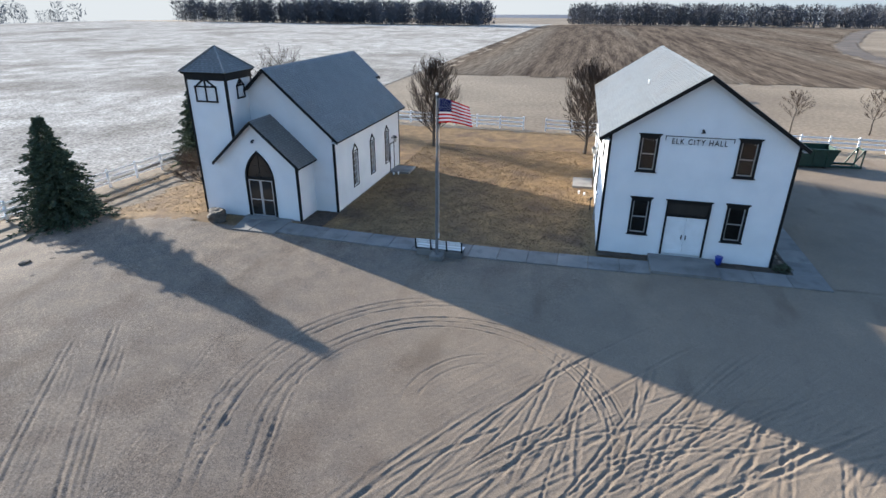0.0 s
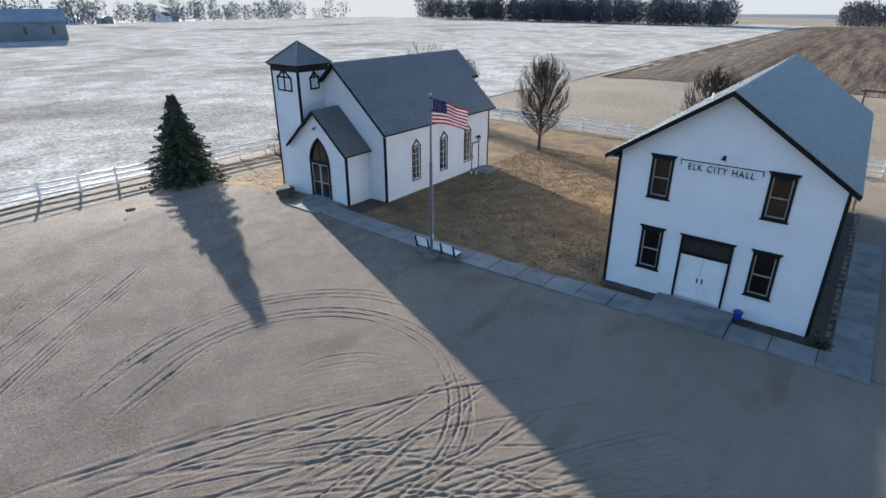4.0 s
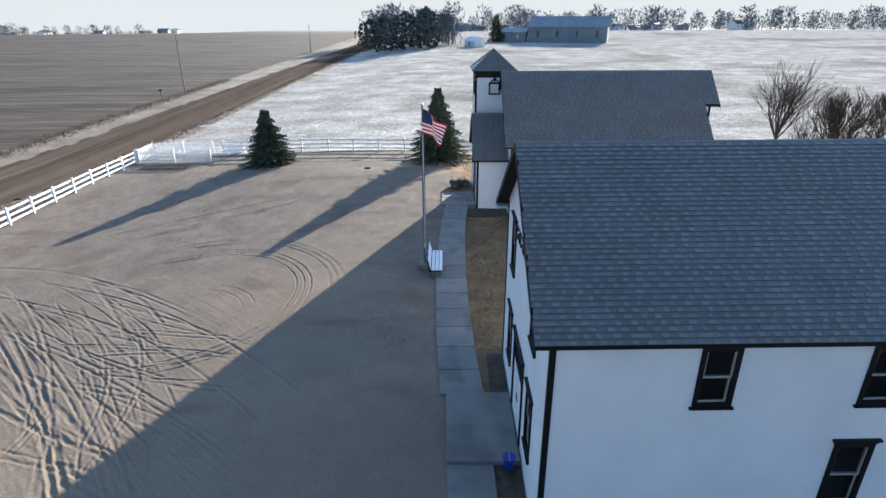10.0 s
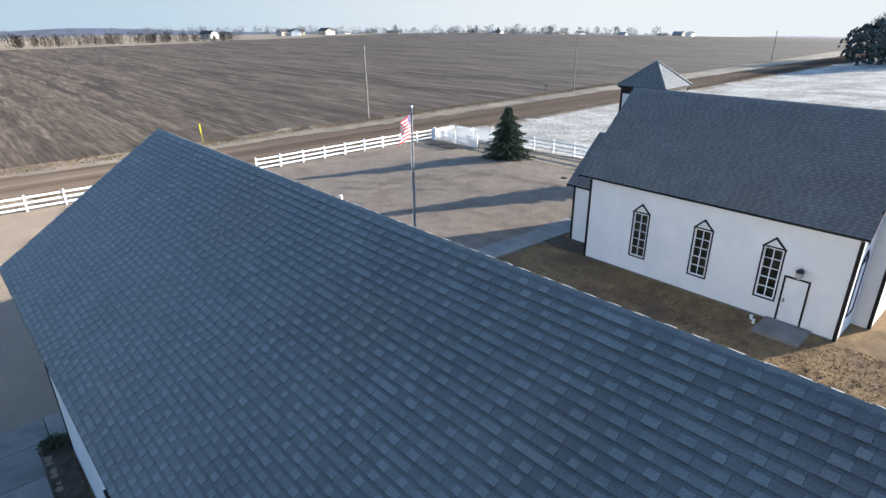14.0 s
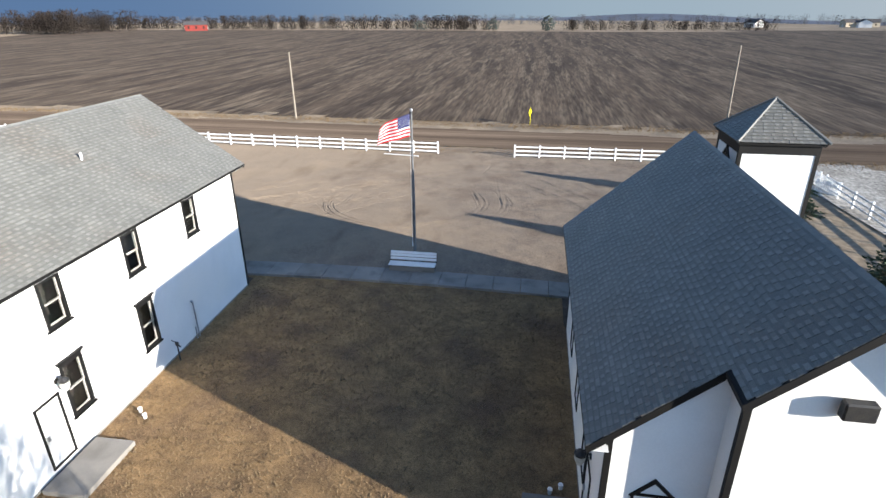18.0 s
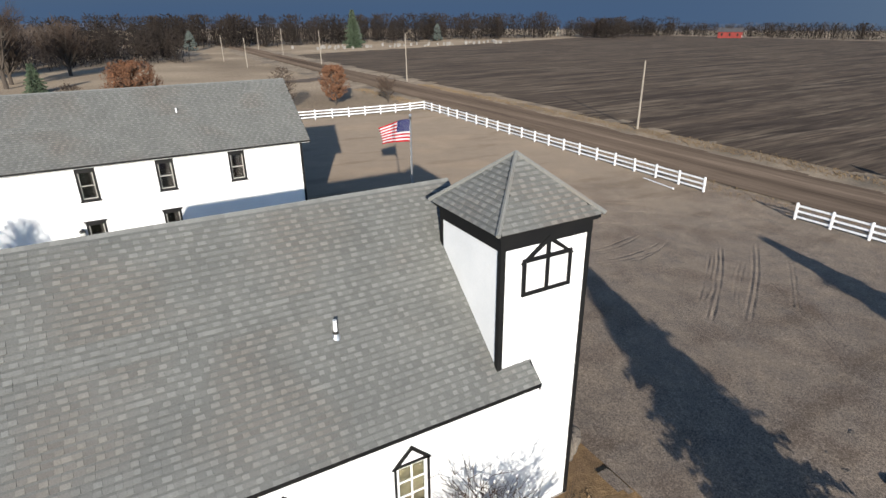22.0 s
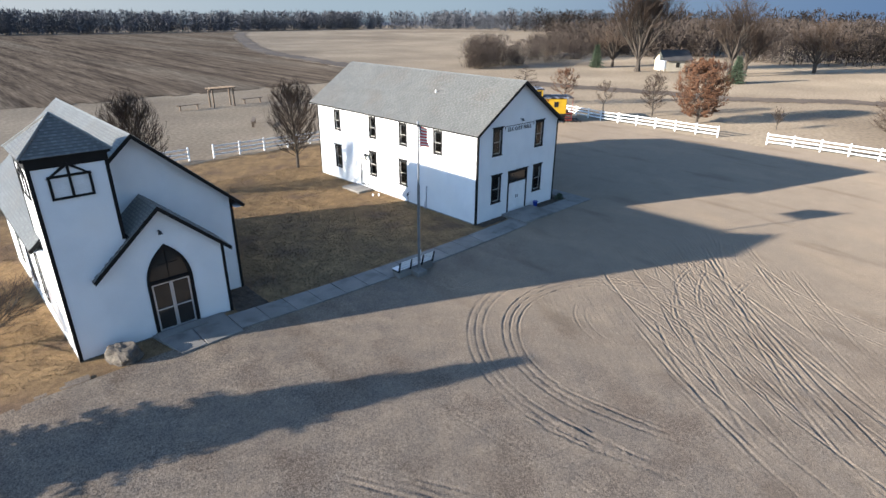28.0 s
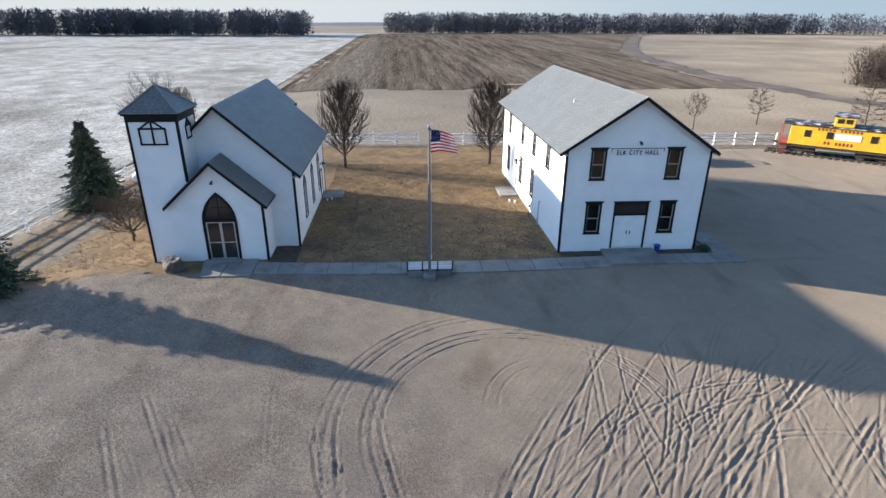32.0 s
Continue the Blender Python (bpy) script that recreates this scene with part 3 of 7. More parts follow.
core = lambda x, y: (x > -17) & (x < 23) & (y > -26.0) & (y < 1.36)
sheet("gravel_lot", np.r_[span(-17, 1.93, 0.073), span(2, 17, 0.039), span(17.08, 23, 0.08)], np.r_[span(-26, -17.07, 0.073), span(-17, -5, 0.039), span(-4.93, 1.36, 0.073)], GRAVEL, 0.05, "packed grey-tan gravel lot rutted by curving tyre tracks",
      keep=lot_edge, extra=rut_height, category="gravel lot")
sheet("gravel_lot", span(-24, 50, 0.2), span(-30, 28.4, 0.2), GRAVEL, 0.05, "packed grey-tan gravel round the yard",
      keep=lambda x, y: lot_edge(x, y) & ~core(x + 0.0, y), extra=lambda x, y: 0.008 * ripple(x, y, 1.9, 4.0), category="gravel lot")


def lawn_edge(x, y):
    w = 0.3 * ripple(x, y, 1.2, 7.0)
    inner = (x > -24.0 + w) & (x < 16.0) & (y < 31 + w)
    return inner & np.where(x < -15.0, y > 0.7 + 0.12 * (x + 15) + w, y > 1.2)


sheet("lawn", span(-25, 16, 0.25), span(0, 32, 0.25), LAWN, -0.01, "dormant golden-brown lawn between the buildings", keep=lawn_edge,
      extra=lambda x, y: 0.012 * ripple(x, y, 0.8, 5.0), category="lawn")

# road and fields
road_x = np.r_[[-900, -600, -400, -300], span(-220, 220, 2.0), [300, 400, 600, 900]]


def road_mid(x):
    return -34.6 - 0.028 * np.clip(x, -300, 400)


sheet("road", road_x, span(-62, -20, 0.5), ROAD, 0.03, "wide dirt road with pale wheel tracks",
      keep=lambda x, y: np.abs(y - road_mid(x)) < 4.3 + 0.4 * ripple(x, y, 3, 1.0),
      extra=lambda x, y: 0.12 - 0.008 * (y - road_mid(x)) ** 2 * 0.6, category="road")
sheet("road_verge", road_x, span(-66, -22, 0.5), VERGE, 0.0, "bleached weedy verge and ditch beside the road",
      keep=lambda x, y: (np.abs(y - road_mid(x)) < 9.5 + 1.2 * ripple(x, y, 3, 2.0)) & (y < -27.5), category="verge")


def furrows(x, y):
    return 0.05 * ripple(x, y, 7.0, 3.0)


fx = np.r_[[-1200, -900, -700, -500, -400], span(-300, 300, 3), [400, 500, 700, 900, 1200]]
fy = np.r_[[-500, -450, -430, -400, -370, -340], span(-300, -42, 1.5)]
sheet("ploughed_field", fx, fy, PLOUGH, 0.02, "dark ploughed field with pale straw rows across the road",
      keep=lambda x, y: (y < road_mid(x) - 8.6 + 0.9 * ripple(x, y, 4, 1.0)) & (y > -300 + np.clip((x + 60) * 0.4, -130, 0)) & (x < 190 + 0.3 * (-y - 40)), extra=furrows, category="field")
def track_mid(y):
    return np.interp(y, [-30, 2, 15, 66, 95, 110, 151, 182, 269, 301, 340], [104, 92, 81, 68.5, 66, 67, 71.5, 80, 115, 130, 150])


sheet("farm_track", span(60, 160, 1.0), span(-30, 340, 1.0), TRACK, 0.02, "dark earth farm track curving up the slope", keep=lambda x, y: np.abs(x - track_mid(y)) < 3.0 + 0.8 * ripple(x, y, 3), category="track")
fy2 = np.r_[span(74, 260, 1.5), span(264, 400, 4)]
fx2 = np.r_[span(-40, 170, 1.5)]
sheet("stubble_field", fx2, fy2, STUBBLE, 0.02, "harvested brown stubble field with straw rows",
      keep=lambda x, y: (x > -24 - 0.005 * (y - 75) + 0.5 * ripple(x, y, 5)) & (y > 76 + 0.9 * ripple(x, y, 4)) & (x < track_mid(y) - 4) & (y < 372 + 4 * ripple(x, y, 9)),
      extra=lambda x, y: 0.04 * ripple(x, y, 6.0, 6.0), category="field")
fx3 = np.r_[[-1400, -1100, -900, -700, -560, -450, -370, -300], span(-250, -22, 1.6)]
fy3 = np.r_[span(-32, 200, 1.6), [240, 270, 300, 350, 420, 500, 600]]
sheet("frosted_field", fx3, fy3, FROST, 0.02, "frost-covered stubble field reaching to the far village",
      keep=lambda x, y: (x < np.where(y > 60, -25, -27.2) + 0.4 * ripple(x, y, 3)) & (y > road_mid(x) + 5.6 + 0.8 * ripple(x, y, 4)) & ((y < 304) | (x < -300) | ((x > -62) & (y < 420))),
      extra=lambda x, y: 0.03 * ripple(x, y, 6.0, 6.0), category="field")


# ---- parts of buildings ----
def shingle_rows(u_len, v_len, expo=0.14, tab=0.16, seed=1, keep=None, taper=None):
    """Tab by tab over a slope: (u, v, width). taper(v): the stretch of u at that height, for hips."""
    rng = random.Random(seed)
    rows = []
    n = int(v_len / expo)
    for i in range(n):
        v = i * expo
        a, b = taper(v) if taper else (0.0, u_len)
        u = a - rng.uniform(0, tab)
        k = i
        while u < b:
            w = tab * rng.choice((0.8, 1.0, 1.0, 1.25)) * (0.8 if k % 2 else 1.15)
            lo, hi = max(u, a), min(u + w, b)
            k += 1
            if hi - lo > 0.05 and (keep is None or keep((lo + hi) / 2, v)):
                rows.append((lo, v, hi - lo - 0.002, (0.027, 0.016)[k % 2] if rng.random() < 0.97 else 0.02))
            u += w
    return rows


TAB_FACES = ((4, 5, 9, 8), (8, 9, 6, 7), (0, 1, 5, 4), (1, 2, 6, 9, 5), (3, 0, 4, 8, 7))


def tab_corners(w, expo, t):
    """A wedge-shaped tab: thick at the butt, thin where the next course laps it."""
    h, m = expo * 1.06, expo * 0.64
    zm = t + (0.005 - t) * m / h
    return ((0, 0, 0), (w, 0, 0), (w, h, 0), (0, h, 0), (0, 0, t), (w, 0, t), (w, h, 0.005), (0, h, 0.005), (0, m, zm), (w, m, zm))


def slope_shingles(parent, origin, along, up, rows, singles, expo=0.14, bend=None):
    """Shingles on the slope at origin with unit ways along the eave and up the rise: some as single pieces, the rest in one mesh."""
    origin, along, up = Vector(origin), Vector(along).normalized(), Vector(up).normalized()
    out = along.cross(up).normalized()
    if out.z < 0:
        out = -out
    frame3 = Matrix((along, up, out)).transposed()
    shapes = {}
    verts, faces, low = [], [], []
    for k, (u, v, w, t) in enumerate(rows):
        if singles[0] <= k < singles[1]:
            key = (round(w / 0.01), t)
            if key not in shapes:
                ww = key[0] * 0.01
                bm = bmesh.new()
                vs = [bm.verts.new(co) for co in tab_corners(ww, expo, t)]
                for f in TAB_FACES:
                    bm.faces.new([vs[i] for i in f])
                me = bpy.data.meshes.new("shingle")
                bm.to_mesh(me)
                bm.free()
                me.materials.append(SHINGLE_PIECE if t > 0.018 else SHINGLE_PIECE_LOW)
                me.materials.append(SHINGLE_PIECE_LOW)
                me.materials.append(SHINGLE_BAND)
                # butts take the darker tone: shade of the course edge, put into colour
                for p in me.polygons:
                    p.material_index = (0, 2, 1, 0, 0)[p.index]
                shapes[key] = me
            ob = new("shingle", shapes[key])
            ob.parent = parent
            place = origin + u * along + v * up + 0.001 * out
            if bend:
                place = bend(place)
            m = frame3.to_4x4()
            m.translation = place
            ob.matrix_basis = m
        else:
            base = len(verts)
            low.append(int(t < 0.018))
            for du, dv, dz in tab_corners(w, expo, t):
                p = origin + (u + du) * along + (v + dv) * up + (dz + 0.001) * out
                verts.append(bend(p) if bend else p)
            faces += [[base + i for i in f] for f in TAB_FACES]
    if faces:
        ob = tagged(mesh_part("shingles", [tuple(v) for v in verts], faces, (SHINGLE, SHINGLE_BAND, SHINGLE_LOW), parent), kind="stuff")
        # here too the shade along each butt is painted by the darker tone
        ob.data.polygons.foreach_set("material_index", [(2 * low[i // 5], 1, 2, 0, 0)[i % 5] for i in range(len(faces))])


def ridge_caps(parent, p, q, slope, step=0.2, bend=None):
    """Folded cap shingles along a ridge from p to q, which runs along y."""
    p, q = Vector(p), Vector(q)
    n = int((q - p).length / step)
    for k in (0, 1):
        bm = bmesh.new()
        hz = (0.022, 0.025)[k]
        for sgn in (-1, 1):
            quad = [(0, 0, hz), (0, 1.25 * step, 0.016), (sgn * 0.12, 1.25 * step, 0.016 - 0.12 * slope), (sgn * 0.12, 0, hz - 0.12 * slope)]
            vs = [bm.verts.new(c) for c in quad] + [bm.verts.new((c[0], c[1], c[2] - 0.012)) for c in quad]
            for f in ((0, 1, 2, 3), (7, 6, 5, 4), (0, 3, 7, 4), (1, 0, 4, 5), (2, 1, 5, 6), (3, 2, 6, 7)):
                bm.faces.new([vs[i] for i in f])
        bmesh.ops.remove_doubles(bm, verts=bm.verts, dist=1e-5)
        first = None
        for i in range(k, n, 2):
            if first is None:
                first = part("ridge_cap", bm, SHINGLE_PIECE, parent)
                ob = first
            else:
                ob = new("ridge_cap", first.data)
                ob.parent = parent
            place = Vector((p.x, p.y + i * step, p.z))
            ob.matrix_basis = Matrix.Translation(bend(place) if bend else place)


def frame_rect(u0, u1, z0, z1, w, d0, d1, axis):
    """Four boards round an opening; axis 'y': the wall runs along x and boards lie between y = d0 and d1."""
    bm = bmesh.new()
    for a, b, c, d in ((u0, u0 + w, z0, z1), (u1 - w, u1, z0, z1), (u0 + w, u1 - w, z0, z0 + w), (u0 + w, u1 - w, z1 - w, z1)):
        if axis == "y":
            box(bm, a, b, d0, d1, c, d)
        else:
            box(bm, d0, d1, a, b, c, d)
    return bm


def slab(axis, u0, u1, d0, d1, z0, z1):
    return boxes((u0, u1, d0, d1, z0, z1)) if axis == "y" else boxes((d0, d1, u0, u1, z0, z1))


def sash_window(parent, axis, face, out, u0, u1, z0, z1, bend=None, blind=0.0, head=True):
    """A double-hung window: black casing with a moulded head, white sashes, two panes. u0..z1 is the casing's outside.
    face: where the wall's outer face lies; out: +1 or -1, the way out."""
    def deep(a, b):
        return sorted((face + out * a, face + out * b))
    w = part("window", frame_rect(u0, u1, z0, z1 - 0.1, 0.1, *deep(-0.06, 0.035), axis), BLACK, parent, "black-cased double-hung sash window", bend)
    if head:
        bm = slab(axis, u0 - 0.03, u1 + 0.03, *deep(-0.02, 0.05), z1 - 0.1, z1 - 0.03)
        part("window_head", bm, BLACK, w, bend=bend)
        part("head_cap", slab(axis, u0 - 0.08, u1 + 0.08, *deep(-0.01, 0.09), z1 - 0.03, z1 + 0.02), BLACK, w, bend=bend)
    else:
        part("window_head", slab(axis, u0, u1, *deep(-0.06, 0.035), z1 - 0.1, z1), BLACK, w, bend=bend)
    part("sill", slab(axis, u0 - 0.05, u1 + 0.05, *deep(-0.02, 0.07), z0 - 0.03, z0 + 0.02), BLACK, w, bend=bend)
    a, b, c, d = u0 + 0.1, u1 - 0.1, z0 + 0.1, z1 - 0.2
    mid = (c + d) / 2
    part("upper_sash", frame_rect(a, b, mid - 0.02, d + 0.1, 0.045, *deep(-0.05, -0.01), axis), SASH, w, "dull pale sash", bend)
    part("lower_sash", frame_rect(a, b, c, mid + 0.02, 0.045, *deep(-0.085, -0.045), axis), SASH, w, "dull pale sash", bend)
    for lo, hi, dp in ((mid + 0.02, d + 0.06, -0.03), (c + 0.04, mid - 0.02, -0.065)):
        pane = part("pane", slab(axis, a + 0.04, b - 0.04, *deep(dp - 0.004, dp + 0.004), lo, hi), GLASS, w, bend=bend)
        pane.visible_shadow = False
    if blind:
        part("blind", slab(axis, a + 0.02, b - 0.02, *deep(-0.17, -0.16), d + 0.05 - blind * (d - c), d + 0.05), BLIND, w, "pale roller blind", bend)
    return w


def gothic_window(parent, axis, face, out, u0, u1, z0, z1, peak, bend=None):
    """A tall white sash of two by five panes in a thin black casing with a pointed hood."""
    def deep(a, b):
        return sorted((face + out * a, face + out * b))
    w = part("window", frame_rect(u0, u1, z0, z1, 0.055, *deep(-0.05, 0.03), axis), BLACK, parent, "tall narrow window with a pointed black hood", bend)
    bm = bmesh.new()
    mid = (u0 + u1) / 2
    lo, hi = deep(0.0, 0.045)
    for a, s in ((u0 - 0.05, 1), (u1 + 0.05, -1)):
        prism(bm, [(a, z1 - 0.06), (a + s * 0.1, z1 - 0.06), (mid, peak - 0.11), (mid, peak)], "y" if axis == "y" else "x", lo, hi)
    box(bm, u0, u1, lo, hi - 0.01, z1 - 0.05, z1) if axis == "y" else box(bm, lo, hi - 0.01, u0, u1, z1 - 0.05, z1)
    part("hood", bm, BLACK, w, bend=bend)
    sash = part("sash", frame_rect(u0 + 0.055, u1 - 0.055, z0 + 0.055, z1 - 0.055, 0.06, *deep(-0.06, -0.005), axis), PAINT, w, "white-painted sash", bend)
    a, b, c, d = u0 + 0.115, u1 - 0.115, z0 + 0.115, z1 - 0.115
    part("mullion", slab(axis, mid - 0.016, mid + 0.016, *deep(-0.05, -0.015), c, d), PAINT, w, bend=bend)
    for i in range(1, 5):
        z = c + (d - c) * i / 5
        part("glazing_bar", slab(axis, a, b, *deep(-0.048, -0.017), z - 0.014, z + 0.014), PAINT, w, bend=bend)
    for i in range(5):
        for p, q in ((a, mid - 0.016), (mid + 0.016, b)):
            pane = part("pane", slab(axis, p, q, *deep(-0.036, -0.03), c + (d - c) * i / 5, c + (d - c) * (i + 1) / 5), GLASS, w, bend=bend)
            pane.visible_shadow = False
    part("curtain", slab(axis, a - 0.05, b + 0.05, *deep(-0.2, -0.19), c, d), CURTAIN, w, "tan curtain behind the glass", bend)
    return w


def wall_lantern(parent, axis, face, out, u, z):
    def at(d, h):
        return (u, face + out * d, z + h) if axis == "y" else (face + out * d, u, z + h)
    lamp = part("wall_lantern", tubes((at(0, 0), at(0.04, 0), 0.09, 0.08)), DARK_METAL, parent, "dark carriage lantern with a frosted globe")
    bm = bmesh.new()
    path_tube(bm, [at(0.02, 0), at(0.12, 0.16), at(0.26, 0.17), at(0.26, 0.12)], 0.018)
    tube(bm, at(0.26, 0.17), at(0.26, 0.08), 0.05, 0.13, 8)
    tube(bm, at(0.26, 0.08), at(0.26, 0.02), 0.15, 0.15, 8)
    part("bracket", bm, DARK_METAL, lamp)
    part("globe", tubes((at(0.26, 0.02), at(0.26, -0.14), 0.14, 0.13), (at(0.26, -0.14), at(0.26, -0.27), 0.13, 0.07)), BLIND, lamp, "frosted glass globe")
    part("finial", tubes((at(0.26, -0.27), at(0.26, -0.32), 0.04, 0.015)), DARK_METAL, lamp)
    return lamp


def gooseneck(parent, x, y, z):
    lamp = part("gooseneck_lamp", tubes(((x, y, z), (x, y - 0.03, z), 0.05, 0.05)), DARK_METAL, parent, "dark gooseneck lamp")
    bm = bmesh.new()
    path_tube(bm, [(x, y, z), (x, y - 0.06, z + 0.05), (x, y - 0.14, z + 0.05), (x, y - 0.18, z + 0.02)], 0.015)
    part("arm", bm, DARK_METAL, lamp)
    part("shade", tubes(((x, y - 0.17, z + 0.04), (x, y - 0.22, z - 0.1), 0.04, 0.1)), DARK_METAL, lamp)
    return lamp


def vent_pipe(parent, x, y, z, h=0.36):
    v = part("vent_pipe", tubes(((x, y, z - 0.1), (x, y, z + h), 0.042, 0.042), n=12), WHITE_METAL, parent, "white plastic vent pipe")
    part("flashing", tubes(((x, y, z - 0.1), (x, y, z + 0.05), 0.13, 0.07), n=12), STEEL, v, "metal roof flashing")
    part("collar", tubes(((x, y, z + 0.05), (x, y, z + 0.11), 0.062, 0.055), n=12), DARK_METAL, v, "black rubber collar")
    return v


# ---- city hall ----
def lean(co):
    """The hall stands a little out of square."""
    return Vector((co.x - 0.02 * co.y, co.y, co.z))


def city_hall():
    hall = thing("city_hall", 7.57, 3.13, 0, "two-storey white clapboard hall with black trim and grey gable roof", "building")
    W, L, RX, RZ, S = 8.1, 17.75, 3.9, 8.8, 0.67
    OL, OR, OF, OB, TH = -0.47, 8.35, -0.37, 18.15, 0.08

    def top(x):
        return RZ - S * abs(x - RX) - TH

    front = [(1.35, 2.22, 4.3, 6.1), (5.6, 6.47, 4.3, 6.1), (1.37, 2.28, 1.13, 3.05), (5.65, 6.56, 1.13, 3.05), (3.0, 4.98, 0.22, 3.0)]
    left = [(3.15, 3.98, 4.05, 5.65), (6.65, 7.48, 4.05, 5.65), (10.1, 10.93, 4.05, 5.65), (14.6, 15.43, 4.0, 5.6),
            (6.7, 7.55, 1.15, 3.05), (10.15, 11.0, 1.15, 3.05), (14.65, 15.5, 1.0, 2.85)]
    right = [(3.05, 3.88, 4.08, 5.68), (6.55, 7.38, 4.08, 5.68), (10.1, 10.93, 4.08, 5.68), (14.4, 15.23, 4.08, 5.68), (6.4, 7.3, 1.2, 3.15), (11.0, 11.9, 1.2, 3.15)]
    left_door = (11.25, 12.15, 0.2, 2.3)
    # walls with their openings
    def inner(hs):
        return [(h[0] + 0.05, h[1] - 0.05, h[2] + 0.05, h[3] - 0.05) for h in hs]
    part("front_wall", wall_solid("y", 0, 0.16, 0, W, -0.5, inner(front), top, (RX,)), WHITE, hall, bend=lean)
    part("back_wall", wall_solid("y", L - 0.16, L, 0, W, -0.5, [], top, (RX,)), WHITE, hall, bend=lean)
    part("left_wall", wall_solid("x", 0, 0.16, 0.16, L - 0.16, -0.5, inner(left + [left_door]), lambda u: top(0)), WHITE, hall, bend=lean)
    part("right_wall", wall_solid("x", W - 0.16, W, 0.16, L - 0.16, -0.5, inner(right), lambda u: top(W)), WHITE, hall, bend=lean)
    part("foundation", boxes((-0.02, W + 0.02, -0.02, L + 0.02, -0.9, 0.05)), CONCRETE, hall, "grey concrete foundation", lean)
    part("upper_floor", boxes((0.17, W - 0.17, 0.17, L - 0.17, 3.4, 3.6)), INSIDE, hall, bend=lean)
    # unseen screens added behind the panes, so that the windows read dark
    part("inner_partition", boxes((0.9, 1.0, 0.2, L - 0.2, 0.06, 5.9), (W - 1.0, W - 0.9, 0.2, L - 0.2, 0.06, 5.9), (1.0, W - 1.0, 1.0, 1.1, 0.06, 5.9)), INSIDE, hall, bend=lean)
    # corner boards
    for x0, x1, y0, y1, t in ((-0.025, 0.10, -0.025, 0.10, top(0)), (W - 0.10, W + 0.025, -0.025, 0.10, top(W)),
                              (-0.025, 0.10, L - 0.10, L + 0.025, top(0)), (W - 0.10, W + 0.025, L - 0.10, L + 0.025, top(W))):
        part("corner_board", boxes((x0, x1, y0, y1, 0.0, t - 0.02)), BLACK, hall, "black-painted corner board", lean)
    # roof
    roof = new("roof")
    roof.parent = hall
    tagged(roof, "grey asphalt shingle gable roof")
    for nm, x0 in (("roof_deck", OL), ("roof_deck", OR)):
        bm = bmesh.new()
        z0 = RZ - S * abs(x0 - RX)
        prism(bm, [(x0, z0 - TH), (RX, RZ - TH), (RX, RZ), (x0, z0)], "y", OF, OB)
        part(nm, bm, FELT, roof, bend=lean)
    for x0 in (OL, OR):
        z0 = RZ - S * abs(x0 - RX)
        s = -1 if x0 == OL else 1
        for y0, y1 in ((OF - 0.03, OF), (OB, OB + 0.03)):
            bm = bmesh.new()
            prism(bm, [(x0, z0 - TH - 0.1), (RX, RZ - TH - 0.1), (RX, RZ + 0.01), (x0, z0 + 0.01)], "y", y0, y1)
            part("rake_board", bm, BLACK, roof, "black rake board", lean)
        part("fascia", boxes((min(x0, x0 + s * 0.03), max(x0, x0 + s * 0.03), OF - 0.03, OB + 0.03, z0 - TH - 0.01, z0 + 0.005)), BLACK, roof, "black fascia", lean)
        bm = bmesh.new()
        xa, xb = sorted((x0, 0 if s < 0 else W))
        box(bm, xa, xb, OF, OB, z0 - TH - 0.03, z0 - TH - 0.005)
        part("soffit", bm, PAINT, roof, "white soffit", lean)
    run = math.hypot(RX - OL, S * (RX - OL))
    c, sn = 1 / math.hypot(1, S), S / math.hypot(1, S)
    rows = shingle_rows(OB - OF + 0.04, run, seed=3)
    mid = len(rows) // 2
    slope_shingles(roof, (OL - 0.02, OF - 0.02, RZ - S * (RX - OL) + 0.002), (0, 1, 0), (c, 0, sn), rows, (mid, mid + 300), bend=lean)
    run = math.hypot(OR - RX, S * (OR - RX))
    rows = shingle_rows(OB - OF + 0.04, run, seed=4)
    slope_shingles(roof, (OR + 0.02, OF - 0.02, RZ - S * (OR - RX) + 0.002), (0, 1, 0), (-c, 0, sn), rows, (mid, mid + 300), bend=lean)
    ridge_caps(roof, (RX, OF - 0.02, RZ), (RX, OB, RZ), S, bend=lean)
    vent_pipe(roof, RX - 2.0, 5.9, RZ - S * 2.0)
    # windows
    for i, (a, b, lo, hi) in enumerate(front[:4]):
        sash_window(hall, "y", 0.0, -1, a, b, lo, hi, lean, blind=0)
    for i, (a, b, lo, hi) in enumerate(left):
        sash_window(hall, "x", 0.0, -1, a, b, lo, hi, lean, head=lo < 3.5)
    for i, (a, b, lo, hi) in enumerate(right):
        sash_window(hall, "x", W, 1, a, b, lo, hi, lean, head=lo < 3.5)
    # double front door with transom
    door = part("door_frame", boxes((3.0, 3.09, -0.05, 0.1, 0.22, 3.0), (4.89, 4.98, -0.05, 0.1, 0.22, 3.0), (3.09, 4.89, -0.05, 0.1, 2.88, 3.0), (3.09, 4.89, -0.04, 0.1, 2.2, 2.3)),
                BLACK, hall, "black door casing with a dark transom", lean)
    part("head_cap", boxes((2.93, 5.05, -0.1, 0.02, 3.0, 3.05)), BLACK, door, bend=lean)
    pane = part("transom_pane", boxes((3.09, 4.89, 0.03, 0.04, 2.3, 2.88)), BRONZE, door, "dark transom glass", lean)
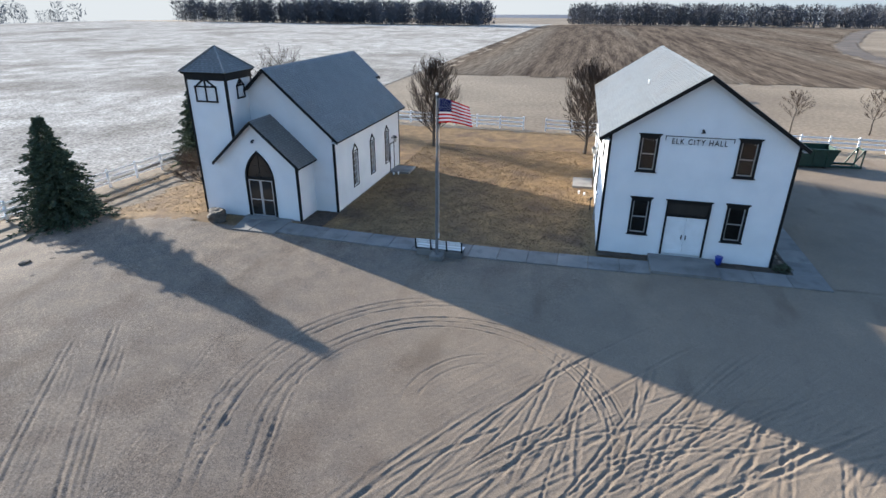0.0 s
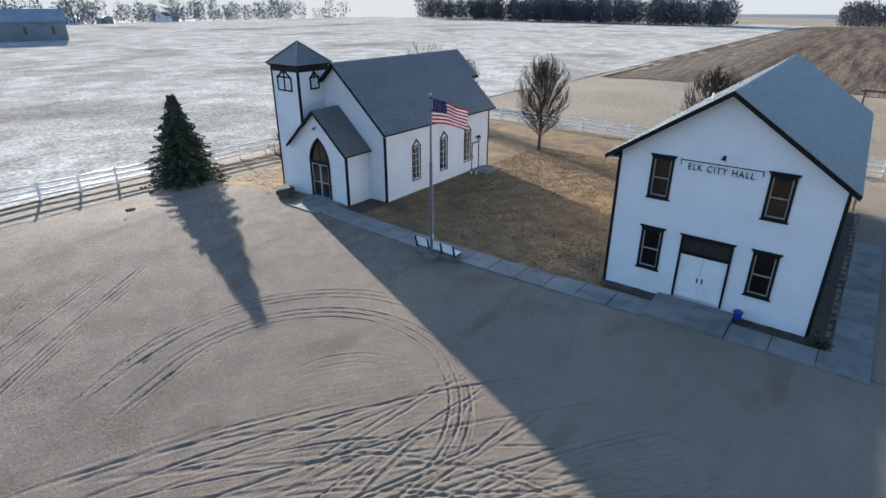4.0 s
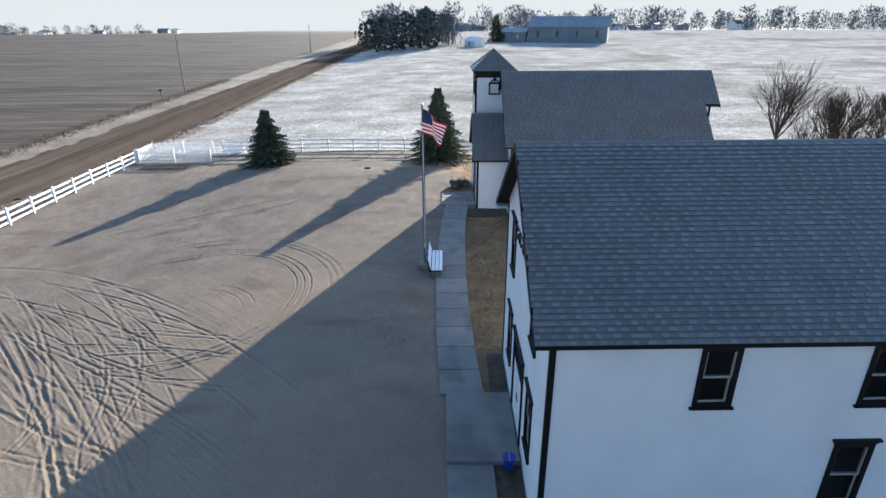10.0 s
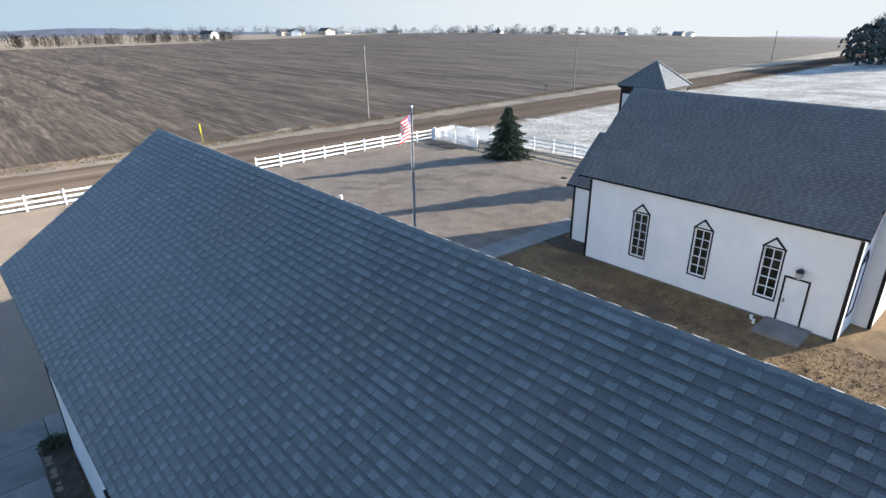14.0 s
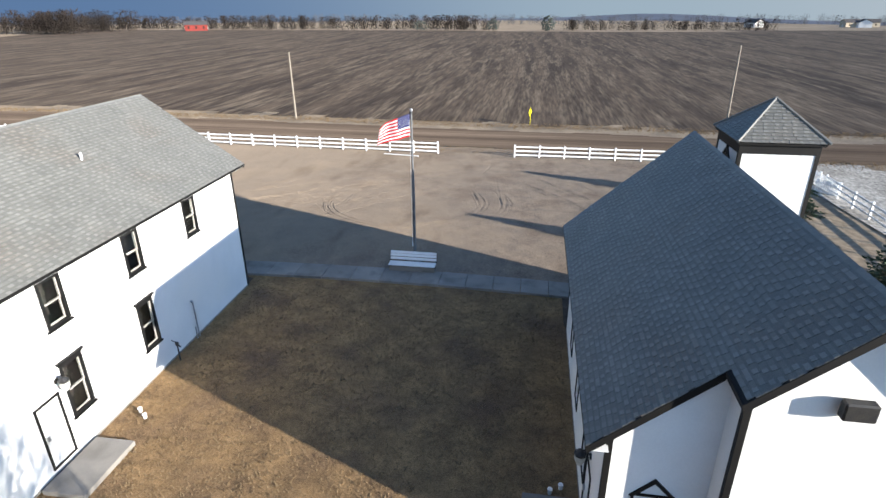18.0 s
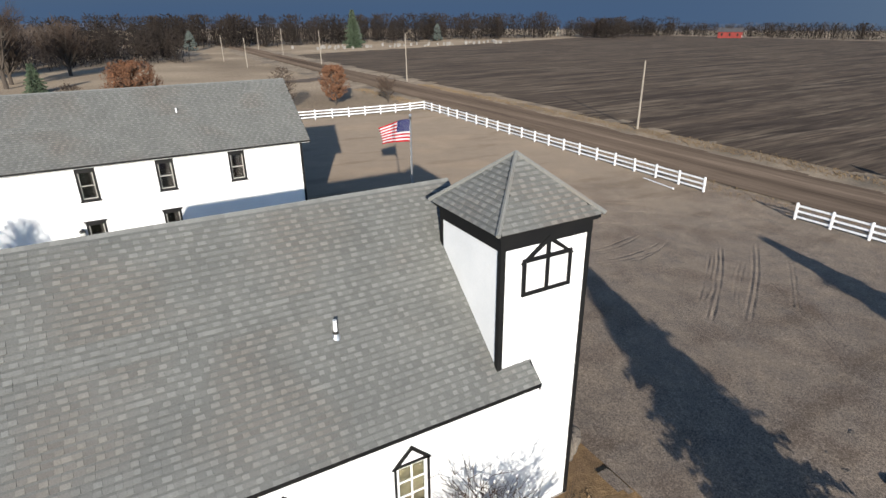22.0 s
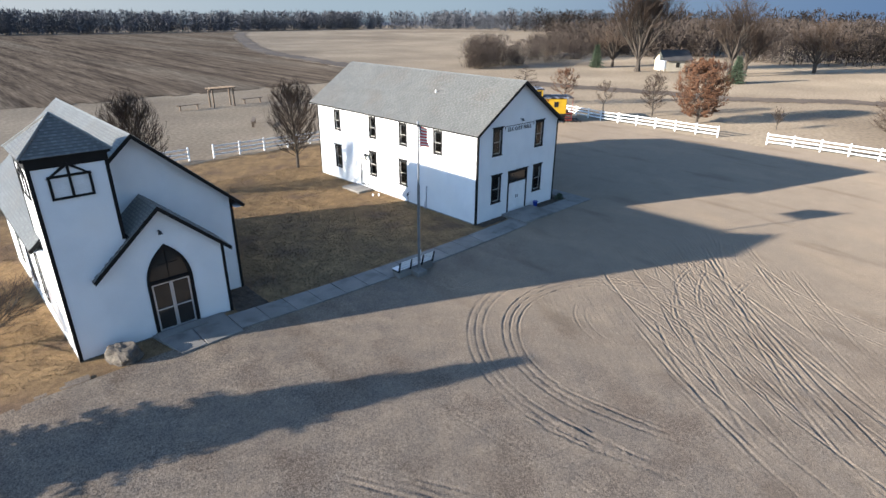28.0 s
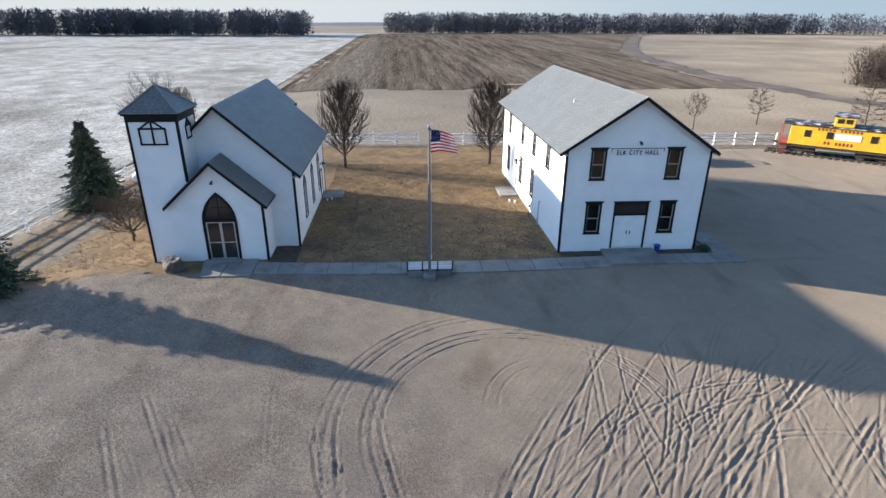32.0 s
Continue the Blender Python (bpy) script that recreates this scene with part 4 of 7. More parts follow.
    for x0, x1 in ((3.09, 3.985), (3.995, 4.89)):
        leaf = part("door_leaf", bevel(boxes((x0, x1, 0.0, 0.045, 0.23, 2.2)), 0.004), PAINT, door, "white door leaf", lean)
        bm = frame_rect(x0 + 0.12, x1 - 0.12, 0.45, 1.1, 0.03, -0.008, 0.0, "y")
        part("door_panel", bm, PAINT, leaf, bend=lean)
        part("door_panel", frame_rect(x0 + 0.12, x1 - 0.12, 1.25, 2.05, 0.03, -0.008, 0.0, "y"), PAINT, leaf, bend=lean)
        hx = x1 - 0.09 if x0 < 3.5 else x0 + 0.09
        part("door_handle", boxes((hx - 0.025, hx + 0.025, -0.02, 0.0, 1.05, 1.28)), DARK_METAL, leaf, "dark door handle", lean)
    # side door
    a, b, lo, hi = left_door
    d2 = part("side_door", frame_rect(a, b, lo, hi, 0.07, -0.035, 0.06, "x"), BLACK, hall, "white side door in a black casing", lean)
    part("door_leaf", boxes((0.0, 0.04, a + 0.07, b - 0.07, lo + 0.02, hi - 0.07)), PAINT, d2, bend=lean)
    part("door_handle", boxes((-0.05, 0.0, b - 0.2, b - 0.12, 1.15, 1.3)), STEEL, d2, bend=lean)
    l = wall_lantern(hall, "x", -0.22, -1, 11.2, 2.62)
    gooseneck(hall, 3.98, 0.0, 6.38)
    # lettering board
    text = bpy.data.curves.new("sign_letters", "FONT")
    text.body = "ELK CITY HALL"
    text.size, text.extrude, text.align_x = 0.36, 0.012, "CENTER"
    text.space_character = 1.25
    tmp = bpy.data.objects.new("tmp", text)
    scene.collection.objects.link(tmp)
    dg = bpy.context.evaluated_depsgraph_get()
    me = bpy.data.meshes.new_from_object(tmp.evaluated_get(dg))
    bpy.data.objects.remove(tmp)
    me.name = "sign_letters"
    w = max(v.co.x for v in me.vertices) - min(v.co.x for v in me.vertices)
    k = 2.35 / w
    for v in me.vertices:
        v.co = Vector((v.co.x * k, v.co.y, v.co.z))
    me.materials.clear()
    me.materials.append(BLACK)
    sign = new("sign_letters", me)
    sign.parent = hall
    sign.matrix_basis = pose(3.92, -0.02, 5.70, 90, 0, 0)
    tagged(sign, "black raised capital letters over the door")
    part("sign_frame", boxes((2.45, 5.38, -0.03, 0.0, 6.03, 6.06), (2.45, 2.48, -0.03, 0.0, 5.86, 6.03), (5.35, 5.38, -0.03, 0.0, 5.86, 6.03), ), BLACK, hall, "thin black bracket line over the letters")
    # pipes at the side wall
    part("conduit", tubes(((-0.2, 4.6, -0.1), (-0.18, 4.6, 1.55), 0.03, 0.03), ((-0.18, 4.6, 1.55), (-0.1, 4.6, 1.6), 0.045, 0.045), ((-0.2, 4.75, -0.1), (-0.2, 4.75, 0.5), 0.025, 0.025)), STEEL, hall, "grey standpipe by the wall")
    hydrant = part("yard_hydrant", tubes(((-0.42, 6.3, -0.1), (-0.42, 6.3, 0.72), 0.03, 0.025), ((-0.42, 6.3, 0.68), (-0.56, 6.3, 0.60), 0.03, 0.025)), DARK_METAL, hall, "dark upright yard hydrant")
    part("hydrant_head", bevel(boxes((-0.48, -0.36, 6.25, 6.35, 0.66, 0.80)), 0.02), DARK_METAL, hydrant)
    part("lever", tubes(((-0.4, 6.3, 0.80), (-0.22, 6.32, 0.86), 0.014, 0.012)), DARK_METAL, hydrant)
    return hall


# ---- chapel ----
def chapel():
    ch = thing("chapel", -11.2, 4.9, 0, "white clapboard chapel with a square bell tower and grey shingle roof", "chapel")
    # in its own frame: x right of the ridge, y behind the main gable
    WR, WL, L, RZ, S, TH = 3.8, -3.8, 11.5, 8.2, 0.905, 0.08
    OE, OF, OB = 4.22, -0.4, 11.7

    def top(x):
        return RZ - S * abs(x) - TH

    zt = top(WR)
    wins = [(2.5, 3.36), (5.45, 6.31), (8.3, 9.16)]
    west_wins = [(2.27, 3.13), (5.02, 5.88), (7.85, 8.71)]
    z0, z1, pk = 0.82, 3.12, 3.55
    door = (9.3, 10.25, 0.02, 2.08)
    bm = bmesh.new()
    prism(bm, [(-1.4, -0.5), (WR, -0.5), (WR, zt), (0, top(0)), (-1.4, top(-1.4))], "y", 0, 0.15)
    part("front_wall", bm, WHITE, ch)
    bm = bmesh.new()
    box(bm, WL, WR, L - 0.15, L, -0.5, zt)
    prism(bm, [(WL, zt), (WR, zt), (0, top(0))], "y", L - 0.15, L)
    part("back_wall", bm, WHITE, ch)
    openings = [(p + 0.04, q - 0.04, z0 + 0.04, z1 - 0.04) for p, q in wins]
    part("side_wall", wall_solid("x", WR - 0.15, WR, 0.15, L - 0.15, -0.5, openings + [(door[0] + 0.04, door[1] - 0.04, door[2], door[3] - 0.04)], lambda u: zt), WHITE, ch)
    part("side_wall", wall_solid("x", WL, WL + 0.15, 0.5, L - 0.15, -0.5, [(p + 0.04, q - 0.04, z0 + 0.16, z1 + 0.08) for p, q in west_wins], lambda u: zt), WHITE, ch)
    part("foundation", boxes((WL - 0.02, WR + 0.02, -0.02, L + 0.02, -0.9, 0.04)), CONCRETE, ch, "grey concrete foundation")
    # added dark screens behind the side windows, not real walls
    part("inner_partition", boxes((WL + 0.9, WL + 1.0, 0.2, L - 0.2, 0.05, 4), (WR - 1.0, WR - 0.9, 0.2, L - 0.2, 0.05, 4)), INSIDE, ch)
    for x in (WL, WR):
        s = 1 if x > 0 else -1
        for y in (0, L):
            if x < 0 and y == 0:
                continue
            xa, xb = sorted((x - s * 0.1, x + s * 0.025))
            ya, yb = (-0.025, 0.1) if y == 0 else (L - 0.1, L + 0.025)
            part("corner_board", boxes((xa, xb, ya, yb, 0.0, zt - 0.02)), BLACK, ch, "black-painted corner board")
    for a, b in wins:
        gothic_window(ch, "x", WR, 1, a, b, z0, z1, pk)
    for a, b in west_wins:
        gothic_window(ch, "x", WL, -1, a, b, z0 + 0.12, z1 + 0.12, pk + 0.12)
    a, b, lo, hi = door
    d2 = part("side_door", frame_rect(a, b, lo, hi, 0.07, WR - 0.06, WR + 0.035, "x"), BLACK, ch, "white side door in a black casing")
    part("door_leaf", boxes((WR - 0.04, WR, a + 0.07, b - 0.07, lo + 0.02, hi - 0.07)), PAINT, d2)
    part("door_handle", boxes((WR, WR + 0.05, a + 0.12, a + 0.2, 0.95, 1.1)), STEEL, d2)
    wall_lantern(ch, "x", WR, 1, 9.85, 2.42)
    # chancel bay at the back, under the same slopes
    bx, by = 1.75, 12.15
    bm = bmesh.new()
    prism(bm, [(-bx, -0.5), (bx, -0.5), (bx, top(bx)), (0, top(0)), (-bx, top(bx))], "y", L, by)
    part("chancel_wall", bm, WHITE, ch)
    for s in (-1, 1):
        xa, xb = sorted((s * (bx - 0.1), s * (bx + 0.025)))
        part("corner_board", boxes((xa, xb, by - 0.1, by + 0.025, 0.0, top(bx) - 0.02)), BLACK, ch, "black-painted corner board")
    gothic_window(ch, "y", L, 1, 2.35, 3.2, z0, z1, pk)
    gothic_window(ch, "y", L, 1, -3.2, -2.35, z0, z1, pk)
    flood = part("floodlight", bevel(boxes((-0.1, 0.42, by + 0.1, by + 0.3, 6.1, 6.45)), 0.03), DARK_METAL, ch, "dark square floodlight under the gable")
    part("bracket", boxes((0.1, 0.2, by, by + 0.12, 6.2, 6.35)), DARK_METAL, flood)
    # roof
    roof = new("roof")
    roof.parent = ch
    tagged(roof, "steep grey asphalt shingle gable roof")
    be, bo = 2.0, 12.6
    c, sn = 1 / math.hypot(1, S), S / math.hypot(1, S)
    for s in (-1, 1):
        bm = bmesh.new()
        prism(bm, [(s * OE, RZ - S * OE - TH), (0, RZ - TH), (0, RZ), (s * OE, RZ - S * OE)], "y", OF, OB)
        prism(bm, [(s * be, RZ - S * be - TH), (0, RZ - TH), (0, RZ), (s * be, RZ - S * be)], "y", OB, bo)
        part("roof_deck", bm, FELT, roof)
        for x0, xi, y0 in ((OE, 0, OF - 0.03), (OE, be, OB), (be, 0, bo)):
            bm = bmesh.new()
            lo = min(xi, 0.0) if xi == 0 else xi
            prism(bm, [(s * x0, RZ - S * x0 - TH - 0.1), (s * lo, RZ - S * lo - TH - 0.1), (s * lo, RZ - S * lo + 0.01), (s * x0, RZ - S * x0 + 0.01)], "y", y0, y0 + 0.03)
            part("rake_board", bm, BLACK, roof, "black rake board")
        for xe, ya, yb in ((OE, OF - 0.03, OB + 0.03), (be, OB + 0.03, bo + 0.03)):
            ze = RZ - S * xe
            xa, xb = sorted((s * xe, s * (xe + 0.03)))
            part("fascia", boxes((xa, xb, ya, yb, ze - TH - 0.01, ze + 0.005)), BLACK, roof, "black fascia")
        xa, xb = sorted((s * OE, s * WR))
        part("soffit", boxes((xa, xb, OF, OB, RZ - S * OE - TH - 0.03, RZ - S * OE - TH - 0.005)), PAINT, roof, "white soffit")
        run = math.hypot(OE, S * OE)

        def keep(u, v, s=s):
            x, y = s * (OE - v * c), OF + u
            return not (x < -1.35 and y < 0.45 and x > -3.7)

        rows = shingle_rows(bo - OF, run, seed=7 + s, keep=keep, taper=lambda v: (0, (OB if OE - v * c > be else bo) - OF + 0.04))
        mid = len(rows) // 2
        slope_shingles(roof, (s * (OE + 0.015), OF - 0.02, RZ - S * OE + 0.002), (0, 1, 0), (-s * c, 0, sn), rows, (mid, mid + 300))
    ridge_caps(roof, (0, OF - 0.02, RZ), (0, bo, RZ), S)
    vent_pipe(roof, -2.45, 3.7, RZ - S * 2.45)
    # bell tower
    tower = new("bell_tower")
    tower.parent = ch
    tagged(tower, "square white bell tower with a shallow hipped roof")
    X0, X1, Y0, Y1, T = -3.8, -1.3, -1.92, 0.5, 7.97
    part("tower_wall", boxes((X0, X1, Y0, Y1, -0.5, T)), WHITE, tower)
    for x, y in ((X0, Y0), (X1, Y0), (X0, Y1), (X1, Y1)):
        xa, xb = (x - 0.025, x + 0.1) if x == X0 else (x - 0.1, x + 0.025)
        ya, yb = (y - 0.025, y + 0.1) if y == Y0 else (y - 0.1, y + 0.025)
        zb = 0.0 if (x, y) == (X0, Y0) else (4.55 if x == X1 and y == Y0 else (4.65 if x == X0 else 6.6))
        part("corner_board", boxes((xa, xb, ya, yb, zb, T - 0.2)), BLACK, tower, "black-painted corner board")
    part("frieze", boxes((X0 - 0.03, X1 + 0.03, Y0 - 0.03, Y1 + 0.03, T - 0.3, T)), BLACK, tower, "black frieze under the eaves")
    part("soffit", boxes((X0 - 0.11, X1 + 0.11, Y0 - 0.11, Y1 + 0.11, T, T + 0.03)), BLACK, tower)
    part("fascia", boxes((X0 - 0.14, X1 + 0.14, Y0 - 0.14, Y1 + 0.14, T + 0.03, T + 0.12)), BLACK, tower)
    cx, cy, tz, ez, hw = (X0 + X1) / 2, (Y0 + Y1) / 2, 9.32, T + 0.12, (X1 - X0) / 2 + 0.16
    bm = bmesh.new()
    base = [bm.verts.new((cx + i * hw, cy + j * hw, ez)) for i, j in ((-1, -1), (1, -1), (1, 1), (-1, 1))]
    tip = bm.verts.new((cx, cy, tz))
    for i in range(4):
        bm.faces.new((base[i], base[(i + 1) % 4], tip))
    bm.faces.new(base[::-1])
    part("hip_roof", bm, FELT, tower)
    rise = tz - ez
    vl = math.hypot(hw, rise)
    for k, (al, upx, upy) in enumerate((((1, 0, 0), 0, 1), ((0, 1, 0), -1, 0), ((-1, 0, 0), 0, -1), ((0, -1, 0), 1, 0))):
        al = Vector(al)
        corner = Vector((cx, cy, ez)) - Vector((upx, upy, 0)) * (hw + 0.01) - al * (hw + 0.01)
        rows = shingle_rows(2 * hw, vl, seed=20 + k, taper=lambda v: ((v + 0.16) / vl * hw - 0.06, 2 * hw - (v + 0.16) / vl * hw + 0.06))
        slope_shingles(tower, corner, al, (upx * hw, upy * hw, rise), rows, (0, 0))
    bm = bmesh.new()
    for i, j in ((-1, -1), (1, -1), (1, 1), (-1, 1)):
        a, b = Vector((cx + i * (hw + 0.02), cy + j * (hw + 0.02), ez + 0.02)), Vector((cx, cy, tz + 0.03))
        tube(bm, a, b, 0.055, 0.05, 6)
    part("hip_cap", bm, SHINGLE, tower, "shingle hip caps")
    # louvred openings of the tower
    def louvre(axis, face, out, u0, u1, lo, hi, pk):
        def deep(a, b):
            return sorted((face + out * a, face + out * b))
        w = part("louvre_opening", frame_rect(u0, u1, lo, hi, 0.09, *deep(-0.02, 0.045), axis), BLACK, tower, "peaked black frame with pale louvres")
        d0, d1 = deep(0.0, 0.045)
        mid = (u0 + u1) / 2
        bm = bmesh.new()
        for a, s in ((u0 - 0.05, 1), (u1 + 0.05, -1)):
            prism(bm, [(a, hi - 0.1), (a + s * 0.11, hi - 0.1), (mid, pk - 0.13), (mid, pk)], axis, *deep(0.002, 0.052))
        box(bm, mid - 0.045, mid + 0.045, d0, d1 - 0.002, hi, pk - 0.06) if axis == "y" else box(bm, d0, d1 - 0.002, mid - 0.045, mid + 0.045, hi, pk - 0.06)
        part("hood", bm, BLACK, w)
        if u1 - u0 > 1.0:
            part("centre_post", slab(axis, mid - 0.045, mid + 0.045, *deep(0.0, 0.044), lo + 0.09, hi - 0.09), BLACK, w)
        n = 9
        for i in range(n):
            zz = lo + 0.09 + (hi - lo - 0.18) * i / n
            bm = slab(axis, u0 + 0.09, u1 - 0.09, *deep(0.004, 0.012), zz, zz + (hi - lo - 0.18) / n - 0.012)
            part("louvre", bm, LOUVRE, w)
        return w

    louvre("y", Y0, -1, -3.28, -1.92, 6.5, 7.38, 7.82)
    louvre("x", X0, -1, -1.4, -0.05, 6.5, 7.38, 7.82)
    louvre("x", X1, 1, -1.05, -0.3, 6.6, 7.36, 7.7)
    # porch
    porch = new("porch")
    porch.parent = ch
    tagged(porch, "gabled entrance porch with a pointed doorway")
    PR, PF, PX, PZ, PE = 2.38, -1.85, -0.04, 5.64, 2.68
    fl = Y0 + 0.004

    def ptop(x):
        return PZ - S * abs(x - PX) - TH

    dx0, dx1, spring, peak = -0.78, 0.78, 2.35, 3.78
    arch = []
    n = 10
    half = (dx1 - dx0) / 2
    rad = (half ** 2 + (peak - spring) ** 2) / (2 * half)
    for i in range(n + 1):
        z = spring + (peak - spring) * math.sin(math.pi / 2 * i / n)
        arch.append((math.sqrt(max(rad * rad - (z - spring) ** 2, 0)) - rad + half, z))
    def arch_z(x):
        """Height of the doorway's head at x, or of its foot beside it."""
        if abs(x) >= half + 0.05:
            return -0.5
        return spring + math.sqrt(max((rad + 0.05) ** 2 - (abs(x) - half + rad) ** 2, 0))

    bm = bmesh.new()
    stops = sorted({X1, PX, PR, -half - 0.0501, half + 0.0501, *((half + 0.05) * math.sin(math.pi / 2 * i / 9) * s for i in range(10) for s in (-1, 1))})
    for x0, x1 in zip(stops, stops[1:]):
        e = 1e-6
        prism(bm, [(x0, arch_z(x0 + e)), (x1, arch_z(x1 - e)), (x1, ptop(x1)), (x0, ptop(x0))], "y", fl, fl + 0.15)
    bmesh.ops.remove_doubles(bm, verts=bm.verts, dist=1e-5)
    part("porch_front", bm, WHITE, porch)
    part("porch_side", boxes((PR - 0.15, PR, fl + 0.15, 0.0, -0.5, ptop(PR))), WHITE, porch)
    part("corner_board", boxes((PR - 0.1, PR + 0.025, fl - 0.025, fl + 0.1, 0.0, ptop(PR) - 0.02)), BLACK, porch, "black-painted corner board")
    part("porch_foundation", boxes((X0 - 0.02, PR + 0.02, Y0 - 0.02, 0.0, -0.9, 0.03)), CONCRETE, porch, "grey concrete foundation")
    # a dark screen added behind the doorway
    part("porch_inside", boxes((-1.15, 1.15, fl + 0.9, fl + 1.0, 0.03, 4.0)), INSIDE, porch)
    # pointed doorway: black casing, dark fanlight, aluminium double door
    bm = bmesh.new()
    for s in (-1, 1):
        pts = [(s * half, 0.12)] + [(s * u, z) for u, z in arch]
        outer = [(s * (half + 0.13), 0.12)] + [(s * (max(u, 0) + 0.13 * (1 - i / n * 0.6)), z + 0.15 * i / n) for i, (u, z) in enumerate(arch)]
        outer[-1] = (0.0, peak + 0.2)
        for i in range(len(pts) - 1):
            prism(bm, [pts[i], outer[i], outer[i + 1], pts[i + 1]], "y", fl - 0.05, fl + 0.1)
    doorway = part("doorway", bm, BLACK, porch, "pointed black doorway casing")
    bm = bmesh.new()
    prism(bm, [(-half, spring)] + [(-u, z) for u, z in arch[1:-1]] + [(0.0, peak)] + [(u, z) for u, z in arch[-2:0:-1]] + [(half, spring)], "y", fl + 0.05, fl + 0.06)
    part("fanlight", bm, BRONZE, doorway, "dark pointed fanlight glass")
    part("transom_bar", boxes((-half, half, fl - 0.03, fl + 0.08, 2.3, 2.42)), BLACK, doorway)
    part("fanlight_bar", tubes(((0, fl + 0.04, spring), (0, fl + 0.04, peak), 0.018, 0.018), ((-0.4, fl + 0.04, spring + 0.75), (0.4, fl + 0.04, spring + 0.75), 0.014, 0.014)), BLACK, doorway)
    for a, b in ((-half + 0.02, -0.005), (0.005, half - 0.02)):
        leaf = part("door_leaf", frame_rect(a, b, 0.13, 2.3, 0.065, fl, fl + 0.05, "y"), ALU, doorway, "aluminium-framed glass door leaf")
        part("pane", boxes((a + 0.065, b - 0.065, fl + 0.02, fl + 0.03, 0.195, 2.235)), BRONZE, leaf)
        part("push_bar", boxes((a + 0.06, b - 0.06, fl - 0.03, fl, 1.1, 1.15)), ALU, leaf)
    gooseneck(porch, -0.08, fl, 4.55)
    # porch roof
    pr = new("porch_roof")
    pr.parent = ch
    tagged(pr, "small grey shingle gable over the porch")
    pf = fl - 0.28
    for s in (-1, 1):
        xe = PX + s * PE
        bm = bmesh.new()
        prism(bm, [(xe, PZ - S * PE - TH), (PX, PZ - TH), (PX, PZ), (xe, PZ - S * PE)], "y", pf, 0.0 if s > 0 else fl - 0.06)
        if s < 0:
            prism(bm, [(X1, PZ - S * (PX - X1) - TH), (PX, PZ - TH), (PX, PZ), (X1, PZ - S * (PX - X1))], "y", fl - 0.06, 0.0)
        part("roof_deck", bm, FELT, pr)
        bm = bmesh.new()
        prism(bm, [(xe, PZ - S * PE - TH - 0.1), (PX, PZ - TH - 0.1), (PX, PZ + 0.01), (xe, PZ - S * PE + 0.01)], "y", pf - 0.03, pf)
        part("rake_board", bm, BLACK, pr, "black rake board")
        xa, xb = sorted((xe, xe + s * 0.03))
        part("fascia", boxes((xa, xb, pf - 0.03, 0.0 if s > 0 else fl - 0.06, PZ - S * PE - TH - 0.01, PZ - S * PE + 0.005)), BLACK, pr, "black fascia")
        rows = shingle_rows(-pf + 0.02, math.hypot(PE, S * PE), seed=40 + s,
                            keep=lambda u, v, s=s: s > 0 or (pf + u < fl - 0.12) or (PX - (PE - v * c) > X1 + 0.08))
        slope_shingles(pr, (xe + s * 0.015, pf - 0.02, PZ - S * PE + 0.002), (0, 1, 0), (-s * c, 0, sn), rows, (0, 0))
    ridge_caps(pr, (PX, pf - 0.02, PZ), (PX, 0.0, PZ), S)
    return ch


city_hall()
chapel()


# ---- paving and beds ----
def walk_mid(x):
    return 1.27 + 0.004 * (x - 1.5) ** 2


def slabs(name, spots, label):
    """Concrete slabs of a walkway, each a piece; spots: four corners each."""
    top = tagged(new(name), label, "walkway", kind="structure")
    for quad in spots:
        bm = bmesh.new()
        zs = [land_at(x, y) for x, y in quad]
        lo = [bm.verts.new((x, y, z - 0.1)) for (x, y), z in zip(quad, zs)]
        hi = [bm.verts.new((x, y, z + 0.115)) for (x, y), z in zip(quad, zs)]
        bm.faces.new(lo[::-1]), bm.faces.new(hi)
        for i in range(4):
            j = (i + 1) % 4
            bm.faces.new((lo[i], lo[j], hi[j], hi[i]))
        bmesh.ops.bevel(bm, geom=[e for e in bm.edges if e.verts[0] in hi and e.verts[1] in hi], offset=0.012, segments=1, affect="EDGES")
        part("slab", bm, CONCRETE, top)
    return top


spots, g = [], 0.012
x = -9.3
while x < 10.0:
    w = 1.45 if x > -2 else 1.3
    xe = min(x + w, 10.05)
    spots.append([(x + g, walk_mid(x) - 0.72), (xe - g, walk_mid(xe) - 0.72), (xe - g, walk_mid(xe) + 0.72), (x + g, walk_mid(x) + 0.72)])
    x = xe
for a, b in ((-12.35, -10.9), (-10.88, -9.31)):
    spots.append([(a + g + (0.45 if a < -12 else 0), 0.74), (b - g, 0.78), (b - g, 2.93), (a + g, 2.93)])
for a, b in ((13.12, 14.6), (14.6, 16.1), (16.1, 17.7)):
    spots.append([(a + g, 1.05), (b - g, 1.05), (b - g, 2.35), (a + g, 2.35)])
for y0 in range(8):
    a, b = 2.36 + y0 * 1.6, 2.36 + (y0 + 1) * 1.6
    spots.append([(16.45, a + g), (17.7, a + g), (17.7, b - g), (16.45, b - g)])
slabs("pavement_walkway", spots, "grey concrete slab walkway along the fronts")


def stoop(x0, x1, y0, y1, h, label, rz=0):
    st = thing("door_slab", (x0 + x1) / 2, (y0 + y1) / 2, land_at((x0 + x1) / 2, (y0 + y1) / 2), label, "doorstep", rz)
    w, d = (x1 - x0) / 2, (y1 - y0) / 2
    part("slab", bevel(boxes((-w, w, -d, d, -0.1, h)), 0.015), CONCRETE, st)
    return st


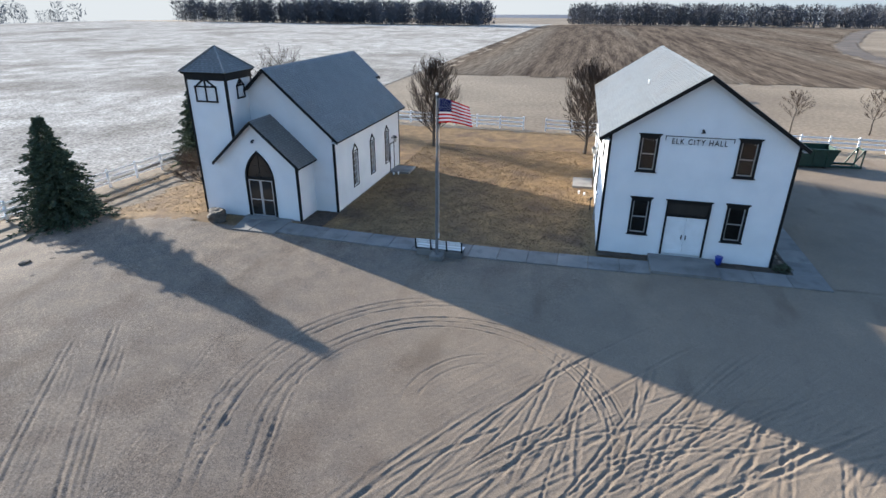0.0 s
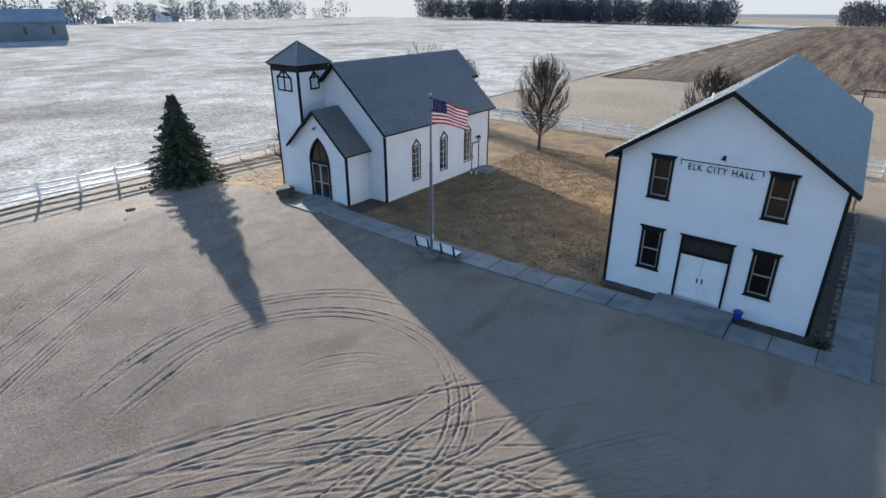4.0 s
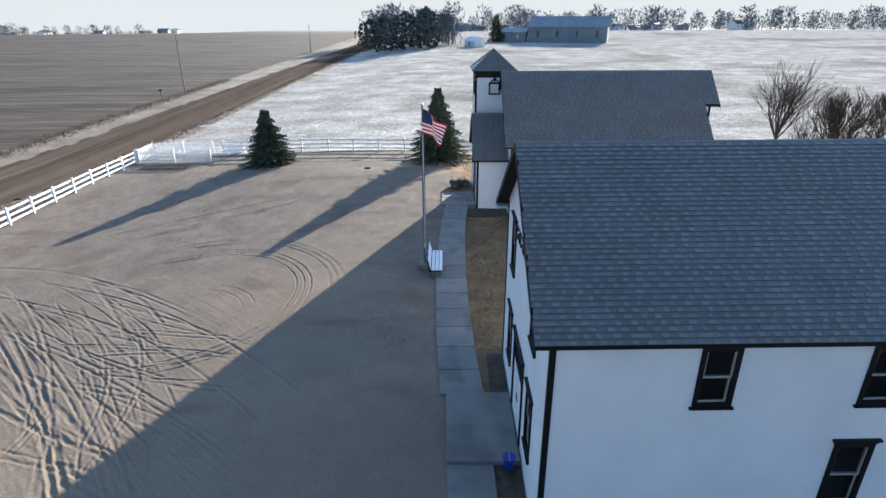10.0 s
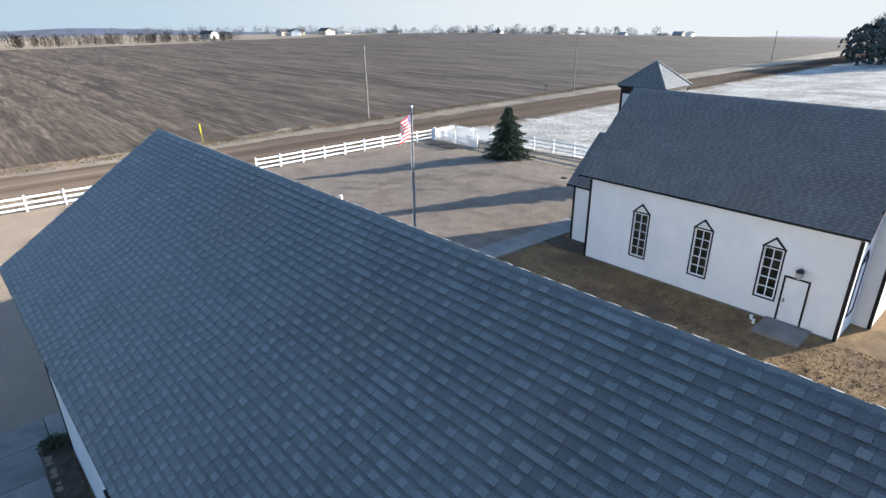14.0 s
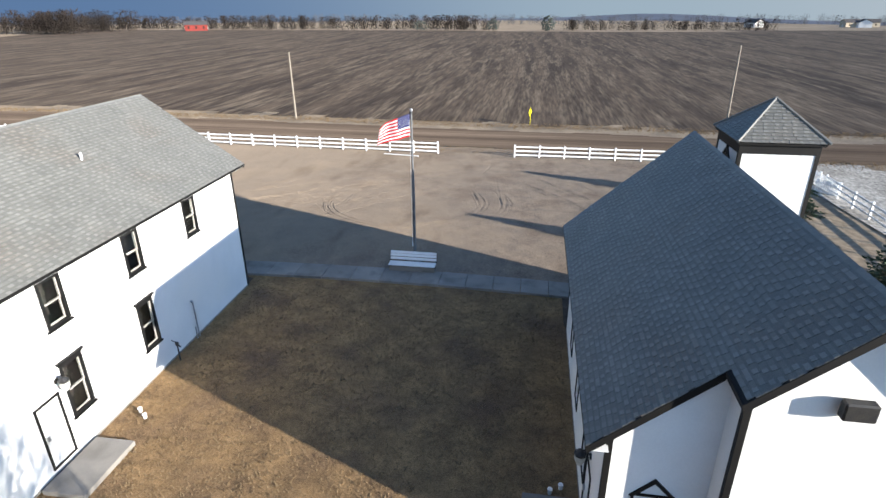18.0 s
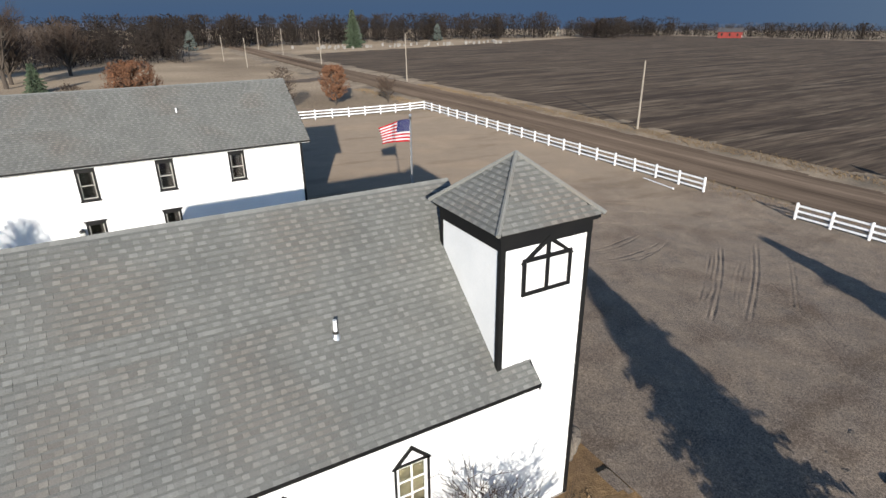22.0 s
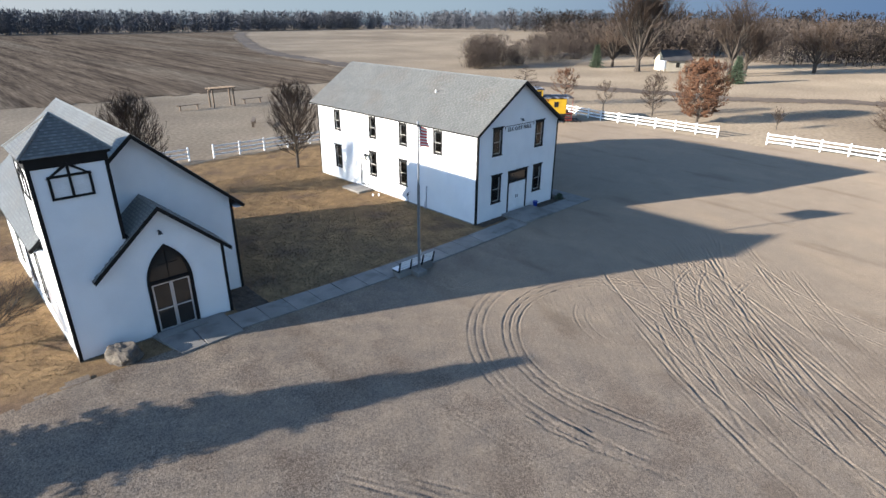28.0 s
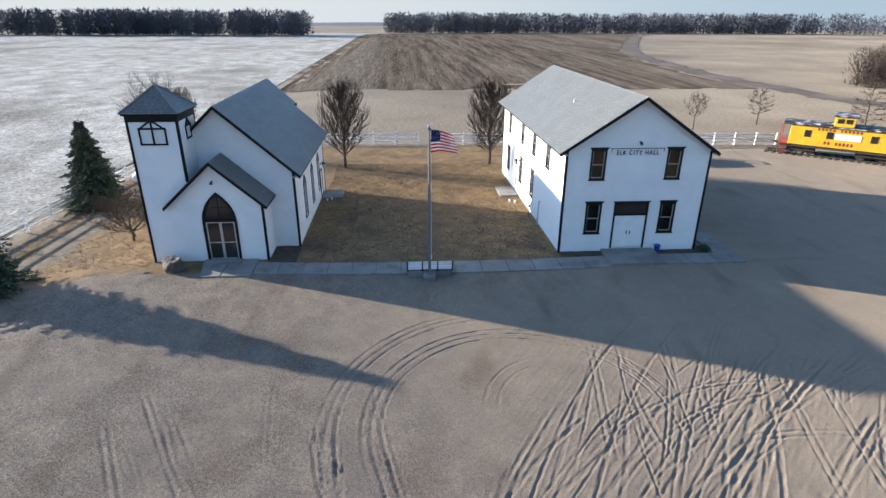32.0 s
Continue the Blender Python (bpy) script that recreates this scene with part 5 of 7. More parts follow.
stoop(10.05, 13.1, 1.02, 3.09, 0.2, "broad concrete landing before the hall's front door")
stoop(5.9, 7.2, 13.75, 15.9, 0.14, "concrete doorstep slab at the hall's side door", 1)
stoop(-7.35, -5.85, 13.9, 15.6, 0.13, "dark concrete doorstep slab at the chapel's side door")
stoop(-12.2, -10.2, 2.35, 2.92, 0.16, "low concrete step below the chapel's front door")


def bed(name, x0, x1, y0, y1, label):
    nx, ny = max(int((x1 - x0) / 0.12), 2), max(int((y1 - y0) / 0.12), 2)
    rng = random.Random(int(x0 * 10))
    xs, ys = span(x0, x1, (x1 - x0) / nx), span(y0, y1, (y1 - y0) / ny)
    sheet(name, xs, ys, MULCH, 0.05, label, extra=lambda x, y: 0.03 * np.sin(x * 31 + y * 17) * np.sin(x * 13 - y * 37) + 0.02 * np.sin(x * 57) * np.sin(y * 61), category="flower bed")


bed("mulch_bed", 7.6, 10.03, 2.5, 3.1, "dark mulch strip under the hall's front wall")
bed("mulch_bed", 13.12, 16.4, 2.37, 3.1, "dark mulch strip under the hall's front wall")
bed("mulch_bed", 15.72, 16.42, 3.1, 20.5, "dark mulch strip along the hall's side wall")
bed("mulch_bed", -23.7, -22.4, -25.8, -21.6, "dark trampled earth beside the picket pen")
bed("mulch_bed", -8.75, -7.3, 2.3, 4.85, "bare dark earth in the corner by the chapel porch")

# ---- leaf and bark materials ----
BARK = material("grey_bark", (0.075, 0.06, 0.048), (0.05, 0.04, 0.032), 6, 0.95, 0.6, 40, grain=0.3)
TWIG = material("brown_twigs", (0.075, 0.054, 0.041), (0.052, 0.038, 0.03), 3, 0.95, 0.2, 20, grain=0.2, spec=0.05)
NEEDLE = material("spruce_needles", (0.07, 0.095, 0.055), (0.045, 0.064, 0.04), 2.5, 0.9, 0.2, 20, grain=0.35)
OAKLEAF = material("dry_oak_leaves", (0.17, 0.078, 0.04), (0.11, 0.052, 0.028), 2, 0.9, 0.2, 20, grain=0.35)
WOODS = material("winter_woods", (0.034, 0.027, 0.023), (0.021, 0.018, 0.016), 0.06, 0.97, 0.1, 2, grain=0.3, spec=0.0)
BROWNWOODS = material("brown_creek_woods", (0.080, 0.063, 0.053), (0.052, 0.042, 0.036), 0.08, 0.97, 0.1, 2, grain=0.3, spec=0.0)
# haze of distance is painted into the pale greyed colours of these three
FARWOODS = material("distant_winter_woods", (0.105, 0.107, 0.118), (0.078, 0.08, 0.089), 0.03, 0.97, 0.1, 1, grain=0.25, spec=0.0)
HAZEWOODS = material("haze_paled_twigs", (0.14, 0.15, 0.165), (0.10, 0.108, 0.12), 0.05, 0.97, 0.1, 1, grain=0.25, spec=0.0)
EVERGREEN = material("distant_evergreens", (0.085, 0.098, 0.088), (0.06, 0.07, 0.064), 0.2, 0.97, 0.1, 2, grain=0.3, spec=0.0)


# ---- trees ----
class Limbs:
    """Collects tapered tubes as plain lists."""
    def __init__(self):
        self.v, self.f = [], []

    def tube(self, p, q, r0, r1, n=3):
        d = (q - p)
        if d.length < 1e-5:
            return
        d.normalize()
        a = d.orthogonal().normalized()
        b = d.cross(a)
        base = len(self.v)
        for c, r in ((p, r0), (q, r1)):
            for i in range(n):
                t = 2 * math.pi * i / n
                self.v.append(tuple(c + r * (math.cos(t) * a + math.sin(t) * b)))
        for i in range(n):
            j = (i + 1) % n
            self.f.append((base + i, base + j, base + n + j, base + n + i))

    def leaf(self, p, d, w, rng):
        """A folded blade of three corners and a keel."""
        side = d.orthogonal().normalized()
        side.rotate(Matrix.Rotation(rng.uniform(0, 6.28), 3, d.normalized()))
        base = len(self.v)
        lift = d.cross(side).normalized() * w * 0.25
        self.v += [tuple(p), tuple(p + d * 0.5 + side * w), tuple(p + d), tuple(p + d * 0.5 - side * w), tuple(p + d * 0.5 + lift)]
        self.f += [(base, base + 1, base + 4), (base + 1, base + 2, base + 4), (base + 2, base + 3, base + 4), (base + 3, base, base + 4)]

    def place(self, name, mat, parent, label=""):
        ob = mesh_part(name, self.v, self.f, mat, parent, label)
        return ob


def bare_tree(x, y, h, spread, seed, label, upright=0.55, trunk=0.22, levels=4, limbs=8, r=None, leaves=None, group="", kids=4, twig=0.012, z=None):
    rng = random.Random(seed)
    tr = thing("tree", x, y, land_at(x, y) - 0.05 if z is None else z, label, "tree", rng.uniform(0, 360), group)
    wood, fine, leaf = Limbs(), Limbs(), Limbs()
    r = r or h * 0.018
    th = h * trunk

    def grow(p, d, length, rad, lev):
        n = 3 if lev > 1 else 2
        pts = [p]
        for i in range(n):
            d = (d + Vector((rng.uniform(-1, 1), rng.uniform(-1, 1), rng.uniform(-0.4, 0.9) * upright)) * 0.16).normalized()
            q = pts[-1] + d * length / n
            ra, rb = rad * (1 - 0.5 * i / n), rad * (1 - 0.5 * (i + 1) / n)
            (wood if lev > 1 else fine).tube(pts[-1], q, ra, rb, 5 if lev > 2 else 3)
            pts.append(q)
        if lev == 0:
            if leaves:
                for _ in range(leaves):
                    q = pts[0].lerp(pts[-1], rng.random())
                    leaf.leaf(q, Vector((rng.uniform(-1, 1), rng.uniform(-1, 1), rng.uniform(-1, 0.5))) * 0.16, 0.07, rng)
            return
        for k in range(kids + (1 if lev > 1 else 0)):
            t = rng.uniform(0.3, 1.0)
            i = min(int(t * n), n - 1)
            q = pts[i].lerp(pts[i + 1], t * n - i)
            side = Vector((rng.uniform(-1, 1), rng.uniform(-1, 1), rng.uniform(-0.3, 0.6)))
            nd = (d * (0.75 + upright * 0.5) + side * 0.75 + Vector((0, 0, upright * 0.35))).normalized()
            grow(q, nd, length * rng.uniform(0.5, 0.72), max(rad * 0.5 * (1 - 0.3 * t), twig), lev - 1)

    top = Vector((0, 0, 0))
    for i in range(4):
        q = Vector((rng.uniform(-0.05, 0.05), rng.uniform(-0.05, 0.05), th * (i + 1) / 4))
        wood.tube(top, q, r * (1.25 - 0.1 * i), r * (1.15 - 0.1 * i), 8)
        top = q
    for i in range(limbs):
        a = 2 * math.pi * (i * 0.382 + rng.uniform(-0.04, 0.04))
        f = i / max(limbs - 1, 1)
        out = (1 - 0.75 * f) * spread / h * 1.5
        d = Vector((math.cos(a) * out, math.sin(a) * out, 0.45 + upright * 0.8)).normalized()
        grow(Vector((0, 0, th * (0.8 + 0.2 * f))), d, (h - th) * (0.48 + 0.16 * f), r * 0.55, levels - 1)
    for i in range(3):
        q = top + Vector((rng.uniform(-0.08, 0.08), rng.uniform(-0.08, 0.08), (h - th) * 0.28))
        wood.tube(top, q, r * (0.7 - 0.2 * i), r * (0.5 - 0.2 * i), 5)
        for k in range(4):
            a = rng.uniform(0, 6.28)
            grow(top.lerp(q, rng.random()), Vector((math.cos(a) * 0.7, math.sin(a) * 0.7, 0.5 + upright)).normalized(), (h - th) * (0.42 - 0.1 * i), r * 0.3, levels - 2)
        top = q
    zmax = max(p[2] for p in fine.v)
    radii = sorted(math.hypot(p[0], p[1]) for p in fine.v)
    kz, kr = h / zmax, spread / radii[int(len(radii) * 0.96)]
    for some in (wood, fine, leaf):
        some.v = [(p[0] * (kr if p[2] > 0.3 * th else 1), p[1] * (kr if p[2] > 0.3 * th else 1), p[2] * kz) for p in some.v]
    wood.place("trunk", BARK, tr, "grey-brown trunk and limbs")
    crown = fine.place("crown", TWIG, tr, "fine bare twigs")
    if leaves:
        leaf.place("dry_leaves", OAKLEAF, crown, "clinging rust-brown leaves")
    return tr


def oval_tree(x, y, h, spread, seed, label, foot=0.12, limbs=92, rise=1.0, leaves=0, group="", r=None, widest=0.38, fine_r=0.0105):
    """A tree with one leader through an oval crown: limbs leave it all the way up, each with two orders of twigs."""
    rng = random.Random(seed)
    tr = thing("tree", x, y, land_at(x, y) - 0.05, label, "tree", rng.uniform(0, 360), group)
    wood, fine, leaf = Limbs(), Limbs(), Limbs()
    r = r or h * 0.016
    stem = [Vector((rng.uniform(-0.05, 0.05) * i, rng.uniform(-0.05, 0.05) * i, h * 0.97 * i / 8)) for i in range(9)]
    for i in range(8):
        wood.tube(stem[i], stem[i + 1], max(r * (1.15 - i * 0.14), 0.012), max(r * (1.0 - i * 0.14), 0.01), 8)

    def reach(f):
        """Half-width of the crown at a share f of its height."""
        return spread * (math.sin(math.pi * 0.5 * min(f / widest, 1)) ** 0.6 if f < widest else max(1 - ((f - widest) / (1 - widest)) ** 2.1, 0) ** 0.62)

    def twig(p, d, ln, rad, lev):
        pts = [p]
        n = 3 if lev else 2
        for i in range(n):
            d = (d + Vector((rng.uniform(-1, 1), rng.uniform(-1, 1), rng.uniform(-0.5, 1) * 0.8 * rise)) * 0.15).normalized()
            pts.append(pts[-1] + d * ln / n)
            (wood if lev == 2 else fine).tube(pts[-2], pts[-1], rad * (1 - 0.28 * i), rad * (1 - 0.28 * (i + 1)), 4 if lev == 2 else 3)
        for k in range(leaves if lev == 0 else 0):
            leaf.leaf(pts[0].lerp(pts[-1], rng.random()), Vector((rng.uniform(-1, 1), rng.uniform(-1, 1), rng.uniform(-1, 0.4))) * 0.15, 0.07, rng)
        for k in range((0, 5, 9)[lev]):
            t = rng.uniform(0.18, 1.0) * n
            i = min(int(t), n - 1)
            side = Vector((rng.uniform(-1, 1), rng.uniform(-1, 1), rng.uniform(-0.5, 0.8)))
            twig(pts[i].lerp(pts[i + 1], t - i), (d + side * 0.75 + Vector((0, 0, 0.35 * rise))).normalized(), ln * rng.uniform(0.3, 0.55), max(rad * 0.5, fine_r), lev - 1)

    for i in range(limbs):
        f = (i + rng.random()) / limbs
        a = 2.4 * i + rng.uniform(-0.3, 0.3)
        zc = h * (foot + (0.97 - foot) * f * 0.86)
        j = min(int(zc / (h * 0.97) * 8), 7)
        up = rise * (0.75 + 0.8 * f)
        goal = min(f + 0.16 * rise, 0.98)
        ln = max(reach(goal) * rng.uniform(0.72, 1.0), 0.3) * math.hypot(1, up) * 0.88
        twig(stem[j].lerp(stem[j + 1], zc / (h * 0.97) * 8 - j), Vector((math.cos(a), math.sin(a), up)).normalized(), ln, max(r * 0.34 * (1 - 0.6 * f), 0.014), 2)
    for some in (wood, fine, leaf):
        some.v = [(p[0], p[1], min(p[2], h + 0.25 * (p[2] - h)) if p[2] > h else p[2]) for p in some.v]
        for i, (px, py, pz) in enumerate(some.v):
            # stray twigs are drawn in to the oval of the crown
            lim = max(reach(min(max((pz / h - foot) / (1 - foot), 0.02), 0.97)), 0.25)
            out = math.hypot(px, py)
            if pz > foot * h and out > 0.75 * lim:
                k = (0.75 * lim + 0.3 * lim * math.tanh((out - 0.75 * lim) / (0.5 * lim))) / out
                some.v[i] = (px * k, py * k, pz)
    wood.place("trunk", BARK, tr, "grey-brown trunk and limbs")
    crown = fine.place("crown", TWIG, tr, "fine bare twigs")
    if leaves:
        leaf.place("dry_leaves", OAKLEAF, crown, "clinging rust-brown leaves")
    return tr


def spruce(x, y, h, rad, seed, label, z=None, coarse=1.0):
    rng = random.Random(seed)
    zz = land_at(x, y) - 0.03 if z is None else z
    tr = thing("spruce_tree", x, y, zz, label, "spruce", rng.uniform(0, 360), "spruces along the west fence")
    wood, needles = Limbs(), Limbs()
    wood.tube(Vector((0, 0, 0)), Vector((0, 0, h)), 0.13, 0.015, 8)
    zc = 0.12
    while zc < h * 0.985:
        f = zc / h
        reach = rad * (1 - f) ** 0.9 * (0.9 + 0.25 * math.sin(zc * 9 + seed)) + 0.05
        n = int((17 if f < 0.75 else 10) / min(coarse, 1.4))
        a0 = rng.uniform(0, 6.28)
        for i in range(n):
            a = a0 + 2 * math.pi * i / n + rng.uniform(-0.15, 0.15)
            rr = reach * rng.uniform(0.72, 1.12)
            d = Vector((math.cos(a), math.sin(a), 0.0))
            tip = Vector((0, 0, zc)) + d * rr + Vector((0, 0, -0.14 * rr + 0.10 * rr * f))
            root = Vector((0, 0, zc + 0.05))
            wood.tube(root, tip, 0.02, 0.004, 3)
            m = max(int(rr / (0.13 * coarse)), 3)
            side = Vector((-d.y, d.x, 0))
            for k in range(1, m + 1):
                t = k / m
                p = root.lerp(tip, t) + Vector((0, 0, 0.06 * math.sin(3.1 * t)))
                ln = (0.17 + 0.14 * (1 - t) + rng.uniform(0, 0.1)) * coarse
                for s in (-1, 1):
                    dd = (d * rng.uniform(0.5, 1.0) + side * s * rng.uniform(0.35, 1.0) + Vector((0, 0, rng.uniform(-0.35, 0.3)))).normalized() * ln
                    needles.leaf(p, dd, 0.06 * coarse, rng)
                needles.leaf(p, (d + Vector((0, 0, rng.uniform(-0.1, 0.6)))).normalized() * ln, 0.045 * coarse, rng)
        zc += (0.2 - 0.07 * f) * coarse
    needles.leaf(Vector((0, 0, h - 0.1)), Vector((0, 0, 0.3)), 0.04, rng)
    wood.place("trunk", BARK, tr, "grey-brown trunk and branches")
    needles.place("crown", NEEDLE, tr, "dense dark green needles")
    return tr


spruce(-22.9, 0.4, 6.1, 2.75, 3, "tall dark green spruce with a pointed top")
spruce(-22.6, -14.2, 4.7, 2.4, 5, "smaller dark green spruce near the picket pen")
spruce(-23.6, 14.4, 6.2, 2.35, 9, "dark green spruce beside the fence behind the chapel")
YARD = "yard trees"
oval_tree(-6.45, 23.0, 7.9, 2.9, 11, "bare oval ornamental tree behind the chapel", group=YARD)
oval_tree(6.5, 23.7, 7.8, 2.9, 12, "bare oval ornamental tree behind the hall", group=YARD)
bare_tree(-17.7, 6.6, 3.7, 2.6, 13, "low spreading bare tree beside the chapel", 0.15, 0.22, 4, 10, r=0.07, group=YARD, kids=5, twig=0.006)
bare_tree(-25.4, 30.8, 8.6, 2.9, 14, "tall slender bare tree by the frosted field", 0.6, 0.2, 4, 9, r=0.14, group=YARD, twig=0.007)
oval_tree(-26.3, 40.6, 5.8, 1.9, 15, "broad bare shrubby tree by the frosted field", foot=0.06, limbs=64, group=YARD)
oval_tree(25.9, 38.0, 4.2, 1.8, 16, "small bare tree in the dry grass", foot=0.3, limbs=20, rise=0.6, group=YARD)
oval_tree(33.0, 38.6, 4.4, 1.9, 17, "small bare tree in the dry grass", foot=0.3, limbs=20, rise=0.6, group=YARD)
oval_tree(42.6, 41.5, 4.9, 1.9, 18, "small bare tree behind the railway car", foot=0.2, limbs=24, rise=0.35, group=YARD)
oval_tree(50.1, 33.5, 6.4, 2.4, 19, "bare pin oak behind the railway car", foot=0.14, limbs=34, rise=0.1, widest=0.25, group=YARD)
oval_tree(54.2, 29.5, 5.8, 2.5, 20, "young oak with a few rust-brown leaves", foot=0.22, limbs=30, rise=0.4, leaves=1, group=YARD)
oval_tree(50.6, 20.6, 4.8, 1.7, 21, "young bare tree outside the fence", foot=0.3, limbs=18, rise=0.7, group=YARD)
oval_tree(55.6, 16.2, 6.2, 2.2, 22, "bare upright tree outside the fence", limbs=62, rise=0.5, group=YARD)
oval_tree(55.0, 9.8, 8.6, 4.0, 23, "oak still thick with rust-brown leaves", foot=0.06, limbs=92, rise=0.4, leaves=5, group=YARD)
oval_tree(59.8, -9.2, 7.0, 2.6, 24, "bare pin oak with spreading lower branches", foot=0.12, limbs=62, rise=0.25, widest=0.2, group=YARD)
oval_tree(61.6, -17.6, 6.6, 2.7, 25, "oak still thick with rust-brown leaves", foot=0.1, limbs=62, rise=0.5, leaves=4, group=YARD)
bare_tree(60.7, -26.0, 4.8, 2.0, 26, "young bare tree near the road", 0.5, 0.2, 4, 8, r=0.07, group=YARD)
bare_tree(58.0, 1.5, 2.8, 0.9, 27, "thin bare sapling outside the fence", 0.5, 0.3, 3, 6, r=0.04, group=YARD)
FARM = "trees round the farmstead"
bare_tree(110.5, 48.8, 23.5, 7.6, 31, "huge bare cottonwood with a forked trunk", 0.5, 0.16, 5, 11, r=0.62, group=FARM, kids=4, twig=0.03)
bare_tree(115.5, 29.8, 17.5, 6.5, 32, "tall bare tree with pale limbs", 0.4, 0.25, 4, 9, r=0.4, group=FARM, kids=4, twig=0.03)
bare_tree(125.0, 30.0, 13.0, 6.0, 33, "tall bare tree behind the farm shed", 0.45, 0.2, 4, 9, r=0.35, group=FARM, kids=4, twig=0.03)
bare_tree(118.0, 60.0, 12.5, 6.0, 34, "tall bare tree behind the farm shed", 0.45, 0.2, 4, 9, r=0.35, group=FARM, kids=4, twig=0.03)
bare_tree(140.0, 20.0, 14.0, 6.5, 35, "tall bare tree at the wood's edge", 0.45, 0.2, 4, 9, r=0.35, group=FARM, kids=4, twig=0.03)
for sx, sy, sh, sr, sd in ((112.0, 61.0, 5.4, 1.7, 41), (104, 24, 5.0, 2.0, 42), (230.0, -86.0, 16.0, 5.0, 43), (-205, 20.5, 9.5, 3.8, 44)):
    tagged(spruce(sx, sy, sh, sr, sd, "dark green conifer far from the chapel", coarse=3.0 if sh > 8 else 1.8), group="far conifers")


# ---- woods and distance ----
def wood_stuff(name, spots, mat, label, seed, blades=120, size=0.12, fine=1.0):
    """Many bare trees told apart only as a mass: stems, rising limbs and fine sprays of twigs down to the brush. spots: (x, y, height, radius)."""
    rng = random.Random(seed)
    v, f = [], []
    for x, y, h, r in spots:
        z0 = land_at(x, y) - 0.2
        b = len(v)
        w = h * 0.013
        v += [(x - w, y - w, z0), (x + w, y - w, z0), (x, y + w, z0), (x, y, z0 + h * 0.85)]
        f += [(b, b + 1, b + 3), (b + 1, b + 2, b + 3), (b + 2, b, b + 3)]
        for k in range(6):
            a, lo, hi = rng.uniform(0, 6.28), rng.uniform(0.12, 0.5) * h, rng.uniform(0.6, 0.98) * h
            rr = r * rng.uniform(0.3, 0.85) * (1.25 - hi / h * 0.7)
            b = len(v)
            v += [(x, y, z0 + lo), (x + w, y, z0 + lo + 1.5 * w), (x + rr * math.cos(a), y + rr * math.sin(a), z0 + hi)]
            f.append((b, b + 1, b + 2))
        for k in range(blades):
            u = rng.random() ** 0.85
            zc = h * (0.03 + 0.93 * u)
            rr = r * math.sqrt(max(1 - ((u - 0.42) / 0.66) ** 2, 0.1)) * math.sqrt(rng.random())
            a = rng.uniform(0, 6.28)
            px, py, pz = x + rr * math.cos(a), y + rr * math.sin(a), z0 + zc
            s = h * size * rng.uniform(0.5, 1.3)
            a2, el = a + rng.uniform(-1.3, 1.3), rng.uniform(0.2, 1.45)
            dx, dy, dz = math.cos(a2) * math.cos(el) * s, math.sin(a2) * math.cos(el) * s, math.sin(el) * s
            n = s * rng.uniform(0.09, 0.16) * fine
            sx, sy = -math.sin(a2 + 0.6) * n, math.cos(a2 + 0.6) * n
            b = len(v)
            v += [(px - sx, py - sy, pz), (px + sx, py + sy, pz + n), (px + dx, py + dy, pz + dz)]
            f.append((b, b + 1, b + 2))
    return tagged(mesh_part(name, v, f, mat), label, "woods", kind="stuff")


def belt(n, x0, x1, y0, y1, h, seed, ragged=0.3):
    rng = random.Random(seed)
    out = []
    for _ in range(n):
        hh = h * rng.uniform(1 - ragged, 1 + ragged)
        out.append((rng.uniform(x0, x1), rng.uniform(y0, y1), hh, hh * rng.uniform(0.25, 0.42)))
    return out


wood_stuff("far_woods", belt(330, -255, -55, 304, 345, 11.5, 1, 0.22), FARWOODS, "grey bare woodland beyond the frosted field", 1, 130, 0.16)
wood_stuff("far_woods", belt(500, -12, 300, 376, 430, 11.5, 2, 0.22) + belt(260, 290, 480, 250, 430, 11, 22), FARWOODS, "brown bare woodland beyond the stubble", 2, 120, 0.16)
def bend_belt(n, h, seed, ragged=0.2):
    """Spots in the bend of the creek, which cuts the thicket off slantwise to the west."""
    rng = random.Random(seed)
    out = []
    for _ in range(n):
        x = rng.uniform(84, 152)
        deep = rng.random()
        hh = h * rng.uniform(1 - ragged, 1 + ragged) * (1 + 0.2 * deep)
        out.append((x, 76 + deep * min(26, 0.9 * (x - 81)), hh, hh * rng.uniform(0.36, 0.5)))
    return out


wood_stuff("creek_woods", belt(330, 158, 300, 20, 110, 8.8, 5) + belt(150, 152, 190, 60, 112, 8, 55),
           BROWNWOODS, "bare brown creek woodland behind the farmstead", 3, 230, 0.12, 0.7)
wood_stuff("creek_woods", bend_belt(72, 5.4, 4) + bend_belt(60, 2.4, 44, 0.35), BROWNWOODS, "dense bare thicket in the creek bend", 33, 520, 0.12, 0.42)
wood_stuff("cemetery_woods", belt(300, 262, 330, -235, -10, 11.5, 6) + belt(110, 165, 250, -8, 25, 8.5, 7) + belt(300, 300, 420, -60, 260, 12, 8) + belt(110, 225, 290, -300, -240, 9, 88),
           WOODS, "bare brown trees round the hillside cemetery", 4, 170, 0.12)
wood_stuff("south_woods", belt(330, 20, 330, -345, -306, 6.5, 9) + belt(120, -140, -20, -360, -330, 5, 10), WOODS, "low bare woods at the far edge of the ploughed field", 51, 100, 0.15)
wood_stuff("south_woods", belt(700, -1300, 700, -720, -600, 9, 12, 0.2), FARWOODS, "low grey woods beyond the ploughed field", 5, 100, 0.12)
wood_stuff("village_trees", belt(190, -560, -380, -60, 380, 13, 13, 0.45) + belt(80, -700, -420, -620, -330, 9, 15), HAZEWOODS, "bare trees round the far village, paled by painted haze", 6, 110, 0.17)
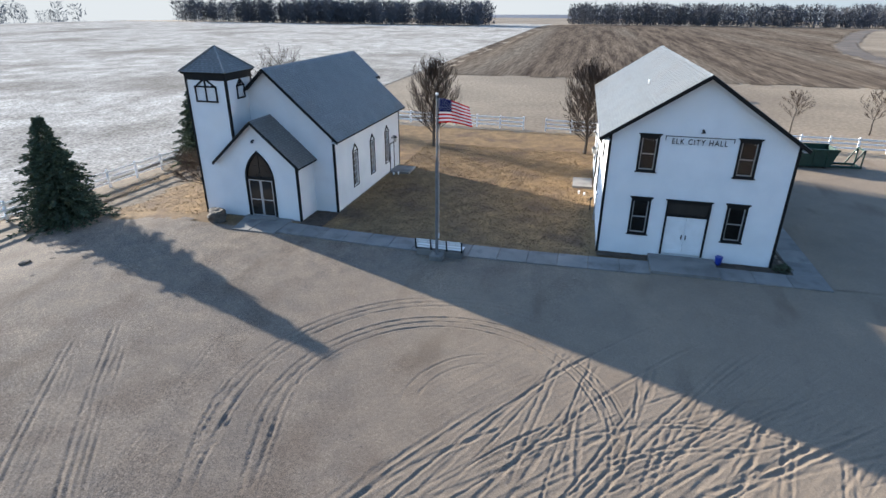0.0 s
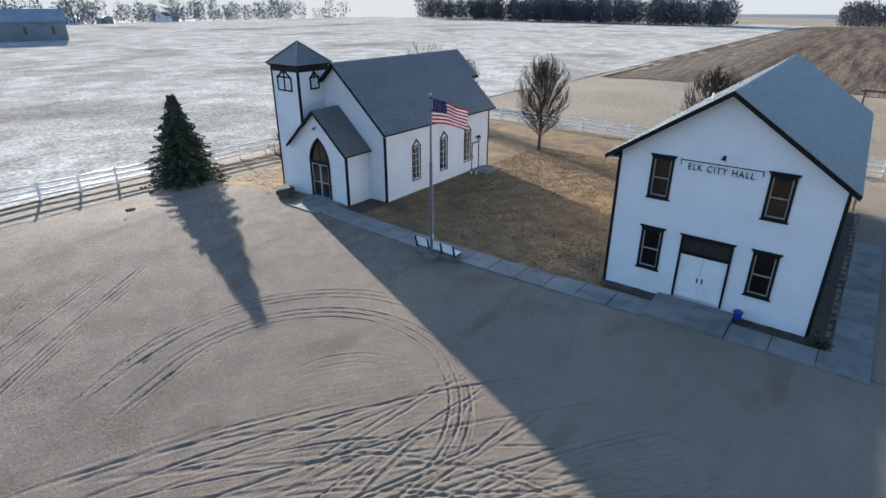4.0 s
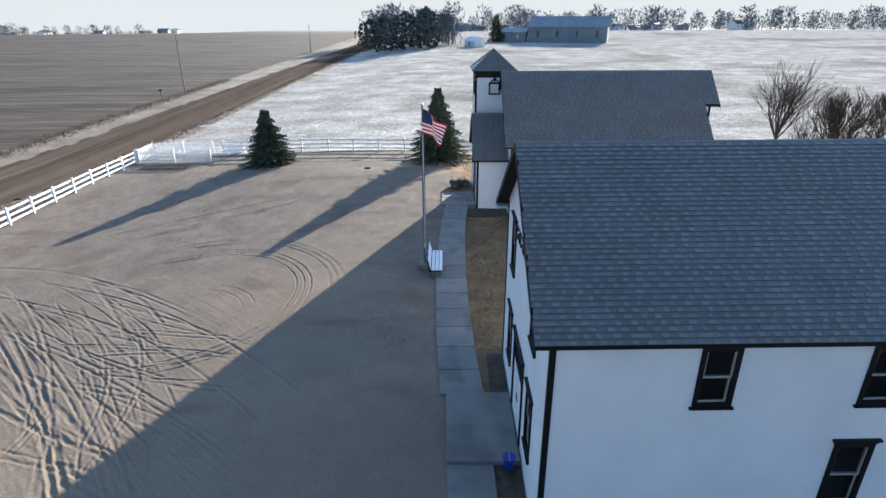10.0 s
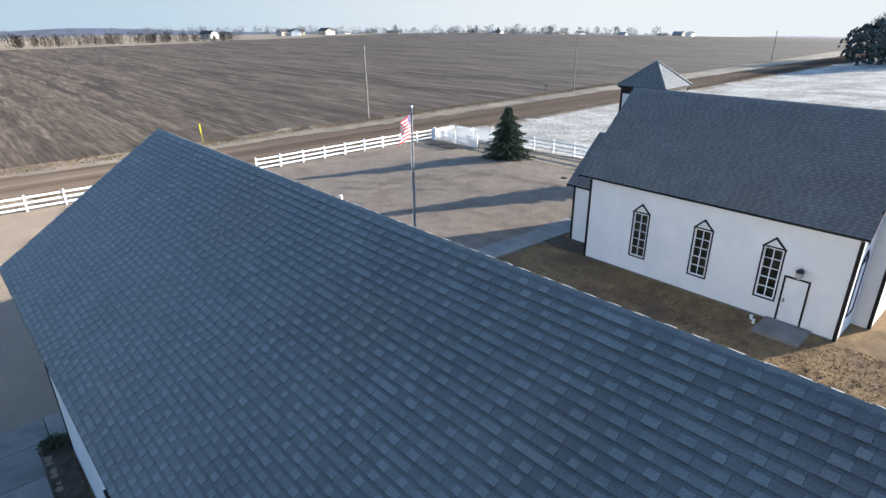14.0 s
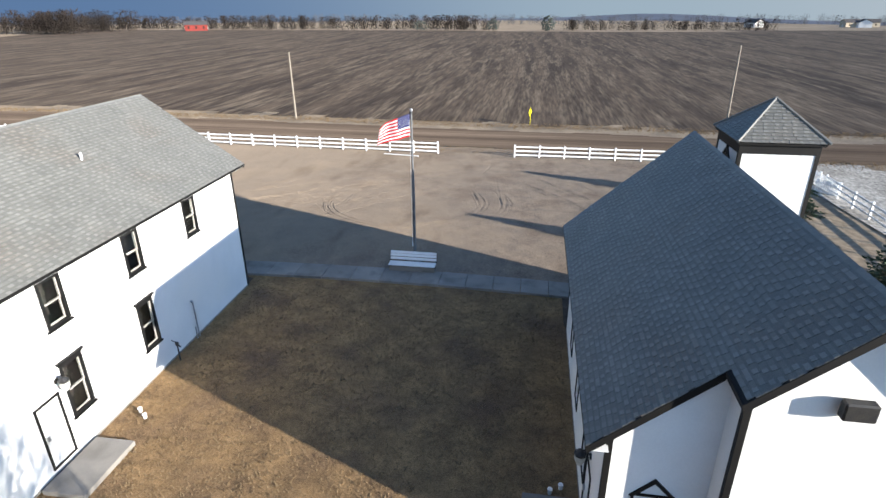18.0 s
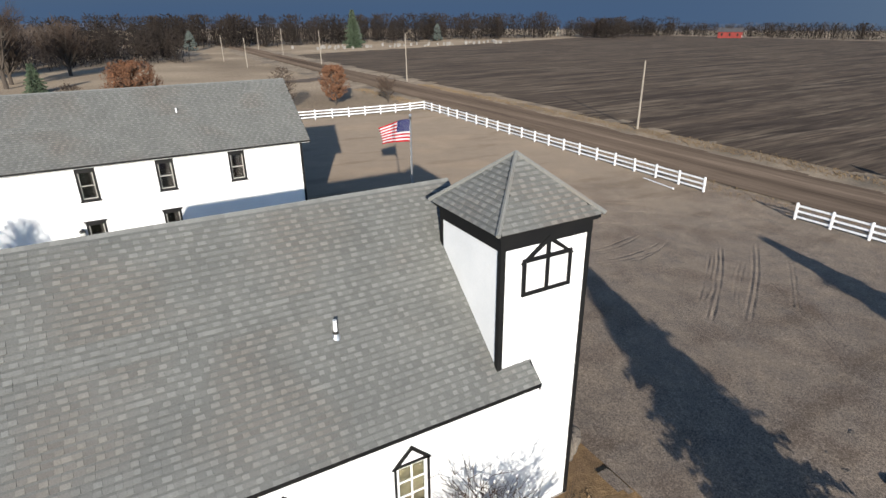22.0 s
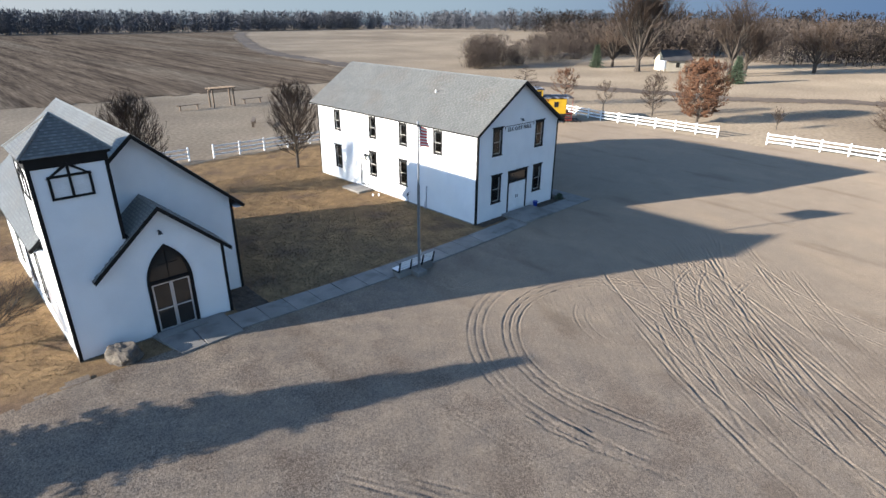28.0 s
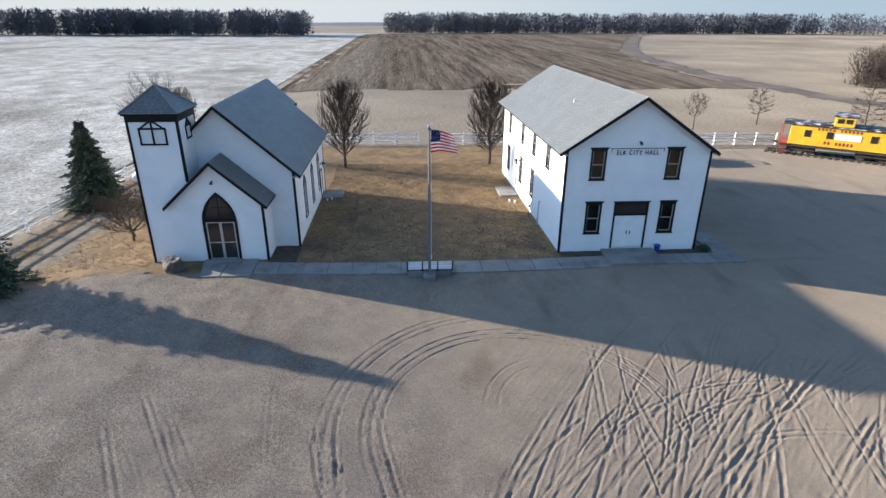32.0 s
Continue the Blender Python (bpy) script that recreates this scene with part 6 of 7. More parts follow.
wood_stuff("village_trees", belt(26, -205, -172, -26, 4, 12.0, 14, 0.2) + belt(10, -330, -300, -40, 0, 9, 16), HAZEWOODS, "bare trees clustered by the road", 7, 300, 0.1)


def conifer_stuff(name, spots, label):
    rng = random.Random(8)
    v, f = [], []
    for x, y, h, r in spots:
        z0 = land_at(x, y)
        for k in range(170):
            u = rng.random()
            full = math.sqrt(max(1 - (1.9 * u - 0.8) ** 2, 0.02)) if r > 0.4 * h else (1 - u) ** 0.7
            a, rr = rng.uniform(0, 6.28), r * full * rng.uniform(0.5, 1.05)
            px, py, pz = x + rr * math.cos(a), y + rr * math.sin(a), z0 + h * (0.06 + 0.92 * u)
            s = h * 0.085
            b = len(v)
            v += [(px, py, pz + s * 0.7), (px + math.cos(a + 1.2) * s, py + math.sin(a + 1.2) * s, pz - s * 0.5), (px + math.cos(a - 1.2) * s, py + math.sin(a - 1.2) * s, pz - s * 0.6), (px + math.cos(a) * s * 0.8, py + math.sin(a) * s * 0.8, pz)]
            f += [(b, b + 1, b + 3), (b, b + 3, b + 2), (b + 1, b + 2, b + 3)]
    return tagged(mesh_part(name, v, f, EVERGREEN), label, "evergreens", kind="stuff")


conifer_stuff("cedar_clump", [(-176 + 5 * ((i * 3) % 4), -24 + 6.3 * i, 9.5 + (i * 5) % 4, 5.2) for i in range(4)] + [(262, -100, 11, 3), (268, -150, 9, 3), (250, -20, 8, 3), (20, -306, 6, 4), (-10, -312, 8, 4), (60, -304, 5, 5), (-470, -430, 8, 3), (-500, -500, 8, 3)],
              "dark cedars and pines among the distant trees")

# far ridges on the horizon, with blue haze painted into their colour
HILL = material("far_ridge", (0.055, 0.068, 0.10), (0.042, 0.054, 0.082), 0.004, 1.0, 0.0, 0.02, grain=0.15)
v, f = [], []
n = 160
for i in range(n):
    a = 2 * math.pi * i / n
    hgt = 7 + 6 * math.sin(a * 3 + 1) + 4 * math.sin(a * 7 + 2) + 3 * math.sin(a * 17)
    for rr, z in ((1500, -3), (1800, max(hgt, 3)), (2300, -3)):
        v.append((rr * math.cos(a), rr * math.sin(a), z + land_at(rr * math.cos(a), rr * math.sin(a))))
for i in range(n):
    j = (i + 1) % n
    for k in (0, 1):
        f.append((3 * i + k, 3 * j + k, 3 * j + k + 1, 3 * i + k + 1))
tagged(mesh_part("backdrop_hills", v, f, HILL), "low grey-blue ridges on the horizon", "hills", kind="structure")


# ---- fences ----
def rail_fence(points, label, gap=2.4, rails=(0.28, 0.66, 1.04), hgt=1.2):
    """A white ranch-rail fence along a line of corners: posts with caps, three rails between each pair."""
    x0, y0 = points[0]
    fence = thing("rail_fence", x0, y0, land_at(x0, y0), label, "fence", group="white rail fences")
    spots = []
    for (ax, ay), (bx, by) in zip(points, points[1:]):
        n = max(int(round(math.hypot(bx - ax, by - ay) / gap)), 1)
        spots += [(ax + (bx - ax) * i / n, ay + (by - ay) * i / n) for i in range(n)]
    spots.append(points[-1])
    rng = random.Random(int(x0 * 7))
    post_mesh, rail_mesh = {}, {}
    bm = boxes((-0.065, 0.065, -0.065, 0.065, -0.25, hgt))
    cap = [bm.verts.new((i * 0.08, j * 0.08, hgt)) for i, j in ((-1, -1), (1, -1), (1, 1), (-1, 1))]
    tip = bm.verts.new((0, 0, hgt + 0.06))
    for i in range(4):
        bm.faces.new((cap[i], cap[(i + 1) % 4], tip))
    bm.faces.new(cap[::-1])
    me = bpy.data.meshes.new("post")
    bm.to_mesh(me), bm.free()
    me.materials.append(VINYL)
    base = Vector((x0, y0, land_at(x0, y0)))
    tops = []
    for px, py in spots:
        ob = new("post", me)
        ob.parent = fence
        p = Vector((px, py, land_at(px, py))) - base
        ob.matrix_basis = pose(p.x, p.y, p.z, rng.uniform(-1, 1), rng.uniform(-1, 1), rng.uniform(-3, 3))
        tops.append(p)
    for p, q in zip(tops, tops[1:]):
        ln = round((q - p).length, 1)
        if ln not in rail_mesh:
            bm = bevel(boxes((0, (q - p).length, -0.022, 0.022, -0.07, 0.07)), 0.008)
            rm = bpy.data.meshes.new("rail")
            bm.to_mesh(rm), bm.free()
            rm.materials.append(VINYL)
            rail_mesh[ln] = rm
        for rz in rails:
            ob = new("rail", rail_mesh[ln])
            ob.parent = fence
            d = (q - p).normalized()
            m = d.to_track_quat("X", "Z").to_matrix().to_4x4()
            m.translation = p + Vector((0, 0, rz + rng.uniform(-0.008, 0.008)))
            ob.matrix_basis = m
    return fence


def west_x(y):
    return -27.3 + 0.085 * max(y + 12, 0)


rail_fence([(51.2, -27.5), (3.4, -27.2)], "long white three-rail fence beside the road")
rail_fence([(-3.95, -27.0), (-24.6, -27.0)], "white three-rail fence between gateway and picket pen")
rail_fence([(51.2, -27.5), (48.3, -0.7)], "white three-rail fence along the east drive")
rail_fence([(48.2, 4.4), (47.5, 19.0), (48.9, 27.4)], "white three-rail fence near the railway car")
rail_fence([(-28.0, -20.2), (west_x(-10), -10), (west_x(2), 2), (west_x(14), 14), (west_x(33), 33.0), (0.3, 32.2)], "white three-rail fence along the frosted field")
rail_fence([(2.5, 32.0), (24.6, 30.6), (38.0, 30.4)], "white three-rail fence behind the hall")


def picket_run(parent, p, q, hgt=1.15):
    p, q = Vector(p), Vector(q)
    d = (q - p).normalized()
    turn = math.degrees(math.atan2(d.y, d.x))
    ln = (q - p).length
    for z in (0.25, 0.9):
        ob = part("rail", boxes((0, ln, -0.02, 0.02, z - 0.04, z + 0.04)), VINYL, parent)
        ob.matrix_basis = pose(p.x, p.y, p.z, 0, 0, turn)
    bm = boxes((-0.035, 0.035, -0.035, -0.02, 0.06, hgt))
    me = bpy.data.meshes.new("picket")
    bm.to_mesh(me), bm.free()
    me.materials.append(VINYL)
    n = int(ln / 0.14)
    for i in range(n):
        c = p + d * (i + 0.5) * ln / n
        ob = new("picket", me)
        ob.parent = parent
        ob.matrix_basis = pose(c.x, c.y, p.z + (q.z - p.z) * (i + 0.5) / n, 0, 0, turn)
    for i in range(int(ln / 2.2) + 1):
        c = p + d * ln * i / max(int(ln / 2.2), 1)
        ob = part("post", bevel(boxes((-0.06, 0.06, -0.06, 0.06, -0.2, hgt + 0.12)), 0.01), VINYL, parent)
        ob.matrix_basis = pose(c.x, c.y, c.z, 0, 0, turn)


pen_z = land_at(-25, -24)
pen = thing("picket_pen", -24.8, -27.0, pen_z, "white picket pen at the lot's corner", "picket fence")
picket_run(pen, (0, 0.1, 0), (0, 6.7, 0))
picket_run(pen, (0, 0, 0), (-3.2, 0.0, 0))
picket_run(pen, (-3.2, 0, 0), (-3.2, 8.6, 0))
picket_run(pen, (-3.2, 8.6, 0), (-2.2, 7.4, 0))

# ---- flagpole and flag ----
RED = material("flag_red", (0.52, 0.010, 0.016), (0.42, 0.008, 0.013), 3, 0.8, 0.1, 60, grain=0.1)
FLAGWHITE = material("flag_white", (0.68, 0.68, 0.68), (0.62, 0.62, 0.63), 3, 0.8, 0.1, 60, grain=0.05)
NAVY = material("flag_blue", (0.012, 0.016, 0.10), (0.009, 0.012, 0.08), 3, 0.8, 0.1, 60, grain=0.1)


for m in (RED, FLAGWHITE, NAVY):
    # thin cloth lets the sun through
    t = m.node_tree
    cloth, thin, both = t.nodes["Principled BSDF"], t.nodes.new("ShaderNodeBsdfTranslucent"), t.nodes.new("ShaderNodeMixShader")
    t.links.new(cloth.inputs["Base Color"].links[0].from_socket, thin.inputs["Color"])
    both.inputs[0].default_value = 0.3
    t.links.new(cloth.outputs[0], both.inputs[1])
    t.links.new(thin.outputs[0], both.inputs[2])
    t.links.new(both.outputs[0], t.nodes["Material Output"].inputs["Surface"])


def flag_point(u, v, off=0.0):
    """u along the fly, v down the hoist, both 0..1."""
    wave = 0.13 * math.sin(u * 7.0 - v * 1.2) * (0.25 + u) + 0.05 * math.sin(u * 15 + v * 3) * u
    droop = 0.5 * u ** 1.4
    x = 0.07 + 1.3 * u * (1 - 0.06 * u) + 0.1 * v * u
    return Vector((x - 0.5 * wave, 0.95 * u + wave + off, 7.76 - 1.08 * v * (1 - 0.22 * u) - droop))


def flag_cloth(name, u0, u1, v0, v1, mat, parent, off, nu=26, nv=2):
    bm = bmesh.new()
    sides = []
    for o in (off, -off):
        sides.append([[bm.verts.new(flag_point(u0 + (u1 - u0) * i / nu, v0 + (v1 - v0) * j / nv, o)) for j in range(nv + 1)] for i in range(nu + 1)])
    for side in sides:
        for i in range(nu):
            for j in range(nv):
                bm.faces.new((side[i][j], side[i + 1][j], side[i + 1][j + 1], side[i][j + 1]))
    a, b = sides
    for i in range(nu):
        bm.faces.new((a[i][0], b[i][0], b[i + 1][0], a[i + 1][0]))
        bm.faces.new((a[i][nv], a[i + 1][nv], b[i + 1][nv], b[i][nv]))
    for j in range(nv):
        bm.faces.new((a[0][j], a[0][j + 1], b[0][j + 1], b[0][j]))
        bm.faces.new((a[nu][j], b[nu][j], b[nu][j + 1], a[nu][j + 1]))
    ob = part(name, bm, mat, parent)
    for p in ob.data.polygons:
        p.use_smooth = True
    return ob


pole = thing("flagpole", 0.0, 0.0, land_at(0, 0), "tall grey steel flagpole in a concrete footing", "flagpole")
part("footing", bevel(boxes((-0.32, 0.32, -0.3, 0.3, -0.2, 0.3)), 0.03), CONCRETE, pole, "rough concrete footing")
bm = tubes(((0, 0, 0.2), (0, 0, 4.9), 0.075, 0.07), ((0, 0, 4.9), (0, 0, 7.88), 0.05, 0.038), n=14)
part("shaft", bm, POLE, pole, "stepped grey steel shaft")
bm = bmesh.new()
bmesh.ops.create_uvsphere(bm, u_segments=12, v_segments=8, radius=0.07, matrix=Matrix.Translation((0, 0, 7.93)))
part("finial", bm, STEEL, pole)
part("truck", boxes((-0.05, 0.09, -0.03, 0.03, 7.74, 7.84)), DARK_METAL, pole)
part("halyard", tubes(((0.09, 0.0, 7.78), (0.10, 0.02, 1.4), 0.008, 0.008), ((0.10, 0.02, 1.4), (0.07, 0.0, 1.2), 0.008, 0.008), n=5), PAINT, pole, "white halyard rope")
part("cleat", boxes((0.06, 0.12, -0.02, 0.02, 1.15, 1.4)), PAINT, pole)
flag = thing("flag", 0.0, 0.0, land_at(0, 0), "striped red and white flag with a blue starred corner", "flag")
for i in range(13):
    flag_cloth("stripe", 0.0 if i > 6 else 0.4, 1.0, i / 13, (i + 1) / 13, RED if i % 2 == 0 else FLAGWHITE, flag, 0.003, 26 if i > 6 else 16)
canton = flag_cloth("canton", 0.0, 0.4, 0.0, 7 / 13, NAVY, flag, 0.003, 12, 8)
star = Limbs()
for r in range(9):
    for c in range(6 if r % 2 == 0 else 5):
        u, v = 0.4 * (0.09 + (c + (0.5 if r % 2 else 0)) * 0.164), 7 / 13 * (0.1 + r * 0.1)
        for o in (0.006, -0.006):
            base = len(star.v)
            star.v.append(tuple(flag_point(u, v, o)))
            for k in range(10):
                rr = 0.018 if k % 2 == 0 else 0.008
                star.v.append(tuple(flag_point(u + rr * math.sin(k * 0.628) / 1.6, v - rr * math.cos(k * 0.628) / 0.92, o)))
            star.f += [(base, base + 1 + k, base + 1 + (k + 1) % 10) for k in range(10)]
tagged(star.place("stars", FLAGWHITE, canton), kind="stuff")

# ---- bench behind the pole ----
bench = thing("bench", 0.03, 0.52, land_at(0, 0.6), "white slatted bench on a concrete base by the flagpole", "bench")
part("base", bevel(boxes((-1.15, 1.15, -0.28, 0.28, 0.0, 0.36)), 0.02), CONCRETE, bench, "block concrete base")
for i, y in enumerate((-0.1, 0.08, 0.26)):
    part("seat_slat", bevel(boxes((-1.18, 1.18, y - 0.075, y + 0.075, 0.42, 0.455)), 0.008), PAINT, bench)
for i, z in enumerate((0.58, 0.74, 0.88)):
    bm = bevel(boxes((-1.18, 1.18, -0.02, 0.02, z - 0.06, z + 0.06)), 0.008)
    for vtx in bm.verts:
        vtx.co.y += -0.22 - (vtx.co.z - 0.5) * 0.25
    part("back_slat", bm, PAINT, bench)
for x in (-1.16, -0.4, 0.4, 1.16):
    bm = boxes((x - 0.03, x + 0.03, -0.24, 0.3, 0.36, 0.42))
    prism(bm, [(-0.20, 0.36), (-0.28, 0.36), (-0.40, 0.96), (-0.34, 0.96)], "x", x - 0.03, x + 0.03)
    part("bracket", bm, BLACK, bench, "black iron bracket")

# ---- stones, bucket, pots ----
STONE = material("grey_boulder", (0.12, 0.10, 0.082), (0.07, 0.06, 0.05), 2.2, 0.95, 0.9, 14, grain=0.35, c3=(0.17, 0.145, 0.115), patch=1.5, distance=0.05)
BLUE = material("blue_plastic", (0.015, 0.04, 0.26), (0.012, 0.03, 0.2), 4, 0.4, 0.05, 30, grain=0.08)


def rock(name, x, y, sx, sy, sz, seed, label, category="boulder", group=""):
    bm = bmesh.new()
    bmesh.ops.create_icosphere(bm, subdivisions=4, radius=1)
    for vtx in bm.verts:
        c = vtx.co.copy()
        k = 1 + 0.22 * noise.noise(c * 1.1 + Vector((seed, 0, 0))) + 0.12 * noise.noise(c * 2.7 + Vector((0, seed, 0))) + 0.05 * noise.noise(c * 6 + Vector((0, 0, seed)))
        c = Vector((max(min(c.x, 0.8), -0.85), max(min(c.y, 0.82), -0.8), max(min(c.z, 0.7), -0.5)))
        vtx.co = Vector((c.x * sx * k, c.y * sy * k, c.z * sz * k + sz * 0.4))
    ob = part(name, bm, STONE)
    ob.matrix_basis = pose(x, y, land_at(x, y), 0, 0, seed * 40)
    return tagged(ob, label, category, group)


rock("boulder", -13.7, 2.05, 0.72, 0.55, 0.55, 3, "large weathered grey boulder beside the chapel step")
bucket = thing("bucket", 13.25, 2.75, land_at(13.2, 2.7) + 0.12, "blue plastic bucket beside the front door", "bucket")
part("body", tubes(((0, 0, 0), (0, 0, 0.36), 0.13, 0.17), n=20), BLUE, bucket)
part("rim", tubes(((0, 0, 0.34), (0, 0, 0.38), 0.185, 0.185), n=20), BLUE, bucket)
bm = bmesh.new()
path_tube(bm, [(0.17 * math.cos(a), 0.0, 0.36 + 0.12 * math.sin(a)) for a in np.linspace(0, math.pi, 9)], 0.008)
part("handle", bm, STEEL, bucket)
shrub = thing("clipped_shrub", 16.05, 2.75, land_at(16, 2.7), "dark bare shrub at the hall's corner", "shrub")
rng = random.Random(4)
lf, wd = Limbs(), Limbs()
for k in range(160):
    a, e = rng.uniform(0, 6.28), rng.uniform(0.1, 1.5)
    d = Vector((math.cos(a) * math.cos(e) * 0.5, math.sin(a) * math.cos(e) * 0.35, math.sin(e) * 0.48))
    wd.tube(d * 0.1, d, 0.008, 0.003)
    for j in range(3):
        lf.leaf(d * rng.uniform(0.5, 1), Vector((rng.uniform(-1, 1), rng.uniform(-1, 1), rng.uniform(-1, 1))) * 0.07, 0.03, rng)
tagged(wd.place("stem", TWIG, shrub), kind="stuff")
lf.place("foliage", NEEDLE, shrub)
for x, y in ((6.75, 12.35), (6.4, 12.6), (-6.9, 13.5), (-6.6, 13.7)):
    cap = thing("cleanout_pipe", x, y, land_at(x, y), "short white plastic cleanout pipe in the grass", "pipe", group="cleanout pipes")
    part("pipe", tubes(((0, 0, -0.1), (0, 0, 0.12), 0.055, 0.055), n=12), WHITE_METAL, cap)
    part("cap", tubes(((0, 0, 0.12), (0, 0, 0.16), 0.075, 0.07), n=12), WHITE_METAL, cap)

rng = random.Random(9)
for k in range(16):
    px, py = -18.6 + rng.gauss(0, 0.8), -5.6 + rng.gauss(0, 1.3)
    s = 0.3 if k == 0 else rng.uniform(0.05, 0.15)
    rock("stone", px, py, s, s * rng.uniform(0.6, 0.9), s * 0.5, 20 + k, "flat grey field stone lying on the gravel", "stone", "field stones")
pipe = thing("plastic_pipe", 6.8, -25.98, land_at(6.8, -26) + 0.09, "length of white plastic pipe lying by the fence", "pipe", -8)
part("length", tubes(((-1.75, 0, 0), (1.75, 0, 0), 0.05, 0.05), n=10), WHITE_METAL, pipe)
part("coupling", tubes(((-1.78, 0, 0), (-1.62, 0, 0), 0.065, 0.065), n=10), WHITE_METAL, pipe)

# loose stones on the gravel, too many to count
rng = random.Random(77)
v, f = [], []
for _ in range(5200):
    if rng.random() < 0.5:
        x, y = rng.uniform(-18, 18), rng.uniform(-25, 0.3)
    else:
        x, y = rng.gauss(-15, 3.5), rng.uniform(-12, 1.5)
    if x < -22 or y > 1.2 - 0.3 * (x < -15):
        continue
    s = rng.choice((0.008, 0.01, 0.012, 0.016, 0.022))
    z = land_at(x, y) + 0.05
    b = len(v)
    a = rng.uniform(0, 6.28)
    v += [(x + s * math.cos(a + k * 2.09) * rng.uniform(0.7, 1.2), y + s * math.sin(a + k * 2.09) * rng.uniform(0.7, 1.2), z) for k in range(3)] + [(x, y, z + s * rng.uniform(0.7, 1.2))]
    f += [(b, b + 1, b + 3), (b + 1, b + 2, b + 3), (b + 2, b, b + 3)]
tagged(mesh_part("loose_stones", v, f, STONE), "loose stones scattered over the gravel", "gravel", kind="stuff")
# grass tufts on the lawn
STRAW = material("straw_blades", (0.215, 0.148, 0.08), (0.15, 0.102, 0.056), 1.5, 0.9, 0.1, 20, grain=0.25)


def tufts(name, count, where, height, label, seed, mat):
    rng = random.Random(seed)
    v, f = [], []
    while count:
        x, y = where(rng)
        count -= 1
        z = land_at(x, y) - 0.015
        for k in range(3):
            a, hh, w = rng.uniform(0, 6.28), height * rng.uniform(0.5, 1.3), 0.012 + height * 0.1
            b = len(v)
            ox, oy = rng.uniform(-0.06, 0.06), rng.uniform(-0.06, 0.06)
            v += [(x + ox - w * math.sin(a), y + oy + w * math.cos(a), z), (x + ox + w * math.sin(a), y + oy - w * math.cos(a), z), (x + ox + hh * 0.6 * math.cos(a), y + oy + hh * 0.6 * math.sin(a), z + hh)]
            f.append((b, b + 1, b + 2))
    return tagged(mesh_part(name, v, f, mat), label, "grass", kind="stuff")


tufts("lawn_grass", 32000, lambda r: (r.uniform(-7.2, 7.3), r.uniform(2.3, 24)) if r.random() < 0.75 else (r.uniform(-25, -15.2), r.uniform(2.4, 22)), 0.05, "short dry blades over the lawn", 5, STRAW)
tufts("verge_grass", 16000, lambda r: (r.uniform(-90, 80), r.choice((-28.6, -29.4, -41.5, -42.5)) + r.gauss(0, 0.7)), 0.16, "bleached weeds along the road", 6, STRAW)

# ---- railway car ----
YELLOW = material("yellow_paint", (0.62, 0.36, 0.02), (0.54, 0.30, 0.02), 1.2, 0.5, 0.1, 25, grain=0.08, c3=(0.5, 0.29, 0.04), patch=0.8)
RUST = material("rust_red_paint", (0.24, 0.035, 0.02), (0.17, 0.03, 0.02), 3, 0.6, 0.2, 25, grain=0.2)
GRIME = material("sooty_metal", (0.03, 0.028, 0.026), (0.05, 0.042, 0.035), 3, 0.8, 0.3, 25, grain=0.3)
TIE = material("creosoted_tie", (0.075, 0.055, 0.04), (0.05, 0.038, 0.03), 3, 0.95, 0.5, 20, grain=0.3)
SILVER = material("worn_roof_paint", (0.025, 0.022, 0.025), (0.045, 0.035, 0.035), 1.5, 0.6, 0.2, 12, grain=0.2, c3=(0.45, 0.45, 0.46), patch=1.4)
car = thing("caboose", 40.1, 24.15, land_at(40, 24), "yellow railway caboose with cupola, standing on a short track", "caboose", -38.5)
part("body", bevel(boxes((-4.2, 3.75, -1.4, 1.4, 1.15, 3.0)), 0.03), YELLOW, car, "yellow steel side panels")
part("roof", bevel(boxes((-4.95, 4.6, -1.55, 1.55, 3.0, 3.1), (-4.85, 4.5, -1.0, 1.0, 3.1, 3.18)), 0.03), SILVER, car, "dark flaking roof")
cup = part("cupola", bevel(boxes((-0.85, 0.75, -1.3, 1.3, 3.12, 4.02)), 0.03), YELLOW, car, "yellow cupola")
part("cupola_roof", bevel(boxes((-1.0, 0.9, -1.42, 1.42, 4.02, 4.14)), 0.03), SILVER, cup)
for x0 in (-0.65, 0.02):
    for s in (-1, 1):
        ya, yb = sorted((s * 1.302, s * 1.32))
        part("window", boxes((x0, x0 + 0.5, ya, yb, 3.45, 3.85)), BRONZE, cup, "dark cupola window")
for x0 in (-3.0, -1.2, 2.2):
    for s in (-1, 1):
        ya, yb = sorted((s * 1.4, s * 1.42))
        w = part("window", frame_rect(x0, x0 + 0.55, 1.95, 2.6, 0.05, ya, yb, "y"), GRIME, car, "small dark side window")
        part("pane", boxes((x0 + 0.05, x0 + 0.5, *sorted((s * 1.402, s * 1.412)), 2.0, 2.55)), BRONZE, w)
part("banner", boxes((-0.55, 1.5, -1.43, -1.405, 1.95, 2.5)), PAINT, car, "white banner with a line of unreadable writing")
part("banner_line", boxes((-0.35, 1.3, -1.436, -1.43, 2.28, 2.34), (-0.2, 1.15, -1.436, -1.43, 2.1, 2.15)), LOUVRE, car)
for i in range(12):
    if i != 5:
        part("lettering", boxes((-2.0 + i * 0.3, -2.0 + i * 0.3 + 0.17, -1.415, -1.402, 2.66, 2.88)), RUST, car, "red lettering bar")
for i in range(8):
    if i != 2:
        part("lettering", boxes((-1.3 + i * 0.3, -1.3 + i * 0.3 + 0.17, -1.415, -1.402, 1.42, 1.7)), RUST, car, "red lettering bar")
